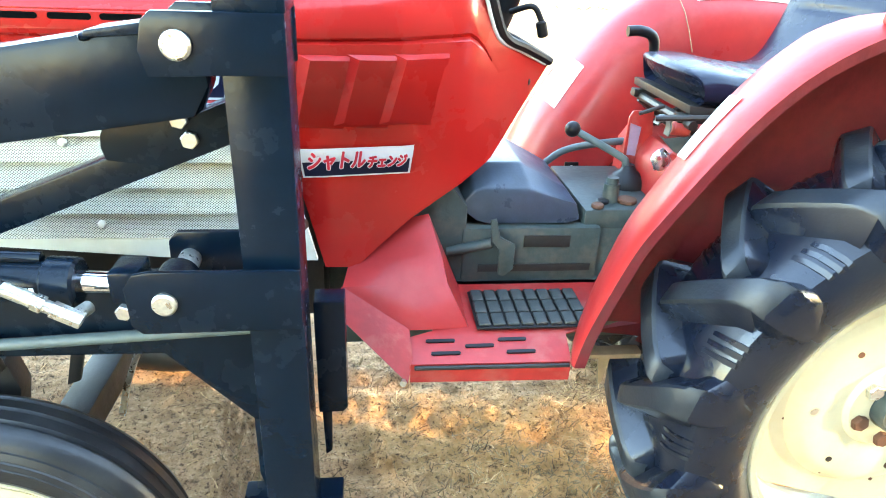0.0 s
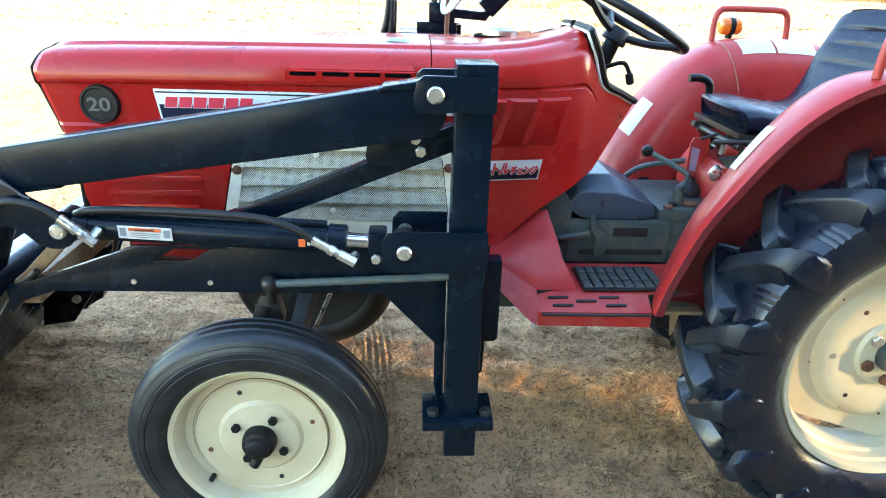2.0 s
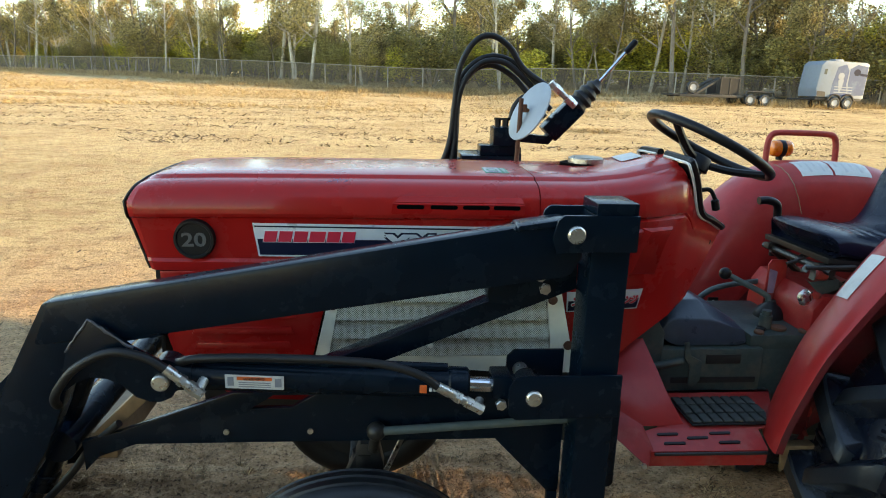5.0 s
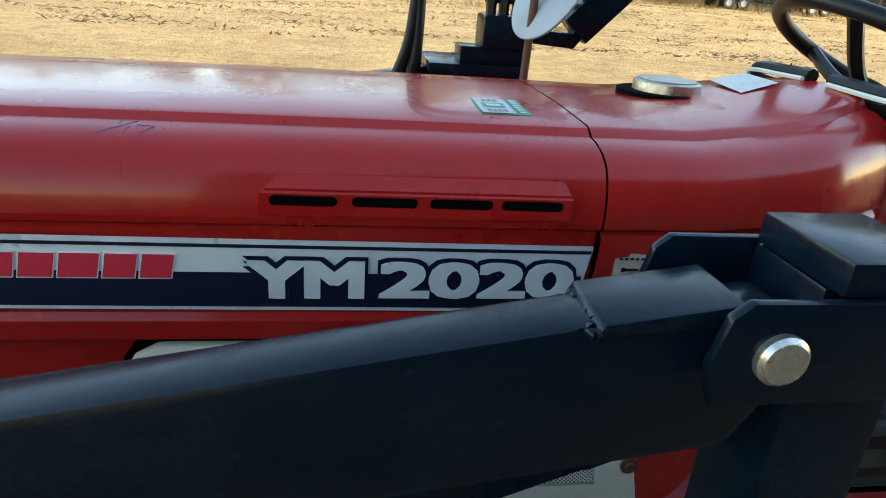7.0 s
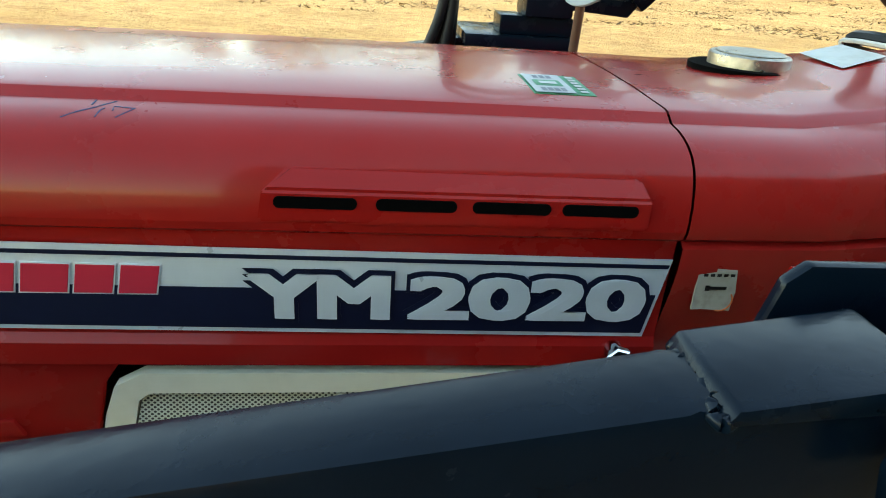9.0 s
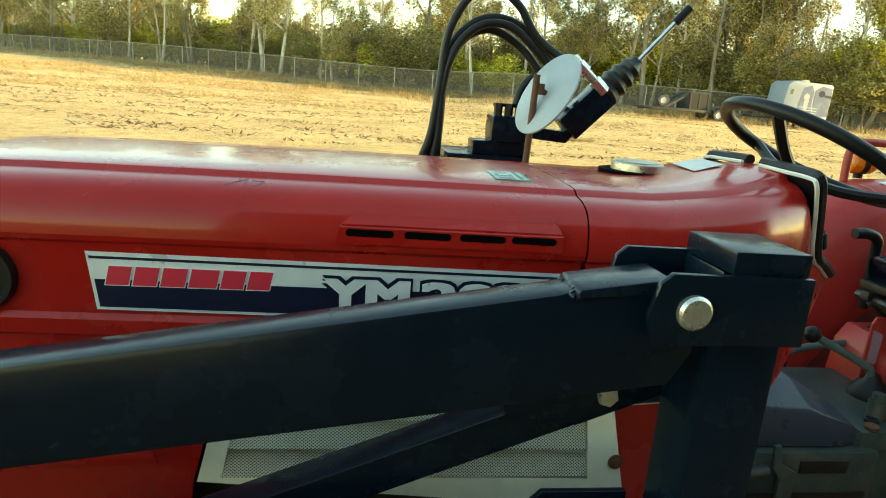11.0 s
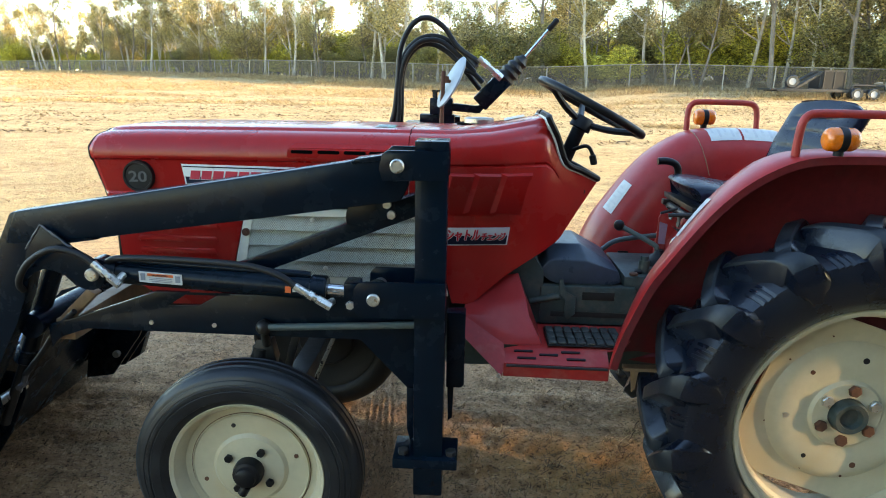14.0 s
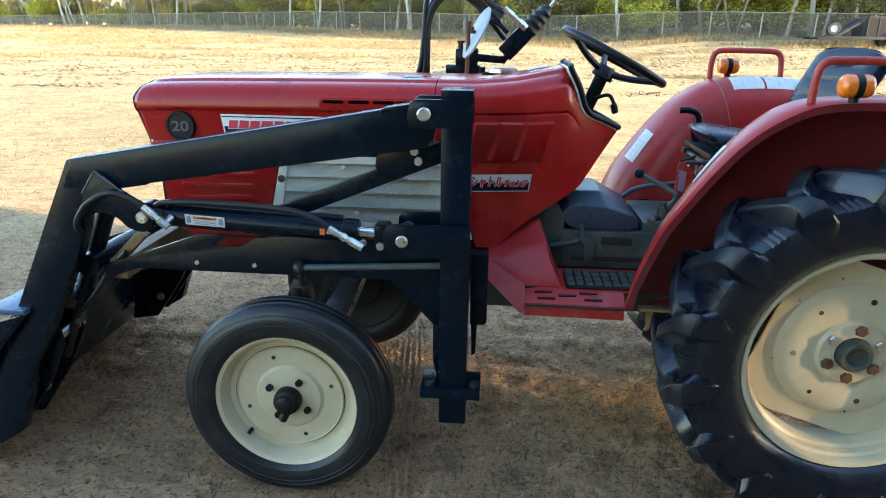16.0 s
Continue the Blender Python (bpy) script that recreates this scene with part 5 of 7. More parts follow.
def bonnet():
    bm = bmesh.new()
    loops = []
    nose = [(1.0155, 0.044), (1.05, 0.030), (1.12, 0.008), (1.165, 0.0), (1.20, 0.018), (1.222, 0.045), (1.245, 0.075)]
    for k, x in enumerate((-0.245, -0.238, -0.225, -0.20, -0.15, -0.05, 0.10, 0.30, 0.50, 0.6735)):
        squeeze = (0.90, 0.945, 0.965, 0.975, 0.982, 0.99, 0.995, 1.0, 1.0, 1.0)[k]
        drop = (0.020, 0.014, 0.011, 0.010, 0.008, 0.005, 0.003, 0.001, 0, 0)[k]
        half = [(w * squeeze, z - drop * max(0.0, (z - 1.0) / 0.24)) for w, z in SIDE]
        fade = max(0.0, 1 - (x + 0.245) / 0.13)
        near = [V(x + lerp_table(nose, z) * fade, hood_y(w), z) for w, z in half]
        back = [V(p.x, 2 * HM - p.y, p.z) for p in reversed(near[:-1])]
        loops.append(near + back)
    skin(bm, loops, closed=False)
    fill(bm, loops[0])
    b = part("bonnet", bm, RED, tractor, "glossy red bonnet with faded top", sharp=17)
    # raised strip with four slots
    for near in (True, False):
        bm = bmesh.new()
        y = MID - 0.3165
        rows = [[(0.336, 1.152, 0.010), (0.336, 1.152, -0.0065), (0.338, 1.178, -0.0075), (0.360, 1.193, 0.006), (0.360, 1.193, 0.03)], [(0.640, 1.152, 0.010), (0.640, 1.152, -0.0065), (0.640, 1.178, -0.0075), (0.629, 1.193, 0.006), (0.629, 1.193, 0.03)]]
        skin(bm, [[V(a, y + d, c) for a, c, d in r] for r in rows])
        bmesh.ops.recalc_face_normals(bm, faces=bm.faces[:])
        bmesh.ops.bevel(bm, geom=[e for e in bm.edges if len(e.link_faces) == 2 and e.calc_face_angle(0) > 0.3], offset=0.0025, segments=2, affect="EDGES")
        if not near:
            mirror_hood(bm)
        strip = part("vent_strip", bm, RED, b)
        for x in (0.349, 0.424, 0.497, 0.567):
            bm = bmesh.new()
            ends = [(x + (0.056 if math.cos(a) > 0 else 0.004) + 0.0046 * math.cos(a), 1.1690 + 0.0048 * math.sin(a)) for a in (math.pi / 8 * k + 0.05 for k in range(16))]
            prism(bm, ends, y - 0.0083, y - 0.0045)
            if not near:
                mirror_hood(bm)
            part("vent_slot", bm, VOID, strip)
    # dark trim round the nose and front grille
    bm = bmesh.new()
    tube(bm, [V(p.x - 0.003, p.y, p.z) for p in loops[0]], 0.0035, 6)
    part("nose_trim", bm, BLACK_TRIM, tractor)
    bm = bmesh.new()
    box(bm, (-0.198, HM - 0.20, 0.76), (-0.186, HM + 0.20, 1.02), 0.004)
    part("front_grille", bm, BLACK_TRIM, tractor)
    # stickers on top
    def flat(bm, x0, x1, y0, y1, lift):
        fill(bm, [(x0, y0, 1.2313 + (y0 - 1.097) * 0.024 + lift), (x1, y0, 1.2313 + (y0 - 1.097) * 0.024 + lift), (x1, y1, 1.2313 + (y1 - 1.097) * 0.024 + lift), (x0, y1, 1.2313 + (y1 - 1.097) * 0.024 + lift)])

    bm = bmesh.new()
    flat(bm, 0.5645, 0.6225, 1.097, 1.177, 0.0006)
    thicken(bm, 0.0008)
    st = part("sticker", bm, GREEN_FILM, b, "white and green sticker with print")
    bm = bmesh.new()
    flat(bm, 0.5665, 0.6045, 1.099, 1.175, 0.0017)
    part("white_field", bm, FAINT_PRINT, st)
    bm = bmesh.new()
    flat(bm, 0.572, 0.5985, 1.124, 1.148, 0.0021)
    part("green_box", bm, GREEN_FILM, st)
    bm = bmesh.new()
    for k in range(4):
        flat(bm, 0.5735 + 0.0063 * k, 0.5785 + 0.0063 * k, 1.104, 1.1165, 0.0021)
        if k < 3:
            flat(bm, 0.576 + 0.0068 * k, 0.581 + 0.0068 * k, 1.156, 1.169, 0.0021)
    part("print_bars", bm, GREY_PRINT, st)
    bm = bmesh.new()
    flat(bm, 0.577, 0.594, 1.131, 1.141, 0.0025)
    for k in range(6):
        flat(bm, 0.6100, 0.6175, 1.103 + 0.0118 * k, 1.110 + 0.0118 * k, 0.0017)
    part("pale_bars", bm, WHITE_FILM, st)
    # pen strokes on the shoulder
    bm = bmesh.new()
    for pts in ([(0.1912, 1.0162, 1.2132), (0.1998, 1.024, 1.2158), (0.2111, 1.0325, 1.2178), (0.2217, 1.046, 1.2196)], [(0.2147, 1.0176, 1.2140), (0.2154, 1.0274, 1.2167), (0.2177, 1.0315, 1.2177)], [(0.2065, 1.0365, 1.2184), (0.2062, 1.0464, 1.2195)], [(0.2243, 1.0277, 1.2169), (0.2235, 1.0346, 1.2183), (0.2394, 1.032, 1.218), (0.2344, 1.0247, 1.2163), (0.2293, 1.0179, 1.2143)]):
        tube(bm, [V(*p) for p in pts], 0.0006, 6)
    part("pen_mark", bm, PEN, b, "faint blue pen strokes")
    return b


hood = bonnet()


def side_decal():
    y = MID - 0.308 * 1.0 - 0.0012
    slope = -0.008

    def quad(pts, lift, mat, parent, name, label=""):
        bm = bmesh.new()
        prism(bm, pts, y - lift - 0.0008, y - lift)
        return part(name, bm, mat, parent, label)

    d = quad([(0.030, 1.126), (0.673, 1.1215), (0.661, 1.0455), (0.0415, 1.050)], 0.0, SILVER_FILM, hood, "side_decal", "silver and navy striped side decal with lettering")
    quad([(0.034, 1.1205), (0.671, 1.1165), (0.670, 1.1130), (0.035, 1.1172)], 0.0009, NAVY_FILM, d, "stripe")
    quad([(0.040, 1.0905), (0.6645, 1.0875), (0.6585, 1.0495), (0.0455, 1.054)], 0.0009, NAVY_FILM, d, "band")
    # maker's mark: a row of six red slanted blocks
    for i, w in enumerate((0.030, 0.031, 0.032, 0.037, 0.031, 0.031)):
        x = 0.0515 + sum((0.030, 0.031, 0.032, 0.037, 0.031, 0.031)[:i]) + 0.0022 * i
        z = 1.0825 - i * 0.0001
        bm = bmesh.new()
        prism(bm, [(x, z), (x + 0.0055, z + 0.0275), (x + w + 0.0055, z + 0.0272), (x + w, z)], y - 0.0022, y - 0.0012, 0.0003, 1)
        edge = part("mark_edge", bm, SILVER_FILM, d)
        bm = bmesh.new()
        prism(bm, [(x + 0.0015, z + 0.0013), (x + 0.0065, z + 0.0260), (x + w + 0.0040, z + 0.0257), (x + w - 0.001, z + 0.0013)], y - 0.0028, y - 0.0016, 0.0003, 1)
        part("mark_block", bm, RED_FILM, d)
    # model number, bold: a navy edge under silver figures
    for nm, mat, bx, bz, lift in (("lettering_edge", NAVY_FILM, 0.0072, 0.0056, 0.0014), ("lettering", SILVER_FILM, 0.0040, 0.0018, 0.0028)):
        bm = bmesh.new()
        for k in range(9):
            for m in range(3):
                for text, x, w in (("YM", 0.3275, 0.106), ("2020", 0.4560, 0.1955)):
                    letters(bm, text, x + bx * (k - 4) / 4, 1.0640 + bz * (m - 1), y - lift - 0.00003 * (k * 3 + m), 0.0375, w)
        part(nm, bm, mat, d)


side_decal()


def badge():
    bm = bmesh.new()
    c = V(-0.096, MID - 0.306, 1.088)
    lathe(bm, [(-0.007, 0.0001), (-0.007, 0.036), (-0.011, 0.038), (-0.011, 0.043), (0.004, 0.046)], c, 40)
    b = part("badge", bm, BLACK_TRIM, hood, "round black number badge")
    bm = bmesh.new()
    letters(bm, "20", c.x - 0.0265, c.z - 0.016, c.y - 0.0078, 0.032, 0.053, 0.0, 0.02, 0.0016)
    part("numeral", bm, GREY_BADGE, b)


GREY_BADGE = surface("grey_badge_print", (0.085, 0.085, 0.085), 0.5, bump=0.0)
badge()


def lower_panels():
    # red ribbed panels below the bonnet, perforated cream panels behind them
    for near in (True, False):
        bm = bmesh.new()
        y = MID - 0.304
        prism(bm, [(-0.178, 1.013), (-0.172, 0.86), (-0.150, 0.775), (-0.02, 0.700), (0.145, 0.690), (0.155, 0.80), (0.199, 0.99), (0.215, 1.013)], y, y + 0.010, 0.003)
        ribs = []
        for i in range(4):
            z = 0.936 - i * 0.037
            x0, x1 = -0.125 - 0.0 + i * 0.004, 0.120 - i * 0.006
            rib = bmesh.new()
            prism(rib, [(x0, z), (x0 + 0.008, z + 0.018), (x1, z + 0.018), (x1 + 0.008, z)], y - 0.005, y + 0.002, 0.0035)
            ribs.append(rib)
        if not near:
            for b in [bm] + ribs:
                mirror_hood(b)
        panel = part("lower_side_panel", bm, RED, tractor, "red pressed side panel with ribs")
        for rib in ribs:
            part("pressed_rib", rib, RED, panel)
        outer = [(0.160, 0.800), (0.1975, 0.962), (0.208, 0.991), (0.232, 1.0045), (0.690, 1.0065), (0.722, 1.000), (0.738, 0.982), (0.792, 0.758), (0.60, 0.762)]
        inner = [(0.193, 0.808), (0.2205, 0.952), (0.226, 0.976), (0.236, 0.984), (0.685, 0.9865), (0.700, 0.981), (0.7075, 0.962), (0.728, 0.800), (0.60, 0.803)]
        y = MID - 0.3095
        bm = bmesh.new()
        a = [bm.verts.new((x, y, z)) for x, z in outer]
        b = [bm.verts.new((x, y, z)) for x, z in inner]
        c = [bm.verts.new((x, y + 0.010, z)) for x, z in inner]
        e = [bm.verts.new((x, y + 0.012, z)) for x, z in outer]
        for i in range(len(outer)):
            j = (i + 1) % len(outer)
            bm.faces.new((a[i], a[j], b[j], b[i]))
            bm.faces.new((b[i], b[j], c[j], c[i]))
            bm.faces.new((e[i], e[j], a[j], a[i]))
        if not near:
            mirror_hood(bm)
        fr = part("side_screen", bm, CREAM_CLEAN, tractor, "pale cream perforated engine side screen")
        # louvred perforated sheet
        bm = bmesh.new()
        rows = []
        for k in range(4):
            zb = 0.806 + k * 0.0453
            rows += [(zb, y - 0.001), (zb + 0.010, y + 0.0015), (zb + 0.035, y + 0.0065), (zb + 0.0425, y + 0.0075)]
        loops = []
        for z, yy in rows:
            t = (z - 0.80) / 0.178
            loops.append([V(0.1895 + 0.038 * t, yy, z), V(0.45, yy, z), V(0.727 - 0.024 * t, yy, z)])
        skin(bm, loops, closed=False)
        if not near:
            mirror_hood(bm)
        part("mesh_sheet", bm, PERFORATED, fr, sharp=20)
        for x, z in ((0.2045, 0.934), (0.722, 0.946), (0.768, 0.83)):
            bm = bmesh.new()
            yb = y if near else 2 * HM - y
            s = -1 if near else 1
            rod(bm, (x, yb, z), (x, yb + s * 0.003, z), 0.0115, 18)
            rod(bm, (x, yb + s * 0.003, z), (x, yb + s * 0.007, z), 0.0065, 12)
            part("screw", bm, RUST, fr)
        for x, z in ((0.398, 0.974), (0.433, 0.831)):
            bm = bmesh.new()
            yb = y + 0.001 if near else 2 * HM - (y + 0.001)
            lathe(bm, [(-0.003, 0.0001), (-0.0025, 0.005), (0.0, 0.0068), (0.004, 0.0068)], (x, yb, z), 14)
            part("rivet", bm, CREAM_CLEAN, fr)
    # engine and frame in the dark inside
    bm = bmesh.new()
    box(bm, (-0.12, HM - 0.17, 0.60), (0.80, HM + 0.17, 0.98), 0.02)
    box(bm, (0.18, 1.012, 0.80), (0.70, 1.08, 0.97), 0.01)
    part("engine", bm, DARK_STEEL, tractor, "dark oily engine block")


lower_panels()


# cowl behind the bonnet: near side y, top and bottom outline
def cowl_y(x, z):
    base = lerp_table([(0.66, 0.980), (0.80, 0.984), (0.95, 1.008), (1.06, 1.062), (1.14, 1.130), (1.24, 1.212)], x)
    lip = 0.013 * max(0.0, min(1.0, (0.764 - z) / 0.036)) * max(0.0, min(1.0, (0.93 - x) / 0.03))
    return base - lip + 0.055 * max(0.0, min(1.0, (1.105 - z) / 0.22)) * max(0.2, min(1.0, (1.24 - x) / 0.30))


COWL_TOP = [(0.66, 1.200), (0.80, 1.200), (0.90, 1.214), (0.98, 1.238), (1.045, 1.258), (1.062, 1.262), (1.09, 1.215), (1.124, 1.138), (1.18, 1.108), (1.240, 1.078)]
COWL_LOW = [(0.66, 0.995), (0.737, 0.985), (0.745, 0.95), (0.793, 0.755), (0.802, 0.724), (0.858, 0.719), (0.884, 0.739), (0.964, 0.806), (1.032, 0.848), (1.12, 0.900), (1.18, 0.990), (1.240, 1.072)]
COWL_MID = [(0.66, 1.243), (0.80, 1.243), (0.90, 1.252), (0.98, 1.268), (1.045, 1.281), (1.062, 1.284)]


def cowl():
    bm = bmesh.new()
    loops = []
    xs = [0.676, 0.70, 0.737, 0.746, 0.765, 0.785, 0.7932, 0.802, 0.830, 0.858, 0.872, 0.884, 0.90, 0.94, 0.964, 0.98, 1.02, 1.045, 1.062]
    for x in xs:
        lo, hi, mid = (lerp_table(t, x) for t in (COWL_LOW, COWL_TOP, COWL_MID))
        zs = [lo + (1.134 - lo) * k / 7 for k in range(8)] if lo > 0.755 else [lo, 0.764] + [0.764 + 0.370 * k / 6 for k in range(1, 7)]
        near = [V(x, cowl_y(x, z), z) for z in zs]
        shift, lift = cowl_y(x, 1.15) - cowl_y(0.666, 1.15), mid - 1.243
        near += [V(x, hood_y(w) + min(shift, shift * w / 0.22), z + lift * (z - 1.13) / 0.113) for w, z in SIDE[4:]]
        near[-1].y = HM
        loops.append(near + [V(p.x, 2 * HM - p.y, p.z) for p in reversed(near[:-1])])
    skin(bm, loops, closed=False)
    # cheeks that run back beside the dash
    last = [p.copy() for p in loops[-1] if p.y < HM and p.z <= 1.263]
    last = last[:next((k for k in range(8, len(last)) if last[k].z > 1.262), len(last))]
    lo0, hi0 = last[0].z, last[-1].z
    share = [(p.z - lo0) / (hi0 - lo0) for p in last]
    inset = [p.y - cowl_y(p.x, p.z) for p in last]
    for s in (1, -1):
        rows = [last]
        for x in (1.075, 1.09, 1.107, 1.124, 1.15, 1.18, 1.21, 1.238):
            lo, hi = lerp_table(COWL_LOW, x), lerp_table(COWL_TOP, x)
            keep = max(0.0, 1 - (x - 1.062) / 0.05)
            rows.append([V(x, cowl_y(x, lo + (hi - lo) * f) + d * keep, lo + (hi - lo) * f) for f, d in zip(share, inset)])
        skin(bm, [[V(p.x, p.y if s > 0 else 2 * HM - p.y, p.z) for p in row] for row in rows], closed=False)
    bmesh.ops.remove_doubles(bm, verts=bm.verts[:], dist=1e-4)
    c = part("cowl", bm, RED, tractor, "red cowl behind the bonnet, faded lower sides", sharp=24)
    # three pressed ramps on each side
    for near in (True, False):
        for i in range(3):
            x = 0.798 + i * 0.076
            bm = bmesh.new()
            def flush(px, pz, d):
                return V(px, cowl_y(px, pz) - d, pz)
            a, b, d, e = flush(x, 1.112, 0.014), flush(x + 0.074, 1.108, 0.0), flush(x + 0.046, 0.998, 0.0), flush(x - 0.028, 1.006, 0.012)
            f, g = flush(x - 0.020, 1.119, 0.0), flush(x - 0.050, 0.996, 0.0)
            ins = V(0, 0.03, 0)
            loop = [f, flush(x + 0.074, 1.116, 0.0), b, d, flush(x + 0.046, 0.990, 0.0), g]
            skin(bm, [[a, e], [f, g]], closed=False)
            skin(bm, [[a, b], [f, loop[1]]], closed=False)
            skin(bm, [[e, d], [g, loop[4]]], closed=False)
            fill(bm, [a, b, d, e])
            bmesh.ops.remove_doubles(bm, verts=bm.verts[:], dist=1e-5)
            skin(bm, [loop, [p + ins for p in loop]], closed=True)
            if not near:
                mirror_hood(bm)
            part("pressed_ramp", bm, RED, c)
    # dash panel and its black edge with a pale line
    edge = [V(1.062, cowl_y(1.062, 1.262), 1.262), V(1.09, cowl_y(1.09, 1.215), 1.215), V(1.124, cowl_y(1.124, 1.138), 1.138), V(1.18, cowl_y(1.18, 1.108), 1.108), V(1.238, cowl_y(1.238, 1.078), 1.078)]
    bm = bmesh.new()
    skin(bm, [edge, [V(p.x, 2 * HM - p.y, p.z) for p in edge]], closed=False)
    fill(bm, loops[-1][8:-8])
    skin(bm, [[edge[-1], V(1.12, 1.15, 0.90), V(1.04, 1.13, 0.84)], [V(p[0], 2 * HM - p[1], p[2]) for p in (edge[-1], (1.12, 1.15, 0.90), (1.04, 1.13, 0.84))]], closed=False)
    part("dash_panel", bm, BLACK_TRIM, c)
    for s in (1, -1):
        bm = bmesh.new()
        pts = [V(1.056, HM - 0.02, 1.2745), V(1.060, edge[0].y + 0.075, 1.2720), V(1.062, edge[0].y + 0.02, 1.270)] + edge
        pts = [V(p.x, p.y if s > 0 else 2 * HM - p.y, p.z) for p in smoothed(pts, 4)]
        tube(bm, [p + V(0.004, 0, 0.002) for p in pts], 0.0095, 8)
        part("edge_trim", bm, BLACK_TRIM, c)
        bm = bmesh.new()
        tube(bm, [p + V(-0.006, -0.006 * s, -0.003) for p in pts], 0.0035, 6)
        part("edge_piping", bm, WHITE_FILM, c)
    # fuel cap; a raised black disc paints in the shade of its well
    bm = bmesh.new()
    z = lerp_table(COWL_MID, 0.862) - 0.0100
    tmp = bmesh.new()
    rod(tmp, (0, 0, -0.02), (0, 0, 0.0026), 0.070, 36)
    add(bm, tmp, Matrix.Translation((0.868, MID - 0.012, z - 0.0015)) @ Matrix.Diagonal((1, 0.9, 1, 1)))
    part("well_shade", bm, VOID, c)
    bm = bmesh.new()
    rod(bm, (0.868, MID - 0.012, z - 0.005), (0.868, MID - 0.012, z + 0.0155), 0.047, 36, bev=0.002)
    rod(bm, (0.868, MID - 0.012, z + 0.0155), (0.868, MID - 0.012, z + 0.0175), 0.040, 36, bev=0.001)
    part("fuel_cap", bm, CHROME_OLD, tractor, "dull metal screw fuel cap")
    bm = bmesh.new()
    fill(bm, [(0.945, MID - 0.075, 1.2515), (1.010, MID - 0.055, 1.2650), (1.010, MID + 0.03, 1.2660), (0.950, MID + 0.02, 1.2540)])
    part("sticker", bm, WHITE_FILM, c, "worn white sticker")
    # small key label behind the seam
    bm = bmesh.new()
    y = cowl_y(0.71, 1.1)
    prism(bm, [(0.6975, 1.0765), (0.707, 1.0770), (0.7325, 1.0755), (0.7335, 1.094), (0.7300, 1.1150), (0.709, 1.1165), (0.6960, 1.1155)], y - 0.0012, y + 0.001)
    k = part("key_label", bm, LABEL_OLD, c, "worn pale instruction label")
    bm = bmesh.new()
    box(bm, (0.708, y - 0.002, 1.0965), (0.724, y - 0.0013, 1.0992))
    box(bm, (0.705, y - 0.002, 1.0955), (0.709, y - 0.0013, 1.1002))
    for i in range(5):
        box(bm, (0.701 + i * 0.006, y - 0.002, 1.1090), (0.7045 + i * 0.006, y - 0.0013, 1.1115))
    part("print_lines", bm, BLACK_TRIM, k)
    bm = bmesh.new()
    tube(bm, [V(0.7225 + 0.010 * math.cos(a), y - 0.0014, 1.0855 + 0.010 * math.sin(a)) for a in np.linspace(-1.9, 0.7, 8)], 0.0007, 5)
    part("print_arrow", bm, ORANGE_FILM, k)
    bm = bmesh.new()
    rod(bm, (0.636, 0.990, 1.033), (0.636, 0.968, 1.033), 0.0085, 16, bev=0.001)
    rod(bm, (0.636, 0.974, 1.033), (0.636, 0.966, 1.033), 0.012, 6, bev=0.0015)
    part("bright_bolt", bm, CHROME, tractor, "bright chrome bolt")
    # decal with white writing
    bm = bmesh.new()
    def on(x, z, lift):
        return V(x, cowl_y(x, z) - lift, z)
    def film(x0, x1, x2, x3, z0, z1, lift):
        bm = bmesh.new()
        rows = []
        for j in range(5):
            v = j / 4
            a, b = x0 + (x2 - x0) * v, x1 + (x3 - x1) * v
            rows.append([on(a + (b - a) * i / 10, z0 + (z1 - z0) * v, lift) for i in range(11)])
        skin(bm, rows, closed=False)
        return bm
    bm.free()
    d = part("side_decal", film(0.770, 0.960, 0.764, 0.967, 0.9000, 0.9565, 0.0046), SILVER_FILM, c, "silver and navy decal with red Japanese writing")
    part("band", film(0.7735, 0.9565, 0.7705, 0.9595, 0.9035, 0.9310, 0.0060), NAVY_FILM, d)
    for text, x, z, h, w in (("\u30b7\u30e3\u30c8\u30eb", 0.779, 0.9165, 0.0335, 0.098), ("\u30c1\u30a7\u30f3\u30b8", 0.883, 0.9175, 0.0225, 0.068)):
        for mat, bold, lift, nm in ((SILVER_FILM, 0.0030, 0.0072, "lettering_edge"), (RED_FILM, 0.0013, 0.0086, "lettering")):
            bm = bmesh.new()
            for k in range(8):
                a = math.pi / 4 * k
                letters(bm, text, x + bold * math.cos(a), z + bold * math.sin(a), 0.00003 * k, h, w, 0.16)
            for v in bm.verts:
                v.co.y += cowl_y(v.co.x, v.co.z) - lift
            if bm.verts:
                part(nm, bm, mat, d)
    # small black pull knob on the dash side
    bm = bmesh.new()
    rod(bm, (1.185, 1.235, 1.046), (1.187, 1.195, 1.045), 0.006, 12)
    rod(bm, (1.187, 1.198, 1.045), (1.188, 1.178, 1.045), 0.013, 16, bev=0.003)
    part("pull_knob", bm, BLACK_TRIM, c)
    return c


CHROME_OLD = surface("dull_plated_steel", (0.50, 0.46, 0.40), 0.35, 0.85, worn=(0.30, 0.22, 0.15, 1), stains=30, grain=150, bump=0.2)
cowl_part = cowl()


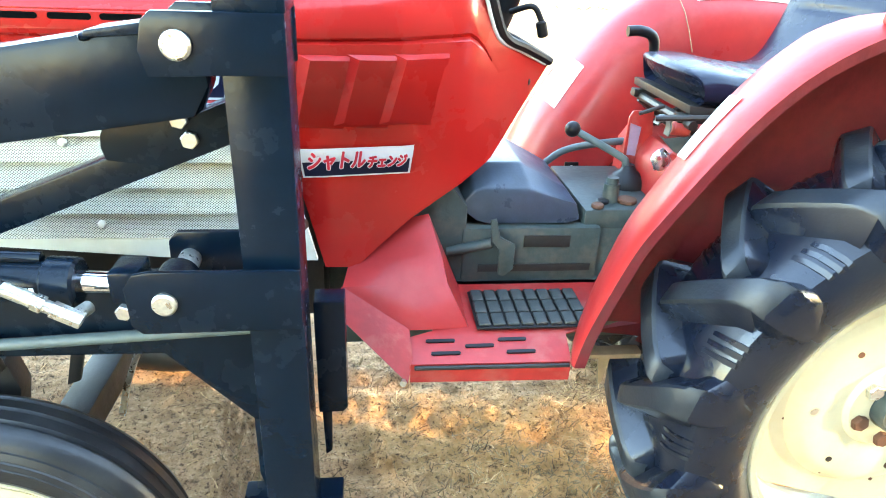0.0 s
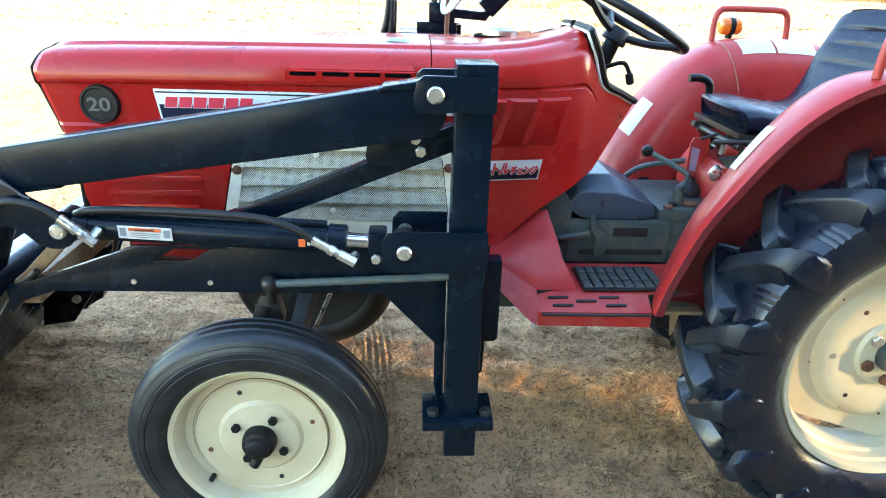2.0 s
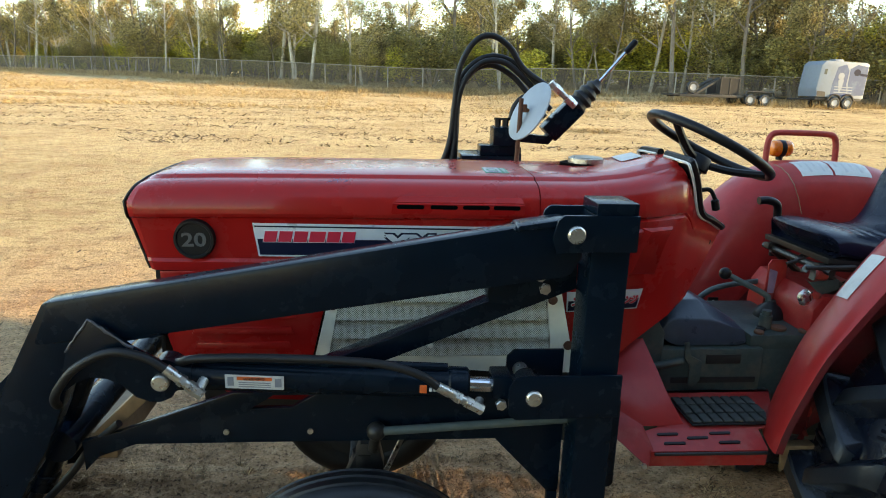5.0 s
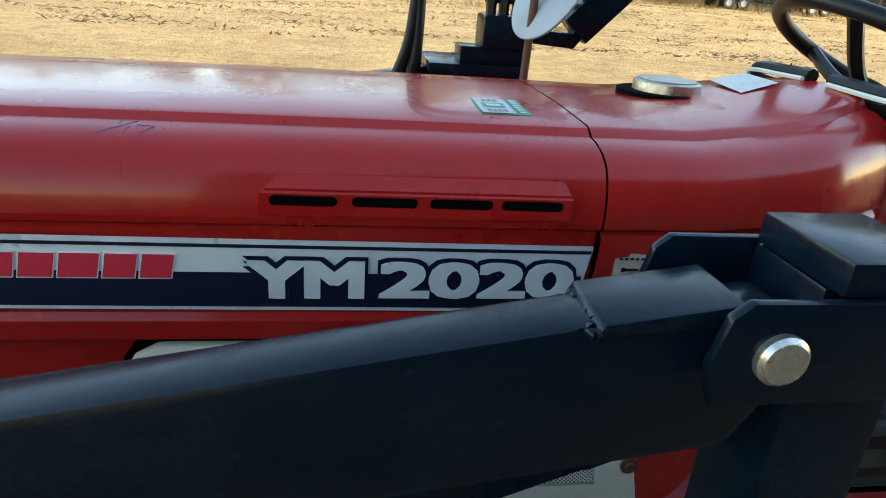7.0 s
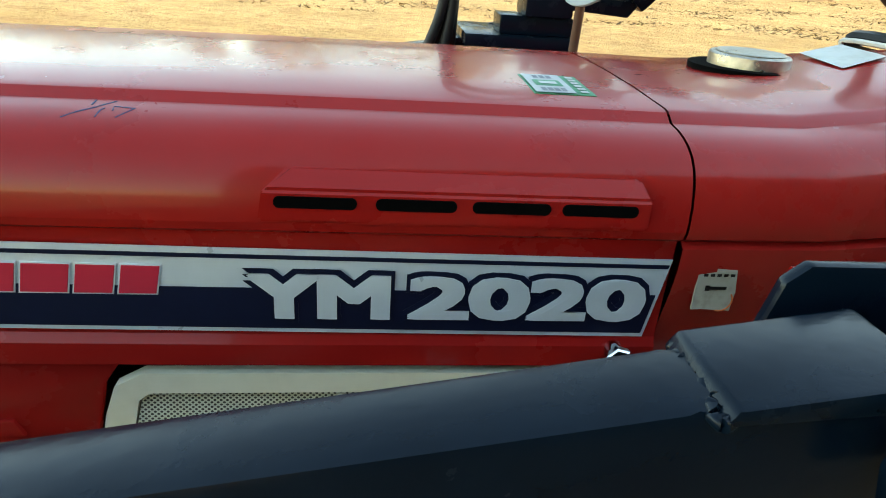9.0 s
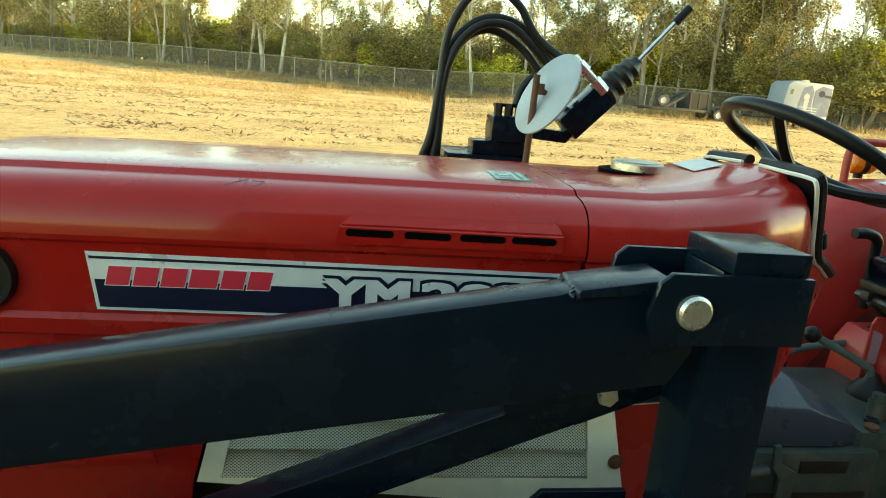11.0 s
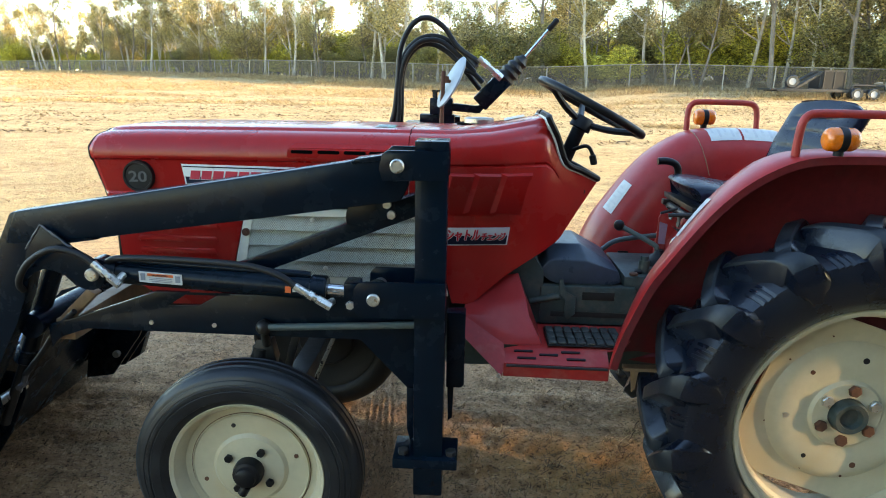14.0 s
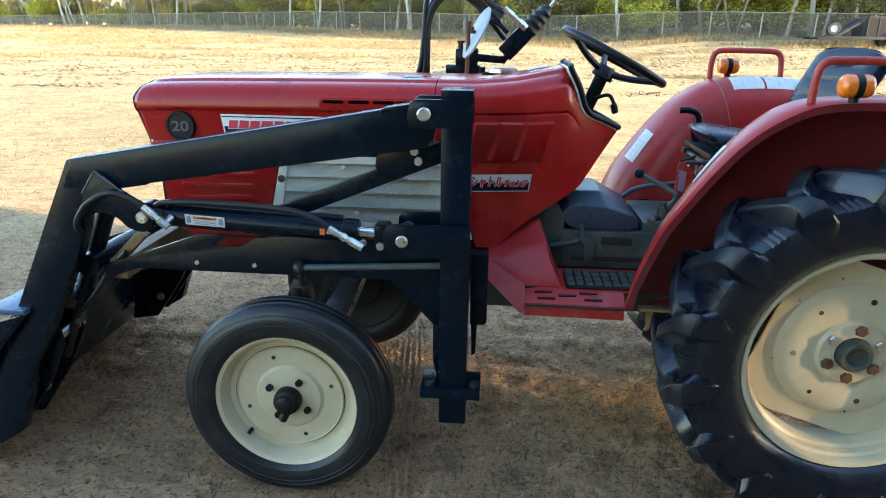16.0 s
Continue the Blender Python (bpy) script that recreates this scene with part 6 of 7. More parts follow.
def steering():
    c, tilt = V(1.219, MID, 1.293), radians(27.3)
    nrm = V(math.sin(tilt), 0, math.cos(tilt))
    u, w = V(math.cos(tilt), 0, -math.sin(tilt)), V(0, 1, 0)
    st = bmesh.new()
    tube(st, ring(c, u, w, 0.178, 56), 0.0125, 12, closed=True)
    whl = part("steering_wheel", st, BLACK_TRIM, tractor, "black plastic steering wheel with three spokes")
    hub = c - nrm * 0.055
    bm = bmesh.new()
    rod(bm, hub - nrm * 0.02, hub + nrm * 0.022, 0.036, 24, r2=0.030, bev=0.004)
    part("hub", bm, BLACK_TRIM, whl)
    for a in (90, 205, 335):
        e = c + u * (0.172 * math.cos(radians(a))) + w * (0.172 * math.sin(radians(a)))
        bm = bmesh.new()
        tube(bm, smoothed([hub, hub.lerp(e, 0.5) - nrm * 0.008, e]), 0.0105, 8)
        part("spoke", bm, BLACK_TRIM, whl)
    bm = bmesh.new()
    rod(bm, hub - nrm * 0.01, V(1.125, MID, 1.075), 0.022, 18)
    rod(bm, hub - nrm * 0.09, hub - nrm * 0.14, 0.029, 18)
    part("steering_column", bm, BLACK_TRIM, tractor)
    bm = bmesh.new()
    tube(bm, smoothed([V(1.165, MID - 0.04, 1.165), V(1.205, MID - 0.06, 1.178), V(1.225, MID - 0.065, 1.150)]), 0.006)
    rod(bm, V(1.222, MID - 0.065, 1.152), V(1.230, MID - 0.066, 1.122), 0.011, 12, bev=0.003)
    part("throttle_lever", bm, BLACK_TRIM, tractor)


steering()


def platform():
    # gearbox housing, its cover and the gear lever
    bm = bmesh.new()
    box(bm, (0.78, MID - 0.15, 0.47), (1.60, MID + 0.15, 0.755), 0.015)
    box(bm, (1.075, MID - 0.165, 0.628), (1.372, MID + 0.165, 0.755), 0.010)
    prism(bm, [(0.86, 0.60), (1.085, 0.60), (1.085, 0.80), (1.055, 0.845), (0.90, 0.86)], MID - 0.16, MID + 0.16, 0.012)
    box(bm, (1.335, MID - 0.15, 0.745), (1.60, MID + 0.15, 0.788), 0.006)
    g = part("gearbox", bm, HOUSING, tractor, "grey-green cast gearbox housing, oily and dusty")
    bm = bmesh.new()
    box(bm, (1.05, MID - 0.185, 0.60), (1.40, MID + 0.185, 0.632), 0.006)
    part("flange", bm, HOUSING, g)
    bm = bmesh.new()
    box(bm, (1.205, MID - 0.1685, 0.712), (1.305, MID - 0.163, 0.738), 0.002)
    part("cast_pocket", bm, DARK_STEEL, g)
    bm = bmesh.new()
    box(bm, (1.110, MID - 0.1685, 0.655), (1.355, MID - 0.164, 0.672), 0.002)
    part("housing_rib", bm, DARK_STEEL, g)
    bm = bmesh.new()
    edge = [(1.066, 0.796), (1.098, 0.832), (1.122, 0.838), (1.215, 0.833), (1.316, 0.802), (1.326, 0.766), (1.300, 0.757), (1.130, 0.757), (1.105, 0.765)]
    crown = [(1.064, 0.800), (1.086, 0.866), (1.112, 0.874), (1.198, 0.876), (1.306, 0.816), (1.326, 0.766), (1.300, 0.757), (1.130, 0.757), (1.105, 0.765)]
    skin(bm, [[V(x, yy, z) for x, z in prof] for yy, prof in ((MID - 0.150, edge), (MID - 0.095, crown), (MID + 0.095, crown), (MID + 0.150, edge))])
    bmesh.ops.recalc_face_normals(bm, faces=bm.faces[:])
    bmesh.ops.bevel(bm, geom=[e for e in bm.edges if e.calc_face_angle(0) > 0.25], offset=0.006, segments=2, affect="EDGES", profile=0.6)
    part("gearbox_cover", bm, COVER, tractor, "blue-grey plastic cover over the gearbox")
    bm = bmesh.new()
    rod(bm, (1.045, MID - 0.16, 0.70), (1.135, MID - 0.175, 0.726), 0.011, 12)
    prism(bm, [(1.128, 0.782), (1.140, 0.785), (1.150, 0.745), (1.182, 0.728), (1.182, 0.672), (1.162, 0.655), (1.150, 0.66), (1.150, 0.715), (1.132, 0.74)], MID - 0.190, MID - 0.182, 0.002)
    part("pedal_lever", bm, HOUSING, tractor)
    bm = bmesh.new()
    tube(bm, smoothed([V(1.478, 1.30, 0.79), V(1.470, 1.30, 0.838), V(1.455, 1.306, 0.856), V(1.355, 1.345, 0.905)]), 0.0085, 12)
    lev = part("gear_lever", bm, TEAL_ROD, tractor, "grey gear lever with black ball knob")
    bm = bmesh.new()
    bmesh.ops.create_uvsphere(bm, u_segments=16, v_segments=10, radius=0.0185)
    bmesh.ops.translate(bm, verts=bm.verts[:], vec=(1.350, 1.347, 0.907))
    part("knob", bm, BLACK_TRIM, lev)
    bm = bmesh.new()
    lo = V(1.478, 1.30, 0.782)
    skin(bm, [ring(lo + V(0, 0, z), V(1, 0, 0), V(0, 1, 0), r, 20) for z, r in ((0, 0.043), (0.010, 0.044), (0.024, 0.039), (0.036, 0.029), (0.043, 0.018), (0.056, 0.013))])
    part("rubber_boot", bm, BLACK_RUBBER, lev)
    bm = bmesh.new()
    rod(bm, (1.405, 1.20, 0.788), (1.405, 1.20, 0.828), 0.017, 16)
    rod(bm, (1.405, 1.20, 0.828), (1.405, 1.20, 0.842), 0.013, 16)
    part("breather", bm, HOUSING, tractor)
    for x, y, m in ((1.385, 1.185, BLACK_TRIM), (1.44, 1.19, RUST), (1.365, 1.16, RUST), (1.50, 1.165, RUST)):
        bm = bmesh.new()
        rod(bm, (x, y, 0.788), (x, y, 0.797), 0.0135 if m is not RUST or x != 1.44 else 0.022, 14, bev=0.002)
        part("plug", bm, m, tractor)
    bm = bmesh.new()
    tube(bm, smoothed([V(1.31, 1.42, 0.80), V(1.36, 1.42, 0.835), V(1.45, 1.43, 0.85), V(1.55, 1.43, 0.86)]), 0.009)
    part("lever_linkage", bm, TEAL_ROD, tractor)
    # footplates, one each side
    for near in (True, False):
        def made(name, bm, mat, parent=tractor, label=""):
            if not near:
                mirror_y(bm)
            return part(name, bm, mat, parent, label)
        bm = bmesh.new()
        front = [V(0.835, 0.98, 0.706), V(0.93, 0.982, 0.706), V(1.030, 0.985, 0.706)]
        mid = [V(0.845, 1.045, 0.722), V(0.93, 1.050, 0.742), V(1.022, 1.03, 0.742)]
        back = [V(0.86, 1.10, 0.735), V(0.95, 1.10, 0.790), V(1.000, 1.09, 0.805)]
        skin(bm, [front, mid, back], closed=False)
        skin(bm, [front, [V(0.956, 0.940, 0.634), V(1.01, 0.941, 0.634), V(1.068, 0.950, 0.632)]], closed=False)
        skin(bm, [[front[2], mid[2], back[2]], [V(1.068, 0.950, 0.632), V(1.068, 1.06, 0.632), V(1.068, 1.12, 0.632)]], closed=False)
        bmesh.ops.remove_doubles(bm, verts=bm.verts[:], dist=1e-4)
        thicken(bm, 0.004)
        made("leg_shield", bm, RED_FADED, label="worn red sheet-metal leg shield")
        bm = bmesh.new()
        fill(bm, [V(0.818, 0.950, 0.672), V(0.834, 0.9785, 0.7072), V(0.957, 0.9385, 0.6355), V(0.960, 0.874, 0.610), V(0.951, 0.874, 0.563)])
        thicken(bm, 0.005)
        k = made("kick_plate", bm, RED_WORN)
        for p in (V(0.832, 0.946, 0.664), V(0.944, 0.874, 0.568)):
            bm = bmesh.new()
            rod(bm, p, p + V(-0.002, -0.008, 0), 0.006, 10)
            made("rivet", bm, STEEL, k)
        bm = bmesh.new()
        rows = [[(0.955, 0.872, 0.567), (1.248, 0.872, 0.562)], [(0.955, 0.870, 0.607), (1.248, 0.870, 0.604)], [(0.957, 0.876, 0.611), (1.248, 0.876, 0.609)], [(0.957, 0.925, 0.629), (1.25, 0.925, 0.629)], [(1.0, 0.94, 0.632), (1.30, 0.94, 0.632)], [(1.0, 1.13, 0.632), (1.40, 1.13, 0.632)]]
        skin(bm, [[V(*p) for p in r] for r in rows], closed=False)
        thicken(bm, 0.004)
        s = made("footplate", bm, RED_WORN, label="scuffed red footplate with slots")
        slots = [(1.012, 0.914), (1.145, 0.914), (1.083, 0.902), (1.020, 0.888), (1.158, 0.888)]
        for x, y in slots:
            z = 0.611 + (y - 0.876) / 0.049 * 0.018
            bm = bmesh.new()
            tmp = bmesh.new()
            n = 16
            pts = [V((0.022 if math.cos(t) > 0 else -0.022) + 0.005 * math.cos(t), 0.0036 * math.sin(t), 0) for t in (2 * math.pi * i / n for i in range(n))]
            skin(tmp, [[p - V(0, 0, 0.002) for p in pts], [p + V(0, 0, 0.0034) for p in pts]])
            add(bm, tmp, Matrix.Translation((x, y, z)) @ Matrix.Rotation(radians(20), 4, "X"))
            made("slot", bm, BLACK_TRIM, s)
        bm = bmesh.new()
        rod(bm, (0.962, 0.864, 0.603), (1.243, 0.864, 0.600), 0.004, 8)
        made("dark_edge", bm, DARK_STEEL, s)
        # rubber mat of raised squares
        bm = bmesh.new()
        box(bm, (1.082, 0.932, 0.6362), (1.305, 1.072, 0.640), 0.001)
        mt = made("rubber_mat", bm, BLACK_RUBBER, label="black ribbed rubber floor mat")
        for i in range(8):
            for j in range(3):
                x, y = 1.086 + i * 0.0275, 0.937 + j * 0.0455
                bm = bmesh.new()
                box(bm, (x, y, 0.6402), (x + 0.023, y + 0.040, 0.6465), 0.002, 1)
                made("mat_square", bm, MAT_RUBBER, mt)
    # rear of the chassis and axle
    bm = bmesh.new()
    rod(bm, (1.884, 0.86, 0.51), (1.884, far(0.86), 0.51), 0.075, 24)
    box(bm, (1.60, MID - 0.18, 0.40), (2.10, MID + 0.18, 0.80), 0.03)
    part("rear_axle", bm, HOUSING, tractor)


MAT_RUBBER = surface("dusty_mat_rubber", (0.026, 0.032, 0.030), 0.6, worn=(0.15, 0.13, 0.10, 1), stains=30, bump=0.2)
platform()


# ---- fenders with rails and turn lamps ----
ARC = [(1.236, 0.618), (1.250, 0.68), (1.278, 0.76), (1.318, 0.855), (1.370, 0.935), (1.438, 1.030), (1.505, 1.105), (1.575, 1.158), (1.655, 1.196), (1.74, 1.209), (1.86, 1.211), (1.975, 1.202), (2.06, 1.180), (2.16, 1.138), (2.32, 1.072)]


def fender(near):
    def made(name, bm, mat, parent, label="", sharp=38):
        if not near:
            mirror_y(bm)
        return part(name, bm, mat, parent, label, sharp)

    arc = smoothed([V(x, 0, z) for x, z in ARC], 3)
    bm = bmesh.new()
    loops = []
    for i, p in enumerate(arc):
        t = (arc[min(i + 1, len(arc) - 1)] - arc[max(i - 1, 0)]).normalized()
        n = V(-t.z, 0, t.x)
        s = i / (len(arc) - 1)
        outer = 0.835
        sweep = 0.40 * max(0.0, 1 - s / 0.52) ** 0.8        # the front edge runs back towards the inside
        sect = [(outer, -0.026), (outer - 0.003, -0.006), (outer + 0.006, 0.0), (0.88, 0.004), (0.925, 0.005), (0.965, -0.001), (1.000, -0.020), (1.026, -0.052), (1.040, -0.10), (1.045, -0.15)]
        loops.append([p + n * (h - sweep * (y - outer)) + V(0, y, 0) for y, h in sect])
    skin(bm, loops, closed=False)
    # inner wall down to the axle
    top = [l[-1] for l in loops]
    low = [V(p.x, 1.045, min(p.z, 0.52 + 0.06 * math.sin(6 * k / len(top)))) for k, p in enumerate(top)]
    mids = [[a.lerp(b, f) + V(0, 0.006 * math.sin(f * 9) if 0.05 < f < 0.95 else 0, 0) for a, b in zip(top, low)] for f in (0.0, 0.08, 0.25, 0.45, 0.7, 1.0)]
    skin(bm, mids, closed=False)
    bmesh.ops.remove_doubles(bm, verts=bm.verts[:], dist=1e-4)
    thicken(bm, 0.003)
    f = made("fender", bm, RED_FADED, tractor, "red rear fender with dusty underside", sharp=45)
    # faces turned to the hub take a darker red with grey dirt
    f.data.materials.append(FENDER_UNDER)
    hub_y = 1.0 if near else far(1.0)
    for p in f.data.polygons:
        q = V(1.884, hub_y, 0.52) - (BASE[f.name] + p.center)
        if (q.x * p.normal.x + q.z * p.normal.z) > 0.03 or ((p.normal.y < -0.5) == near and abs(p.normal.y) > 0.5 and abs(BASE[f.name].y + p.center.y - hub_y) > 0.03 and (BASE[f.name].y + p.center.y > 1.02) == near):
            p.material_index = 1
    # hand rail
    rail = smoothed([V(1.658, 0.862, 1.200), V(1.660, 0.858, 1.270), V(1.672, 0.858, 1.298), V(1.70, 0.858, 1.306), V(1.79, 0.858, 1.306), V(1.875, 0.858, 1.304), V(1.902, 0.858, 1.295), V(1.914, 0.858, 1.268), V(1.918, 0.862, 1.200)], 4)
    bm = bmesh.new()
    tube(bm, rail, 0.0105, 12)
    made("hand_rail", bm, RAIL_RED, f, "dull red tube hand rail")
    # turn lamp: two amber lenses on a dark body
    c = V(1.737, 0.815, 1.247)
    bm = bmesh.new()
    rod(bm, c - V(0.009, 0, 0), c + V(0.009, 0, 0), 0.0305, 24, bev=0.001)
    rod(bm, c - V(0, 0, 0.028), c - V(0, 0, 0.040), 0.012, 12)
    lamp = made("turn_lamp", bm, BLACK_TRIM, f, "amber turn lamp with dark middle band")
    for s in (-1, 1):
        bm = bmesh.new()
        skin(bm, [ring(c + V(s * x, 0, 0), V(0, 1, 0), V(0, 0, 1), r, 24) for x, r in ((0.0092, 0.029), (0.026, 0.0285), (0.034, 0.025), (0.038, 0.018))])
        made("lens", bm, AMBER, lamp)
    # white labels laid on the section between two of its points
    def laid(x0, x1, j0, f0, j1, f1, label, bars=0):
        """Between two x of the arc, and two places across the section."""
        def spot(x, u, lift):
            i = max(k for k in range(len(arc) - 1) if arc[k].x <= x)
            f = (x - arc[i].x) / (arc[i + 1].x - arc[i].x)
            lp = [a.lerp(b, f) for a, b in zip(loops[i], loops[i + 1])]
            q = j0 + f0 + (j1 + f1 - j0 - f0) * u
            k = min(int(q), len(lp) - 2)
            t, w = loops[i + 1][k] - loops[i][k], lp[k + 1] - lp[k]
            n = w.cross(t).normalized()
            n = n if n.z > 0 else -n
            return lp[k].lerp(lp[k + 1], q - k) + n * lift
        def sheet(u0, u1, v0, v1, lift):
            bm = bmesh.new()
            skin(bm, [[spot(x0 + (x1 - x0) * (v0 + (v1 - v0) * i / 8), u0 + (u1 - u0) * k / 6, lift) for k in range(7)] for i in range(9)], closed=False)
            return bm
        st = made("label", sheet(0, 1, 0, 1, 0.0022), WHITE_FILM, f, label)
        for k in range(bars):
            v = 0.10 + 0.82 * k / bars
            made("print_line", sheet(0.12, 0.55 + 0.3 * (k % 2), v, v + 0.3 / bars, 0.0032), FAINT_PRINT, st)

    def at_x(x):
        return min(range(len(arc)), key=lambda i: abs(arc[i].x - x))

    if near:
        laid(1.400, 1.480, 3, 0.6, 4, 0.9, "long white warning label on the fender edge")
    else:
        laid(1.352, 1.428, 3, 0.55, 5, 0.15, "white warning label with faint print", 5)
        bm = bmesh.new()
        box(bm, (1.388, far(1.500), 0.742), (1.424, far(1.494), 0.780), 0.001)
        plate = made("gear_plate", bm, BLACK_TRIM, f, "small black gear pattern plate")
        bm = bmesh.new()
        box(bm, (1.402, far(1.4935), 0.750), (1.408, far(1.4925), 0.772))
        made("print_mark", bm, WHITE_FILM, plate)
        laid(1.70, 1.812, 4, 0.2, 6, 0.4, "white warning label with faint print", 4)
        laid(1.82, 1.955, 4, 0.2, 6, 0.4, "white warning label with faint print", 4)
        # a pale rust line across the fender
        k = at_x(1.66)
        bm = bmesh.new()
        tube(bm, [q + V(0, 0, 0.001) for q in loops[k][4:]], 0.0014, 5)
        made("seam_line", bm, TAN_STEEL, f)
    return f


fender(True)
fender(False)


# ---- seat ----
def seat():
    # padded cushion and back in one piece, its edges rounded, with pressed pleats
    bm = bmesh.new()
    path = smoothed([V(1.500, 0, 1.062), V(1.515, 0, 1.072), V(1.57, 0, 1.074), V(1.65, 0, 1.062), V(1.74, 0, 1.055), V(1.805, 0, 1.075), V(1.853, 0, 1.134), V(1.900, 0, 1.228), V(1.934, 0, 1.300), V(1.950, 0, 1.325)], 16)
    rows, n = [], len(path)
    for i, q in enumerate(path):
        f = i / (n - 1)
        t = (path[min(i + 1, n - 1)] - path[max(i - 1, 0)]).normalized()
        up = V(-t.z, 0, t.x)
        up_ = max(0.0, min(1.0, (f - 0.5) / 0.25))
        nose = min(1.0, f / 0.035, (1 - f) / 0.05)
        thick = (0.070 - 0.012 * up_) * (0.30 + 0.70 * math.sqrt(max(0.0, 1 - (1 - nose) ** 2)))
        half = (0.158 - 0.010 * up_) * (0.93 + 0.07 * nose) - 0.03 * max(0.0, (f - 0.88) / 0.12) ** 2
        fold = 0.0
        for at, wide in ((0.30, 0.016), (0.36, 0.016), (0.42, 0.016), (0.72, 0.014), (0.78, 0.014), (0.84, 0.014)):
            fold += math.exp(-((f - at) / wide * 2.0) ** 2)
        row = []
        for k in range(32):
            a = 2 * math.pi * k / 32
            ca, sa = math.cos(a), math.sin(a)
            sx = math.copysign(abs(ca) ** 0.42, ca)
            h = math.copysign(abs(sa) ** 0.55, sa)
            y_in = max(0.0, 1 - (abs(sx) / 0.72) ** 4)
            z = (h - 1) / 2 * thick + (0.010 * (1 - sx * sx) - 0.0075 * fold * y_in if h > 0.6 else 0.0)
            lead = 0.022 * sx * sx * (1 - min(1, f * 4)) - 0.030 * sx * up_ - 0.018 * sx * sx * up_
            row.append(q + up * z + V(lead, 1.285 + half * sx, 0))
        rows.append(row)
    skin(bm, rows)
    st = part("seat", bm, VINYL, tractor, "black vinyl tractor seat with ribbed cushion and back", sharp=60)
    bm = bmesh.new()
    prism(bm, [(1.515, 0.994), (1.513, 1.012), (1.78, 0.986), (1.78, 0.970)], 1.135, 1.437, 0.003)
    part("seat_pan", bm, DARK_STEEL, st)
    for y in (1.16, 1.40):
        bm = bmesh.new()
        prism(bm, [(1.50, 0.992), (1.74, 0.978), (1.74, 0.962), (1.50, 0.974)], y - 0.012, y + 0.012, 0.002)
        part("seat_rail", bm, DARK_STEEL, st, "dark steel seat rail")
        bm = bmesh.new()
        rod(bm, (1.52, y, 0.97), (1.66, y, 0.87), 0.010, 8)
        part("scissor_arm", bm, DARK_STEEL, st)
        bm = bmesh.new()
        rod(bm, (1.53, y + 0.02, 0.88), (1.68, y + 0.02, 0.965), 0.010, 8)
        part("scissor_arm", bm, DARK_STEEL, st)
    bm = bmesh.new()
    rod(bm, (1.52, 1.12, 0.975), (1.52, 1.44, 0.975), 0.010, 8)
    part("cross_bar", bm, DARK_STEEL, st)
    bm = bmesh.new()
    prism(bm, [(1.50, 0.77), (1.505, 0.86), (1.53, 0.90), (1.72, 0.90), (1.76, 0.77)], MID - 0.15, MID + 0.17, 0.010)
    part("seat_pedestal", bm, RED_WORN, tractor, "worn red seat pedestal")
    bm = bmesh.new()
    prism(bm, [(1.472, 0.80), (1.474, 0.94), (1.482, 0.955), (1.53, 0.955), (1.545, 0.80)], 1.33, 1.336, 0.002)
    quad = part("quadrant_plate", bm, RED_WORN, tractor)
    bm = bmesh.new()
    prism(bm, [(1.480, 0.852), (1.478, 0.927), (1.505, 0.918), (1.501, 0.850)], 1.3285, 1.3295)
    part("label", bm, LABEL_LILAC, quad, "small faded lilac label")
    # clutter under the seat: red canister, olive bracket, bent grey strap, crumpled chrome knob
    bm = bmesh.new()
    rod(bm, (1.492, 1.155, 0.963), (1.530, 1.155, 0.957), 0.014, 18, bev=0.004)
    part("canister", bm, RAIL_RED, tractor, "small dull red canister")
    bm = bmesh.new()
    prism(bm, [(1.458, 0.955), (1.475, 0.945), (1.555, 0.952), (1.560, 0.925), (1.515, 0.910), (1.498, 0.918)], 1.136, 1.141, 0.0015)
    part("olive_bracket", bm, HOUSING, tractor)
    bm = bmesh.new()
    strap = smoothed([V(1.450, 1.128, 0.975), V(1.458, 1.128, 0.990), V(1.472, 1.128, 0.990), V(1.480, 1.128, 0.972), V(1.478, 1.128, 0.952)], 4)
    skin(bm, [[p + V(0, 0, 0), p + V(0, 0.022, 0)] for p in strap], closed=False)
    thicken(bm, 0.003)
    part("strap", bm, TEAL_ROD, tractor)
    bm = bmesh.new()
    bmesh.ops.create_icosphere(bm, subdivisions=2, radius=0.023)
    dent = random.Random(12)
    for v in bm.verts:
        v.co *= dent.uniform(0.84, 1.08)
        v.co = V(v.co.x * 0.9, v.co.y * 0.7, v.co.z * 1.12) + V(1.489, 1.168, 0.891)
    rod(bm, (1.500, 1.172, 0.894), (1.530, 1.180, 0.900), 0.008, 10)
    knob = part("hydraulic_knob", bm, CRUMPLED, tractor, "crumpled bright hydraulic knob", sharp=5)
    bm = bmesh.new()
    rod(bm, (1.512, 1.158, 0.898), (1.522, 1.165, 0.902), 0.012, 14, bev=0.003)
    part("red_collar", bm, RED_WORN, knob)
    bm = bmesh.new()
    rod(bm, (1.440, 1.20, 0.980), (1.490, 1.20, 0.996), 0.0045, 8)
    part("rod", bm, DARK_STEEL, tractor)
    bm = bmesh.new()
    rod(bm, (1.44, 1.12, 0.99), (1.56, 1.09, 1.0), 0.006, 8)
    rod(bm, (1.55, 1.12, 0.93), (1.68, 1.09, 0.97), 0.008, 8)
    rod(bm, (1.55, 1.10, 0.86), (1.70, 1.09, 0.90), 0.012, 8)
    part("linkage_rods", bm, DARK_STEEL, tractor)
    # black crank handle beside the seat
    bm = bmesh.new()
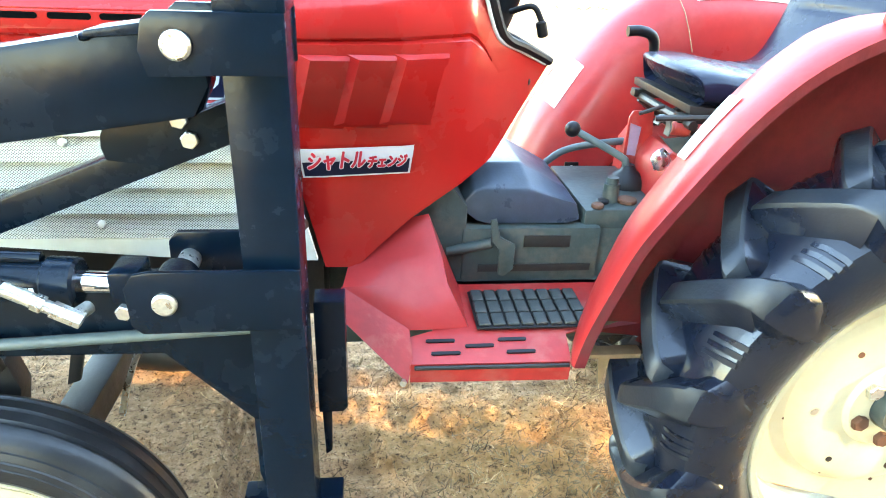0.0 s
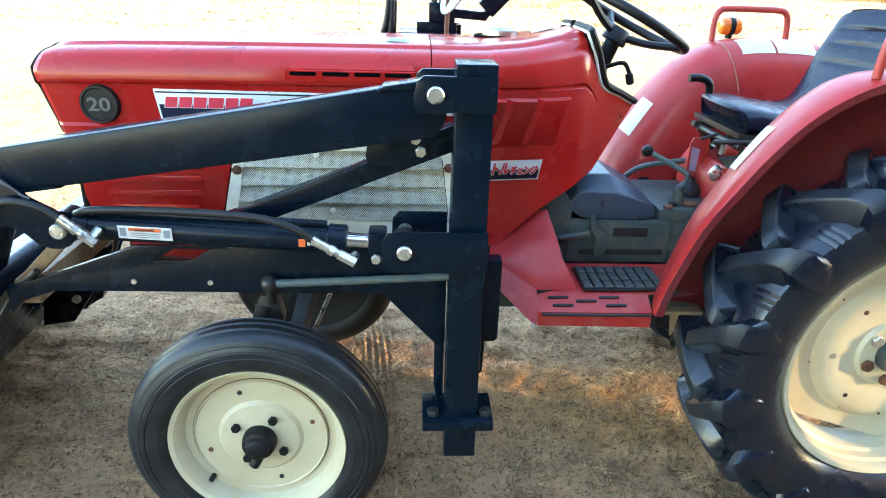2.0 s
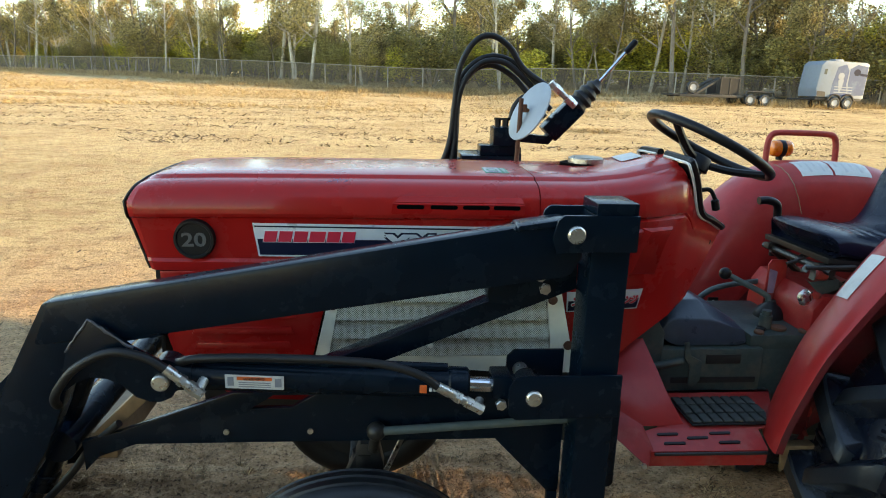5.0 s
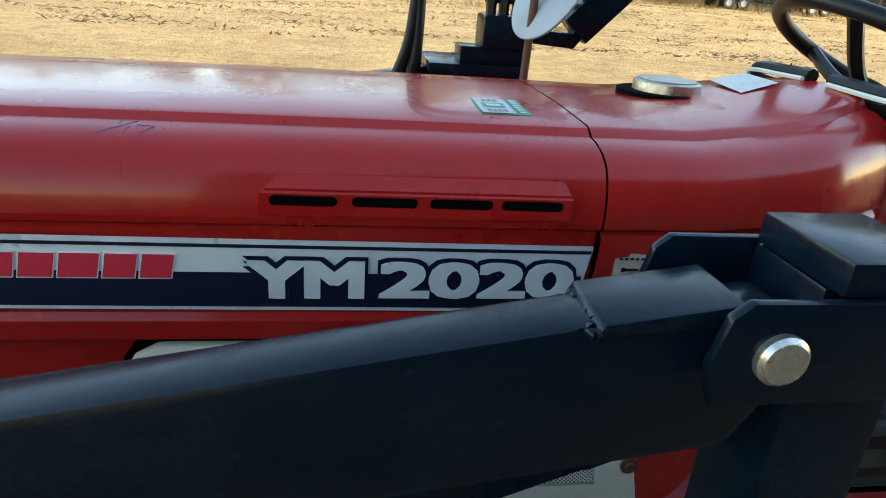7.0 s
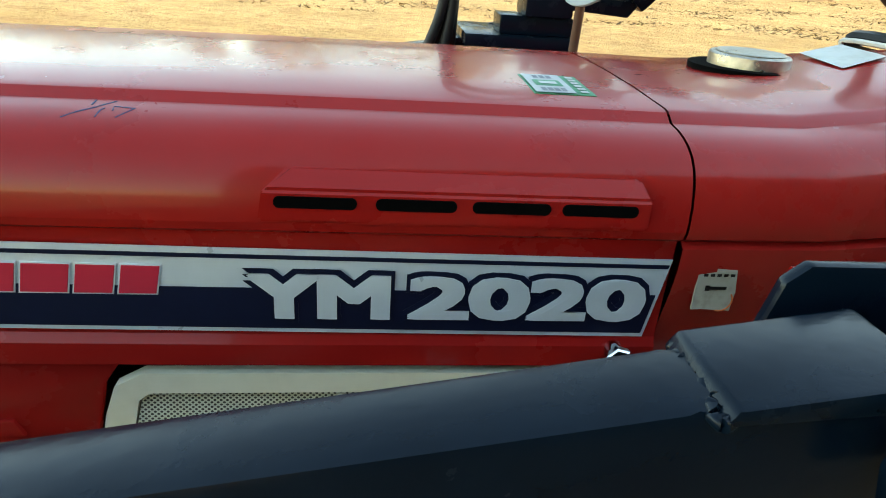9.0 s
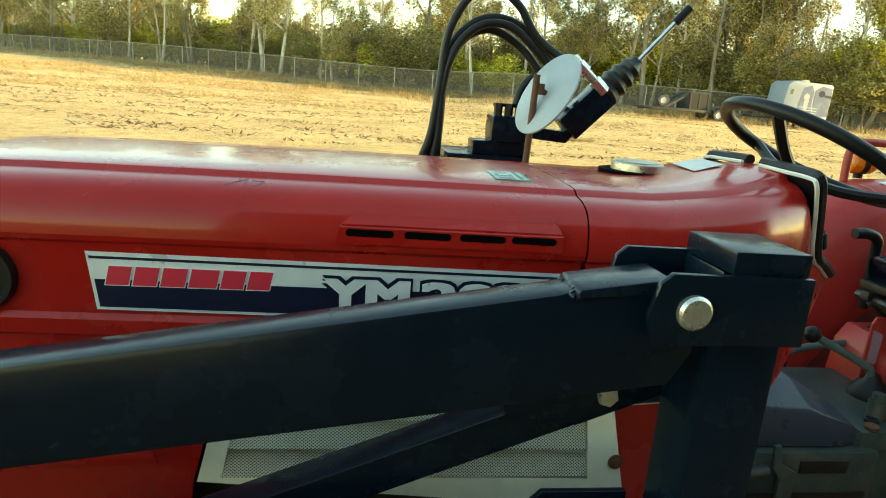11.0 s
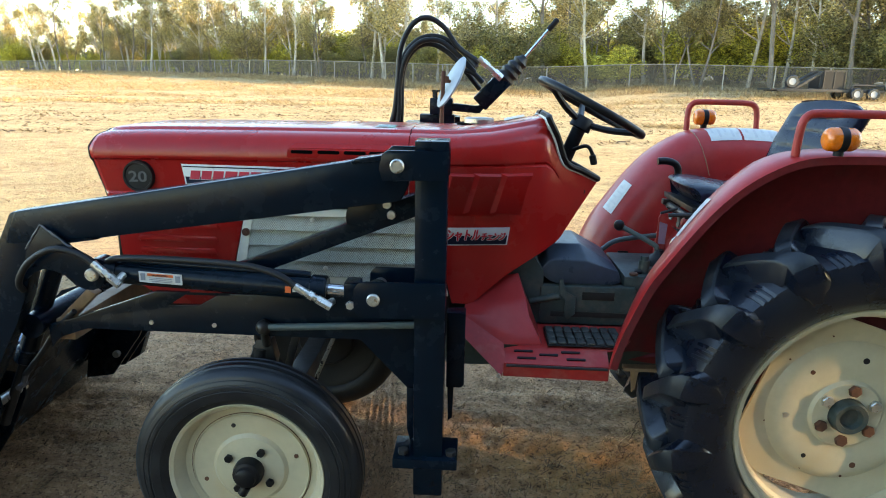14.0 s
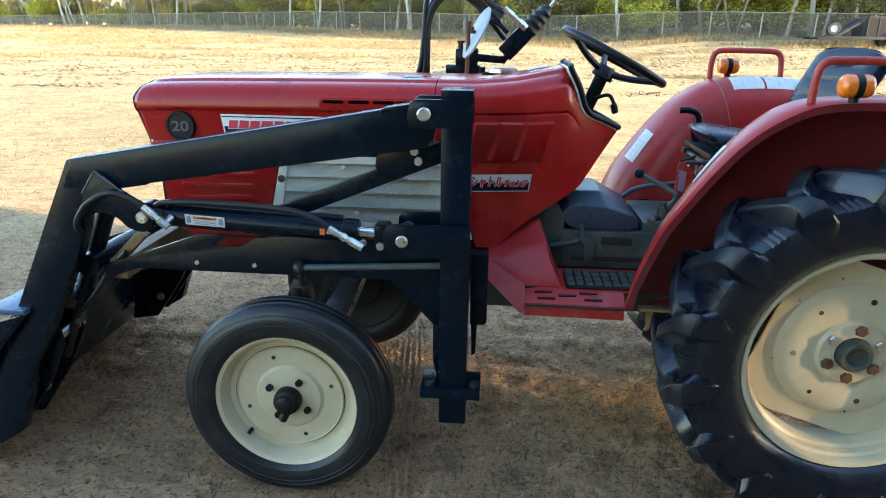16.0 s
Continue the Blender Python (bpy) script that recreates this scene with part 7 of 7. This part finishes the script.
    tube(bm, smoothed([V(1.488, 1.455, 1.112), V(1.520, 1.455, 1.113), V(1.552, 1.46, 1.100), V(1.566, 1.47, 1.06), V(1.578, 1.48, 0.93)]), 0.0125, 10)
    part("position_lever", bm, BLACK_TRIM, tractor, "black bent lever beside the seat")


seat()


# ---- wheels ----
def front_wheel(near):
    c = V(0.262, 0.765, 0.316)

    def made(name, bm, mat, parent, label="", sharp=38):
        if not near:
            mirror_y(bm)
            bmesh.ops.translate(bm, verts=bm.verts[:], vec=(0, -0.08, 0))
        return part(name, bm, mat, parent, label, sharp)

    bm = bmesh.new()
    lathe(bm, [(-0.020, 0.0001), (-0.020, 0.050), (-0.014, 0.095), (-0.006, 0.105), (-0.008, 0.160), (-0.012, 0.163), (-0.006, 0.166), (-0.003, 0.168), (-0.006, 0.185), (-0.030, 0.196), (-0.044, 0.203), (-0.050, 0.213), (-0.044, 0.2165), (-0.036, 0.212), (-0.02, 0.195), (0.04, 0.195), (0.05, 0.2165)], c, 72)
    w = made("front_wheel", bm, CREAM, tractor, "cream steel front wheel with smooth worn tyre", 30)
    bm = bmesh.new()
    lathe(bm, [(-0.045, 0.2125), (-0.054, 0.222), (-0.058, 0.232), (-0.0605, 0.233), (-0.0632, 0.246), (-0.0642, 0.258), (-0.0625, 0.2595), (-0.0625, 0.262), (-0.0645, 0.2635), (-0.0640, 0.272), (-0.0618, 0.2735), (-0.0612, 0.276), (-0.0625, 0.2775), (-0.0590, 0.287), (-0.0560, 0.2875), (-0.0545, 0.290), (-0.0545, 0.293), (-0.050, 0.300), (-0.044, 0.306), (-0.040, 0.3095), (-0.030, 0.313), (-0.027, 0.309), (-0.023, 0.309), (-0.020, 0.3145), (-0.004, 0.3155), (-0.001, 0.311), (0.003, 0.311), (0.006, 0.3155), (0.022, 0.3145), (0.025, 0.309), (0.029, 0.309), (0.032, 0.313), (0.044, 0.306), (0.058, 0.288), (0.0635, 0.268), (0.0625, 0.245), (0.054, 0.222), (0.045, 0.2125)], c, 96)
    # far tyre plain black: its shade is put into the colour
    made("tyre", bm, TYRE_FRONT if near else BLACK_RUBBER, w, "worn ribbed black tyre")
    # black disc added for the shade in the wheel's back
    bm = bmesh.new()
    lathe(bm, [(0.053, 0.219), (0.052, 0.205), (0.046, 0.19), (0.044, 0.12), (0.060, 0.11), (0.062, 0.0001)], c, 48)
    made("wheel_back_shade", bm, BLACK_RUBBER, w, "black disc added for shade in the wheel's back")
    bm = bmesh.new()
    lathe(bm, [(0.03, 0.04), (-0.035, 0.042), (-0.050, 0.038), (-0.053, 0.030), (-0.064, 0.0275), (-0.069, 0.020), (-0.069, 0.0001)], c, 24)
    rod(bm, c + V(0.0, -0.052, -0.03), c + V(-0.012, -0.055, -0.052), 0.013, 10)
    made("hub", bm, BLACK_TRIM, w, "black greasy hub cap")
    for k in range(4):
        a = radians(58 + 90 * k)
        p = c + V(0.066 * math.cos(a), -0.019, 0.066 * math.sin(a))
        bm = bmesh.new()
        rod(bm, p, p + V(0, -0.010, 0), 0.0115, 6)
        made("lug_nut", bm, BLACK_TRIM, w)
    bm = bmesh.new()
    tube(bm, [c + V(0.1665 * math.cos(q), -0.0045, 0.1665 * math.sin(q)) for q in (2 * math.pi * i / 64 for i in range(64))], 0.0016, 6, closed=True)
    made("seam_ring", bm, RUST, w)
    p = c + V(-0.135, -0.012, -0.130)
    bm = bmesh.new()
    rod(bm, p + V(0.006, 0.008, 0.006), p + V(0, -0.010, 0), 0.0065, 10)
    made("valve_stem", bm, BLACK_RUBBER, w)
    for k in range(4):
        a = radians(108 + 90 * k)
        p = c + V(0.135 * math.cos(a), -0.0078, 0.135 * math.sin(a))
        bm = bmesh.new()
        rod(bm, p + V(0, 0.004, 0), p + V(0, -0.0016, 0), 0.0062, 12)
        made("hole_plug", bm, RUST if k % 2 else DARK_STEEL, w)


front_wheel(True)
front_wheel(False)


def front_axle():
    bm = bmesh.new()
    box(bm, (0.225, 0.86, 0.30), (0.300, far(0.86), 0.375), 0.01)
    for y in (0.86, far(0.86)):
        yk = 0.850 if y < MID else far(0.850)
        rod(bm, (0.258, yk, 0.27), (0.280, yk, 0.640), 0.026, 16)
        rod(bm, (0.258, y, 0.316), (0.258, yk, 0.330), 0.034, 16)
        rod(bm, (0.262, y, 0.316), (0.262, y - 0.06 if y < MID else y + 0.06, 0.316), 0.032, 16)
        prism(bm, [(0.225, 0.555), (0.272, 0.668), (0.312, 0.668), (0.325, 0.61), (0.310, 0.545)], yk - 0.02, yk + 0.02, 0.006)
    part("front_axle", bm, DARK_STEEL, tractor, "dark steel front axle with kingpins")
    bm = bmesh.new()
    rod(bm, (0.315, 0.788, 0.722), (0.730, 0.790, 0.743), 0.0095, 12)
    link = part("drag_link", bm, TEAL_ROD, tractor, "grey-green steering drag link")
    bm = bmesh.new()
    bmesh.ops.create_uvsphere(bm, u_segments=14, v_segments=8, radius=0.021)
    bmesh.ops.translate(bm, verts=bm.verts[:], vec=(0.307, 0.792, 0.720))
    rod(bm, (0.307, 0.795, 0.72), (0.300, 0.83, 0.655), 0.012, 10)
    part("ball_joint", bm, DARK_STEEL, link)
    for prof, y in (([(0.420, 0.58), (0.434, 0.58), (0.330, 0.335), (0.306, 0.25), (0.292, 0.255), (0.316, 0.335)], 1.195), ([(0.296, 0.58), (0.322, 0.58), (0.280, 0.43), (0.252, 0.42)], 1.095)):
        bm = bmesh.new()
        prism(bm, prof, y, y + 0.012, 0.002)
        part("axle_stay", bm, STEEL if prof[0][0] > 0.35 else DARK_STEEL, tractor)


front_axle()


def rear_wheel(near):
    c = V(1.874, 0.826, 0.518)

    def made(name, bm, mat, parent, label="", sharp=38):
        if not near:
            mirror_y(bm)
        return part(name, bm, mat, parent, label, sharp)

    # rim ring
    bm = bmesh.new()
    lathe(bm, [(-0.072, 0.318), (-0.082, 0.325), (-0.088, 0.322), (-0.086, 0.311), (-0.078, 0.308), (-0.060, 0.3065), (-0.055, 0.2975), (-0.034, 0.295), (-0.028, 0.2865), (-0.02, 0.285), (0.045, 0.285), (0.065, 0.300), (0.085, 0.310), (0.09, 0.325)], c, 96)
    w = made("rear_wheel", bm, CREAM, tractor, "large cream steel rear wheel, lightly rusted", 30)
    # squared dished disc
    bm = bmesh.new()
    n = 96
    loops = []
    for r, y in ((0.046, -0.004), (0.050, -0.014), (0.090, -0.014), (0.098, -0.005), (0.108, -0.004), (0.122, -0.009), (0.172, -0.009), (0.190, -0.004), (0.205, 0.008), (0.232, 0.010), (1.0, 0.010), (1.0, 0.018)):
        lp = []
        for i in range(n):
            a = 2 * math.pi * i / n
            rel = ((a - radians(72)) + math.pi / 4) % (math.pi / 2) - math.pi / 4
            side = int(((a - radians(72)) + math.pi / 4) % (2 * math.pi) / (math.pi / 2))
            edge = min(0.283, (0.246, 0.240, 0.250, 0.262)[side] / math.cos(rel))
            rr = edge if r == 1.0 else min(r, edge)
            lp.append(c + V(rr * math.cos(a), y, rr * math.sin(a)))
        loops.append(lp)
    skin(bm, loops, caps=False)
    disc = made("wheel_disc", bm, CREAM, w, "cream dished wheel disc with rust spots", 30)
    bm = bmesh.new()
    lathe(bm, [(0.034, 0.046), (-0.034, 0.046), (-0.040, 0.042), (-0.038, 0.030), (-0.022, 0.026), (-0.020, 0.0001)], c, 28)
    made("axle_end", bm, HOUSING, w, "grey machined axle end")
    for k in range(6):
        a = radians(85 + 60 * k)
        p = c + V(0.073 * math.cos(a), -0.014, 0.073 * math.sin(a))
        bm = bmesh.new()
        rod(bm, p, p + V(0, -0.013, 0), 0.0165, 6, bev=0.002)
        made("lug_nut", bm, STEEL if k in (1, 5) and near else RUST, w)
    for k in range(7):
        a = radians(80 + 360 / 7 * k)
        p = c + V(0.158 * math.cos(a), -0.0092, 0.158 * math.sin(a))
        bm = bmesh.new()
        rod(bm, p + V(0, 0.004, 0), p + V(0, -0.0012, 0), 0.0065 if k % 2 else 0.0085, 12)
        made("bolt_hole", bm, (DARK_STEEL, RUST, STEEL)[k % 3], disc)
    for k in range(9):
        a, r = radians(137.5 * k), 0.17 + 0.075 * ((k * 0.618) % 1)
        p = c + V(r * math.cos(a), 0.0095 if r > 0.205 else (0.002 if r > 0.19 else -0.0092), r * math.sin(a))
        bm = bmesh.new()
        rod(bm, p, p + V(0, -0.0016, 0), 0.0022 + 0.002 * ((k * 0.37) % 1), 7)
        made("rust_spot", bm, RUST, disc)
    if near:
        # hand-painted pair of strokes
        bm = bmesh.new()
        o = c + V(0.140, -0.0100, 0.016)
        tube(bm, smoothed([o + V(0, 0, 0.020), o + V(0.001, 0, -0.002)]), 0.0016, 6)
        tube(bm, smoothed([o + V(0.010, 0, 0.024), o + V(0.026, 0, 0.020), o + V(0.014, 0, 0.012), o + V(0.030, 0, 0.006), o + V(0.012, 0, -0.002)]), 0.0016, 6)
        part("paint_mark", bm, BLACK_TRIM, disc)
    # tyre carcass and bars
    bm = bmesh.new()
    lathe(bm, [(-0.078, 0.322), (-0.098, 0.335), (-0.120, 0.365), (-0.130, 0.405), (-0.128, 0.440), (-0.118, 0.462), (-0.09, 0.478), (0.0, 0.488), (0.09, 0.478), (0.118, 0.462), (0.128, 0.440), (0.130, 0.405), (0.120, 0.365), (0.098, 0.335), (0.078, 0.322)], c, 96)
    made("tyre", bm, TYRE, w, "black lugged agricultural tyre with deep bars", 28)
    count = 15
    # three low steps in each gap at the shoulder
    for s in (-1, 1):
        for k in range(count):
            bm = bmesh.new()
            for m in range(3):
                a = 2 * math.pi * (k + (0.5 if s > 0 else 0.0) + 0.40 + 0.085 * m) / count - 0.175 + radians(154.5)
                t, r = V(-math.sin(a), 0, math.cos(a)), V(math.cos(a), 0, math.sin(a))
                rows = []
                for y, lag, rad in ((0.062, 0.0, 0.480), (0.088, 0.014, 0.479), (0.112, 0.026, 0.467), (0.121, 0.030, 0.458)):
                    o = c + V(0, s * y, 0) - t * (lag * 0.48)
                    rows.append([o + r * (rad - 0.004) - t * 0.006, o + r * (rad + 0.0035) - t * 0.0045, o + r * (rad + 0.001) + t * 0.004, o + r * (rad - 0.004) + t * 0.006])
                skin(bm, rows)
            made("shoulder_step", bm, TYRE, w)
    for s in (-1, 1):
        first = None
        for k in range(count):
            turn = 2 * math.pi * (k + (0.5 if s > 0 else 0.0)) / count
            if first is None:
                bm = bmesh.new()
                loops = []
                for y, lag, top, base, half in ((-0.050, -0.010, 0.500, 0.478, 0.014), (-0.045, -0.004, 0.524, 0.480, 0.021), (-0.036, 0.008, 0.530, 0.481, 0.024), (-0.01, 0.040, 0.533, 0.482, 0.025), (0.03, 0.092, 0.533, 0.480, 0.026), (0.075, 0.152, 0.531, 0.470, 0.027), (0.105, 0.192, 0.528, 0.455, 0.029), (0.124, 0.212, 0.518, 0.440, 0.031), (0.136, 0.220, 0.497, 0.430, 0.033), (0.1415, 0.222, 0.462, 0.420, 0.030), (0.139, 0.218, 0.430, 0.410, 0.021), (0.131, 0.210, 0.400, 0.394, 0.010)):
                    a = turn - lag + radians(154.5)
                    t, r = V(-math.sin(a), 0, math.cos(a)), V(math.cos(a), 0, math.sin(a))
                    inner = y - 0.030 if y > 0.12 else y
                    o, q = c + V(0, s * y, 0), c + V(0, s * inner, 0)
                    bh = half * 1.75 + 0.004
                    loops.append([q + r * (base - 0.006) - t * bh, o + r * (top - 0.006) - t * half, o + r * top - t * (half - 0.006), o + r * top + t * (half - 0.006), o + r * (top - 0.006) + t * half, q + r * (base - 0.006) + t * bh])
                skin(bm, loops)
                bm.faces.ensure_lookup_table()
                for k2, fc in enumerate(bm.faces):
                    fc.material_index = 1 if k2 % 6 in (1, 2, 3) and k2 < 6 * 8 else 0
                if not near:
                    mirror_y(bm)
                mid = c if near else V(c.x, far(c.y), c.z)
                bmesh.ops.translate(bm, verts=bm.verts[:], vec=-mid)
                first = new("tread_bar", bpy.data.meshes.new("tread_bar"))
                first.data.materials.append(TYRE)
                first.data.materials.append(TYRE_DUSTY)
                finish(first, bm, 40)
                first.parent = w
                first.location = mid - BASE[w.name]
                start = turn
            else:
                o = first.copy()
                scene.collection.objects.link(o)
                o.rotation_euler = (0, -(turn - start), 0)


rear_wheel(True)
rear_wheel(False)


def mirror_on_stalk():
    bm = bmesh.new()
    c, n = V(0.768, 1.572, 1.361), V(-0.86, -0.24, 0.45).normalized()
    u, w = axes_of(n)
    skin(bm, [ring(c + n * h, u, w, r, 48) for h, r in ((-0.006, 0.090), (-0.002, 0.098), (0.002, 0.098), (0.004, 0.094))])
    d = part("round_mirror", bm, MIRROR_BACK, tractor, "round mirror with pale grey-white back")
    bm = bmesh.new()
    rod(bm, c + n * 0.004, c + n * 0.024, 0.006, 12)
    rod(bm, c + n * 0.020 + V(0, 0, 0.012), c + n * 0.020 - V(0, 0, 0.012), 0.009, 10)
    part("clamp", bm, RUST, d)
    bm = bmesh.new()
    rod(bm, V(0.735, 1.565, 1.200), V(0.740, 1.566, 1.400), 0.0075, 10)
    part("stalk", bm, RUST, d)


mirror_on_stalk()


def tail_end():
    # lifting arms and hitch behind the axle
    for near in (True, False):
        y = 1.12 if near else far(1.12)
        bm = bmesh.new()
        prism(bm, [(2.0, 0.62), (2.40, 0.50), (2.62, 0.46), (2.62, 0.42), (2.38, 0.45), (2.0, 0.57)], y - 0.012, y + 0.012, 0.003)
        part("lift_arm", bm, RED_WORN, tractor)
    bm = bmesh.new()
    prism(bm, [(2.08, 0.95), (2.20, 1.16), (2.36, 1.175), (2.45, 1.12), (2.30, 0.95)], MID - 0.12, MID + 0.12, 0.02)
    part("rear_cover", bm, RED, tractor)
    # bracket under the platform
    for near in (True, False):
        y = 0.93 if near else far(0.93)
        bm = bmesh.new()
        box(bm, (1.300, y - 0.016, 0.574), (1.405, y + 0.016, 0.585), 0.003)
        prism(bm, [(1.322, 0.575), (1.345, 0.575), (1.338, 0.515), (1.330, 0.505)], y - 0.004, y + 0.004)
        part("step_bracket", bm, TAN_STEEL, tractor, "muddy tan steel bracket")


tail_end()
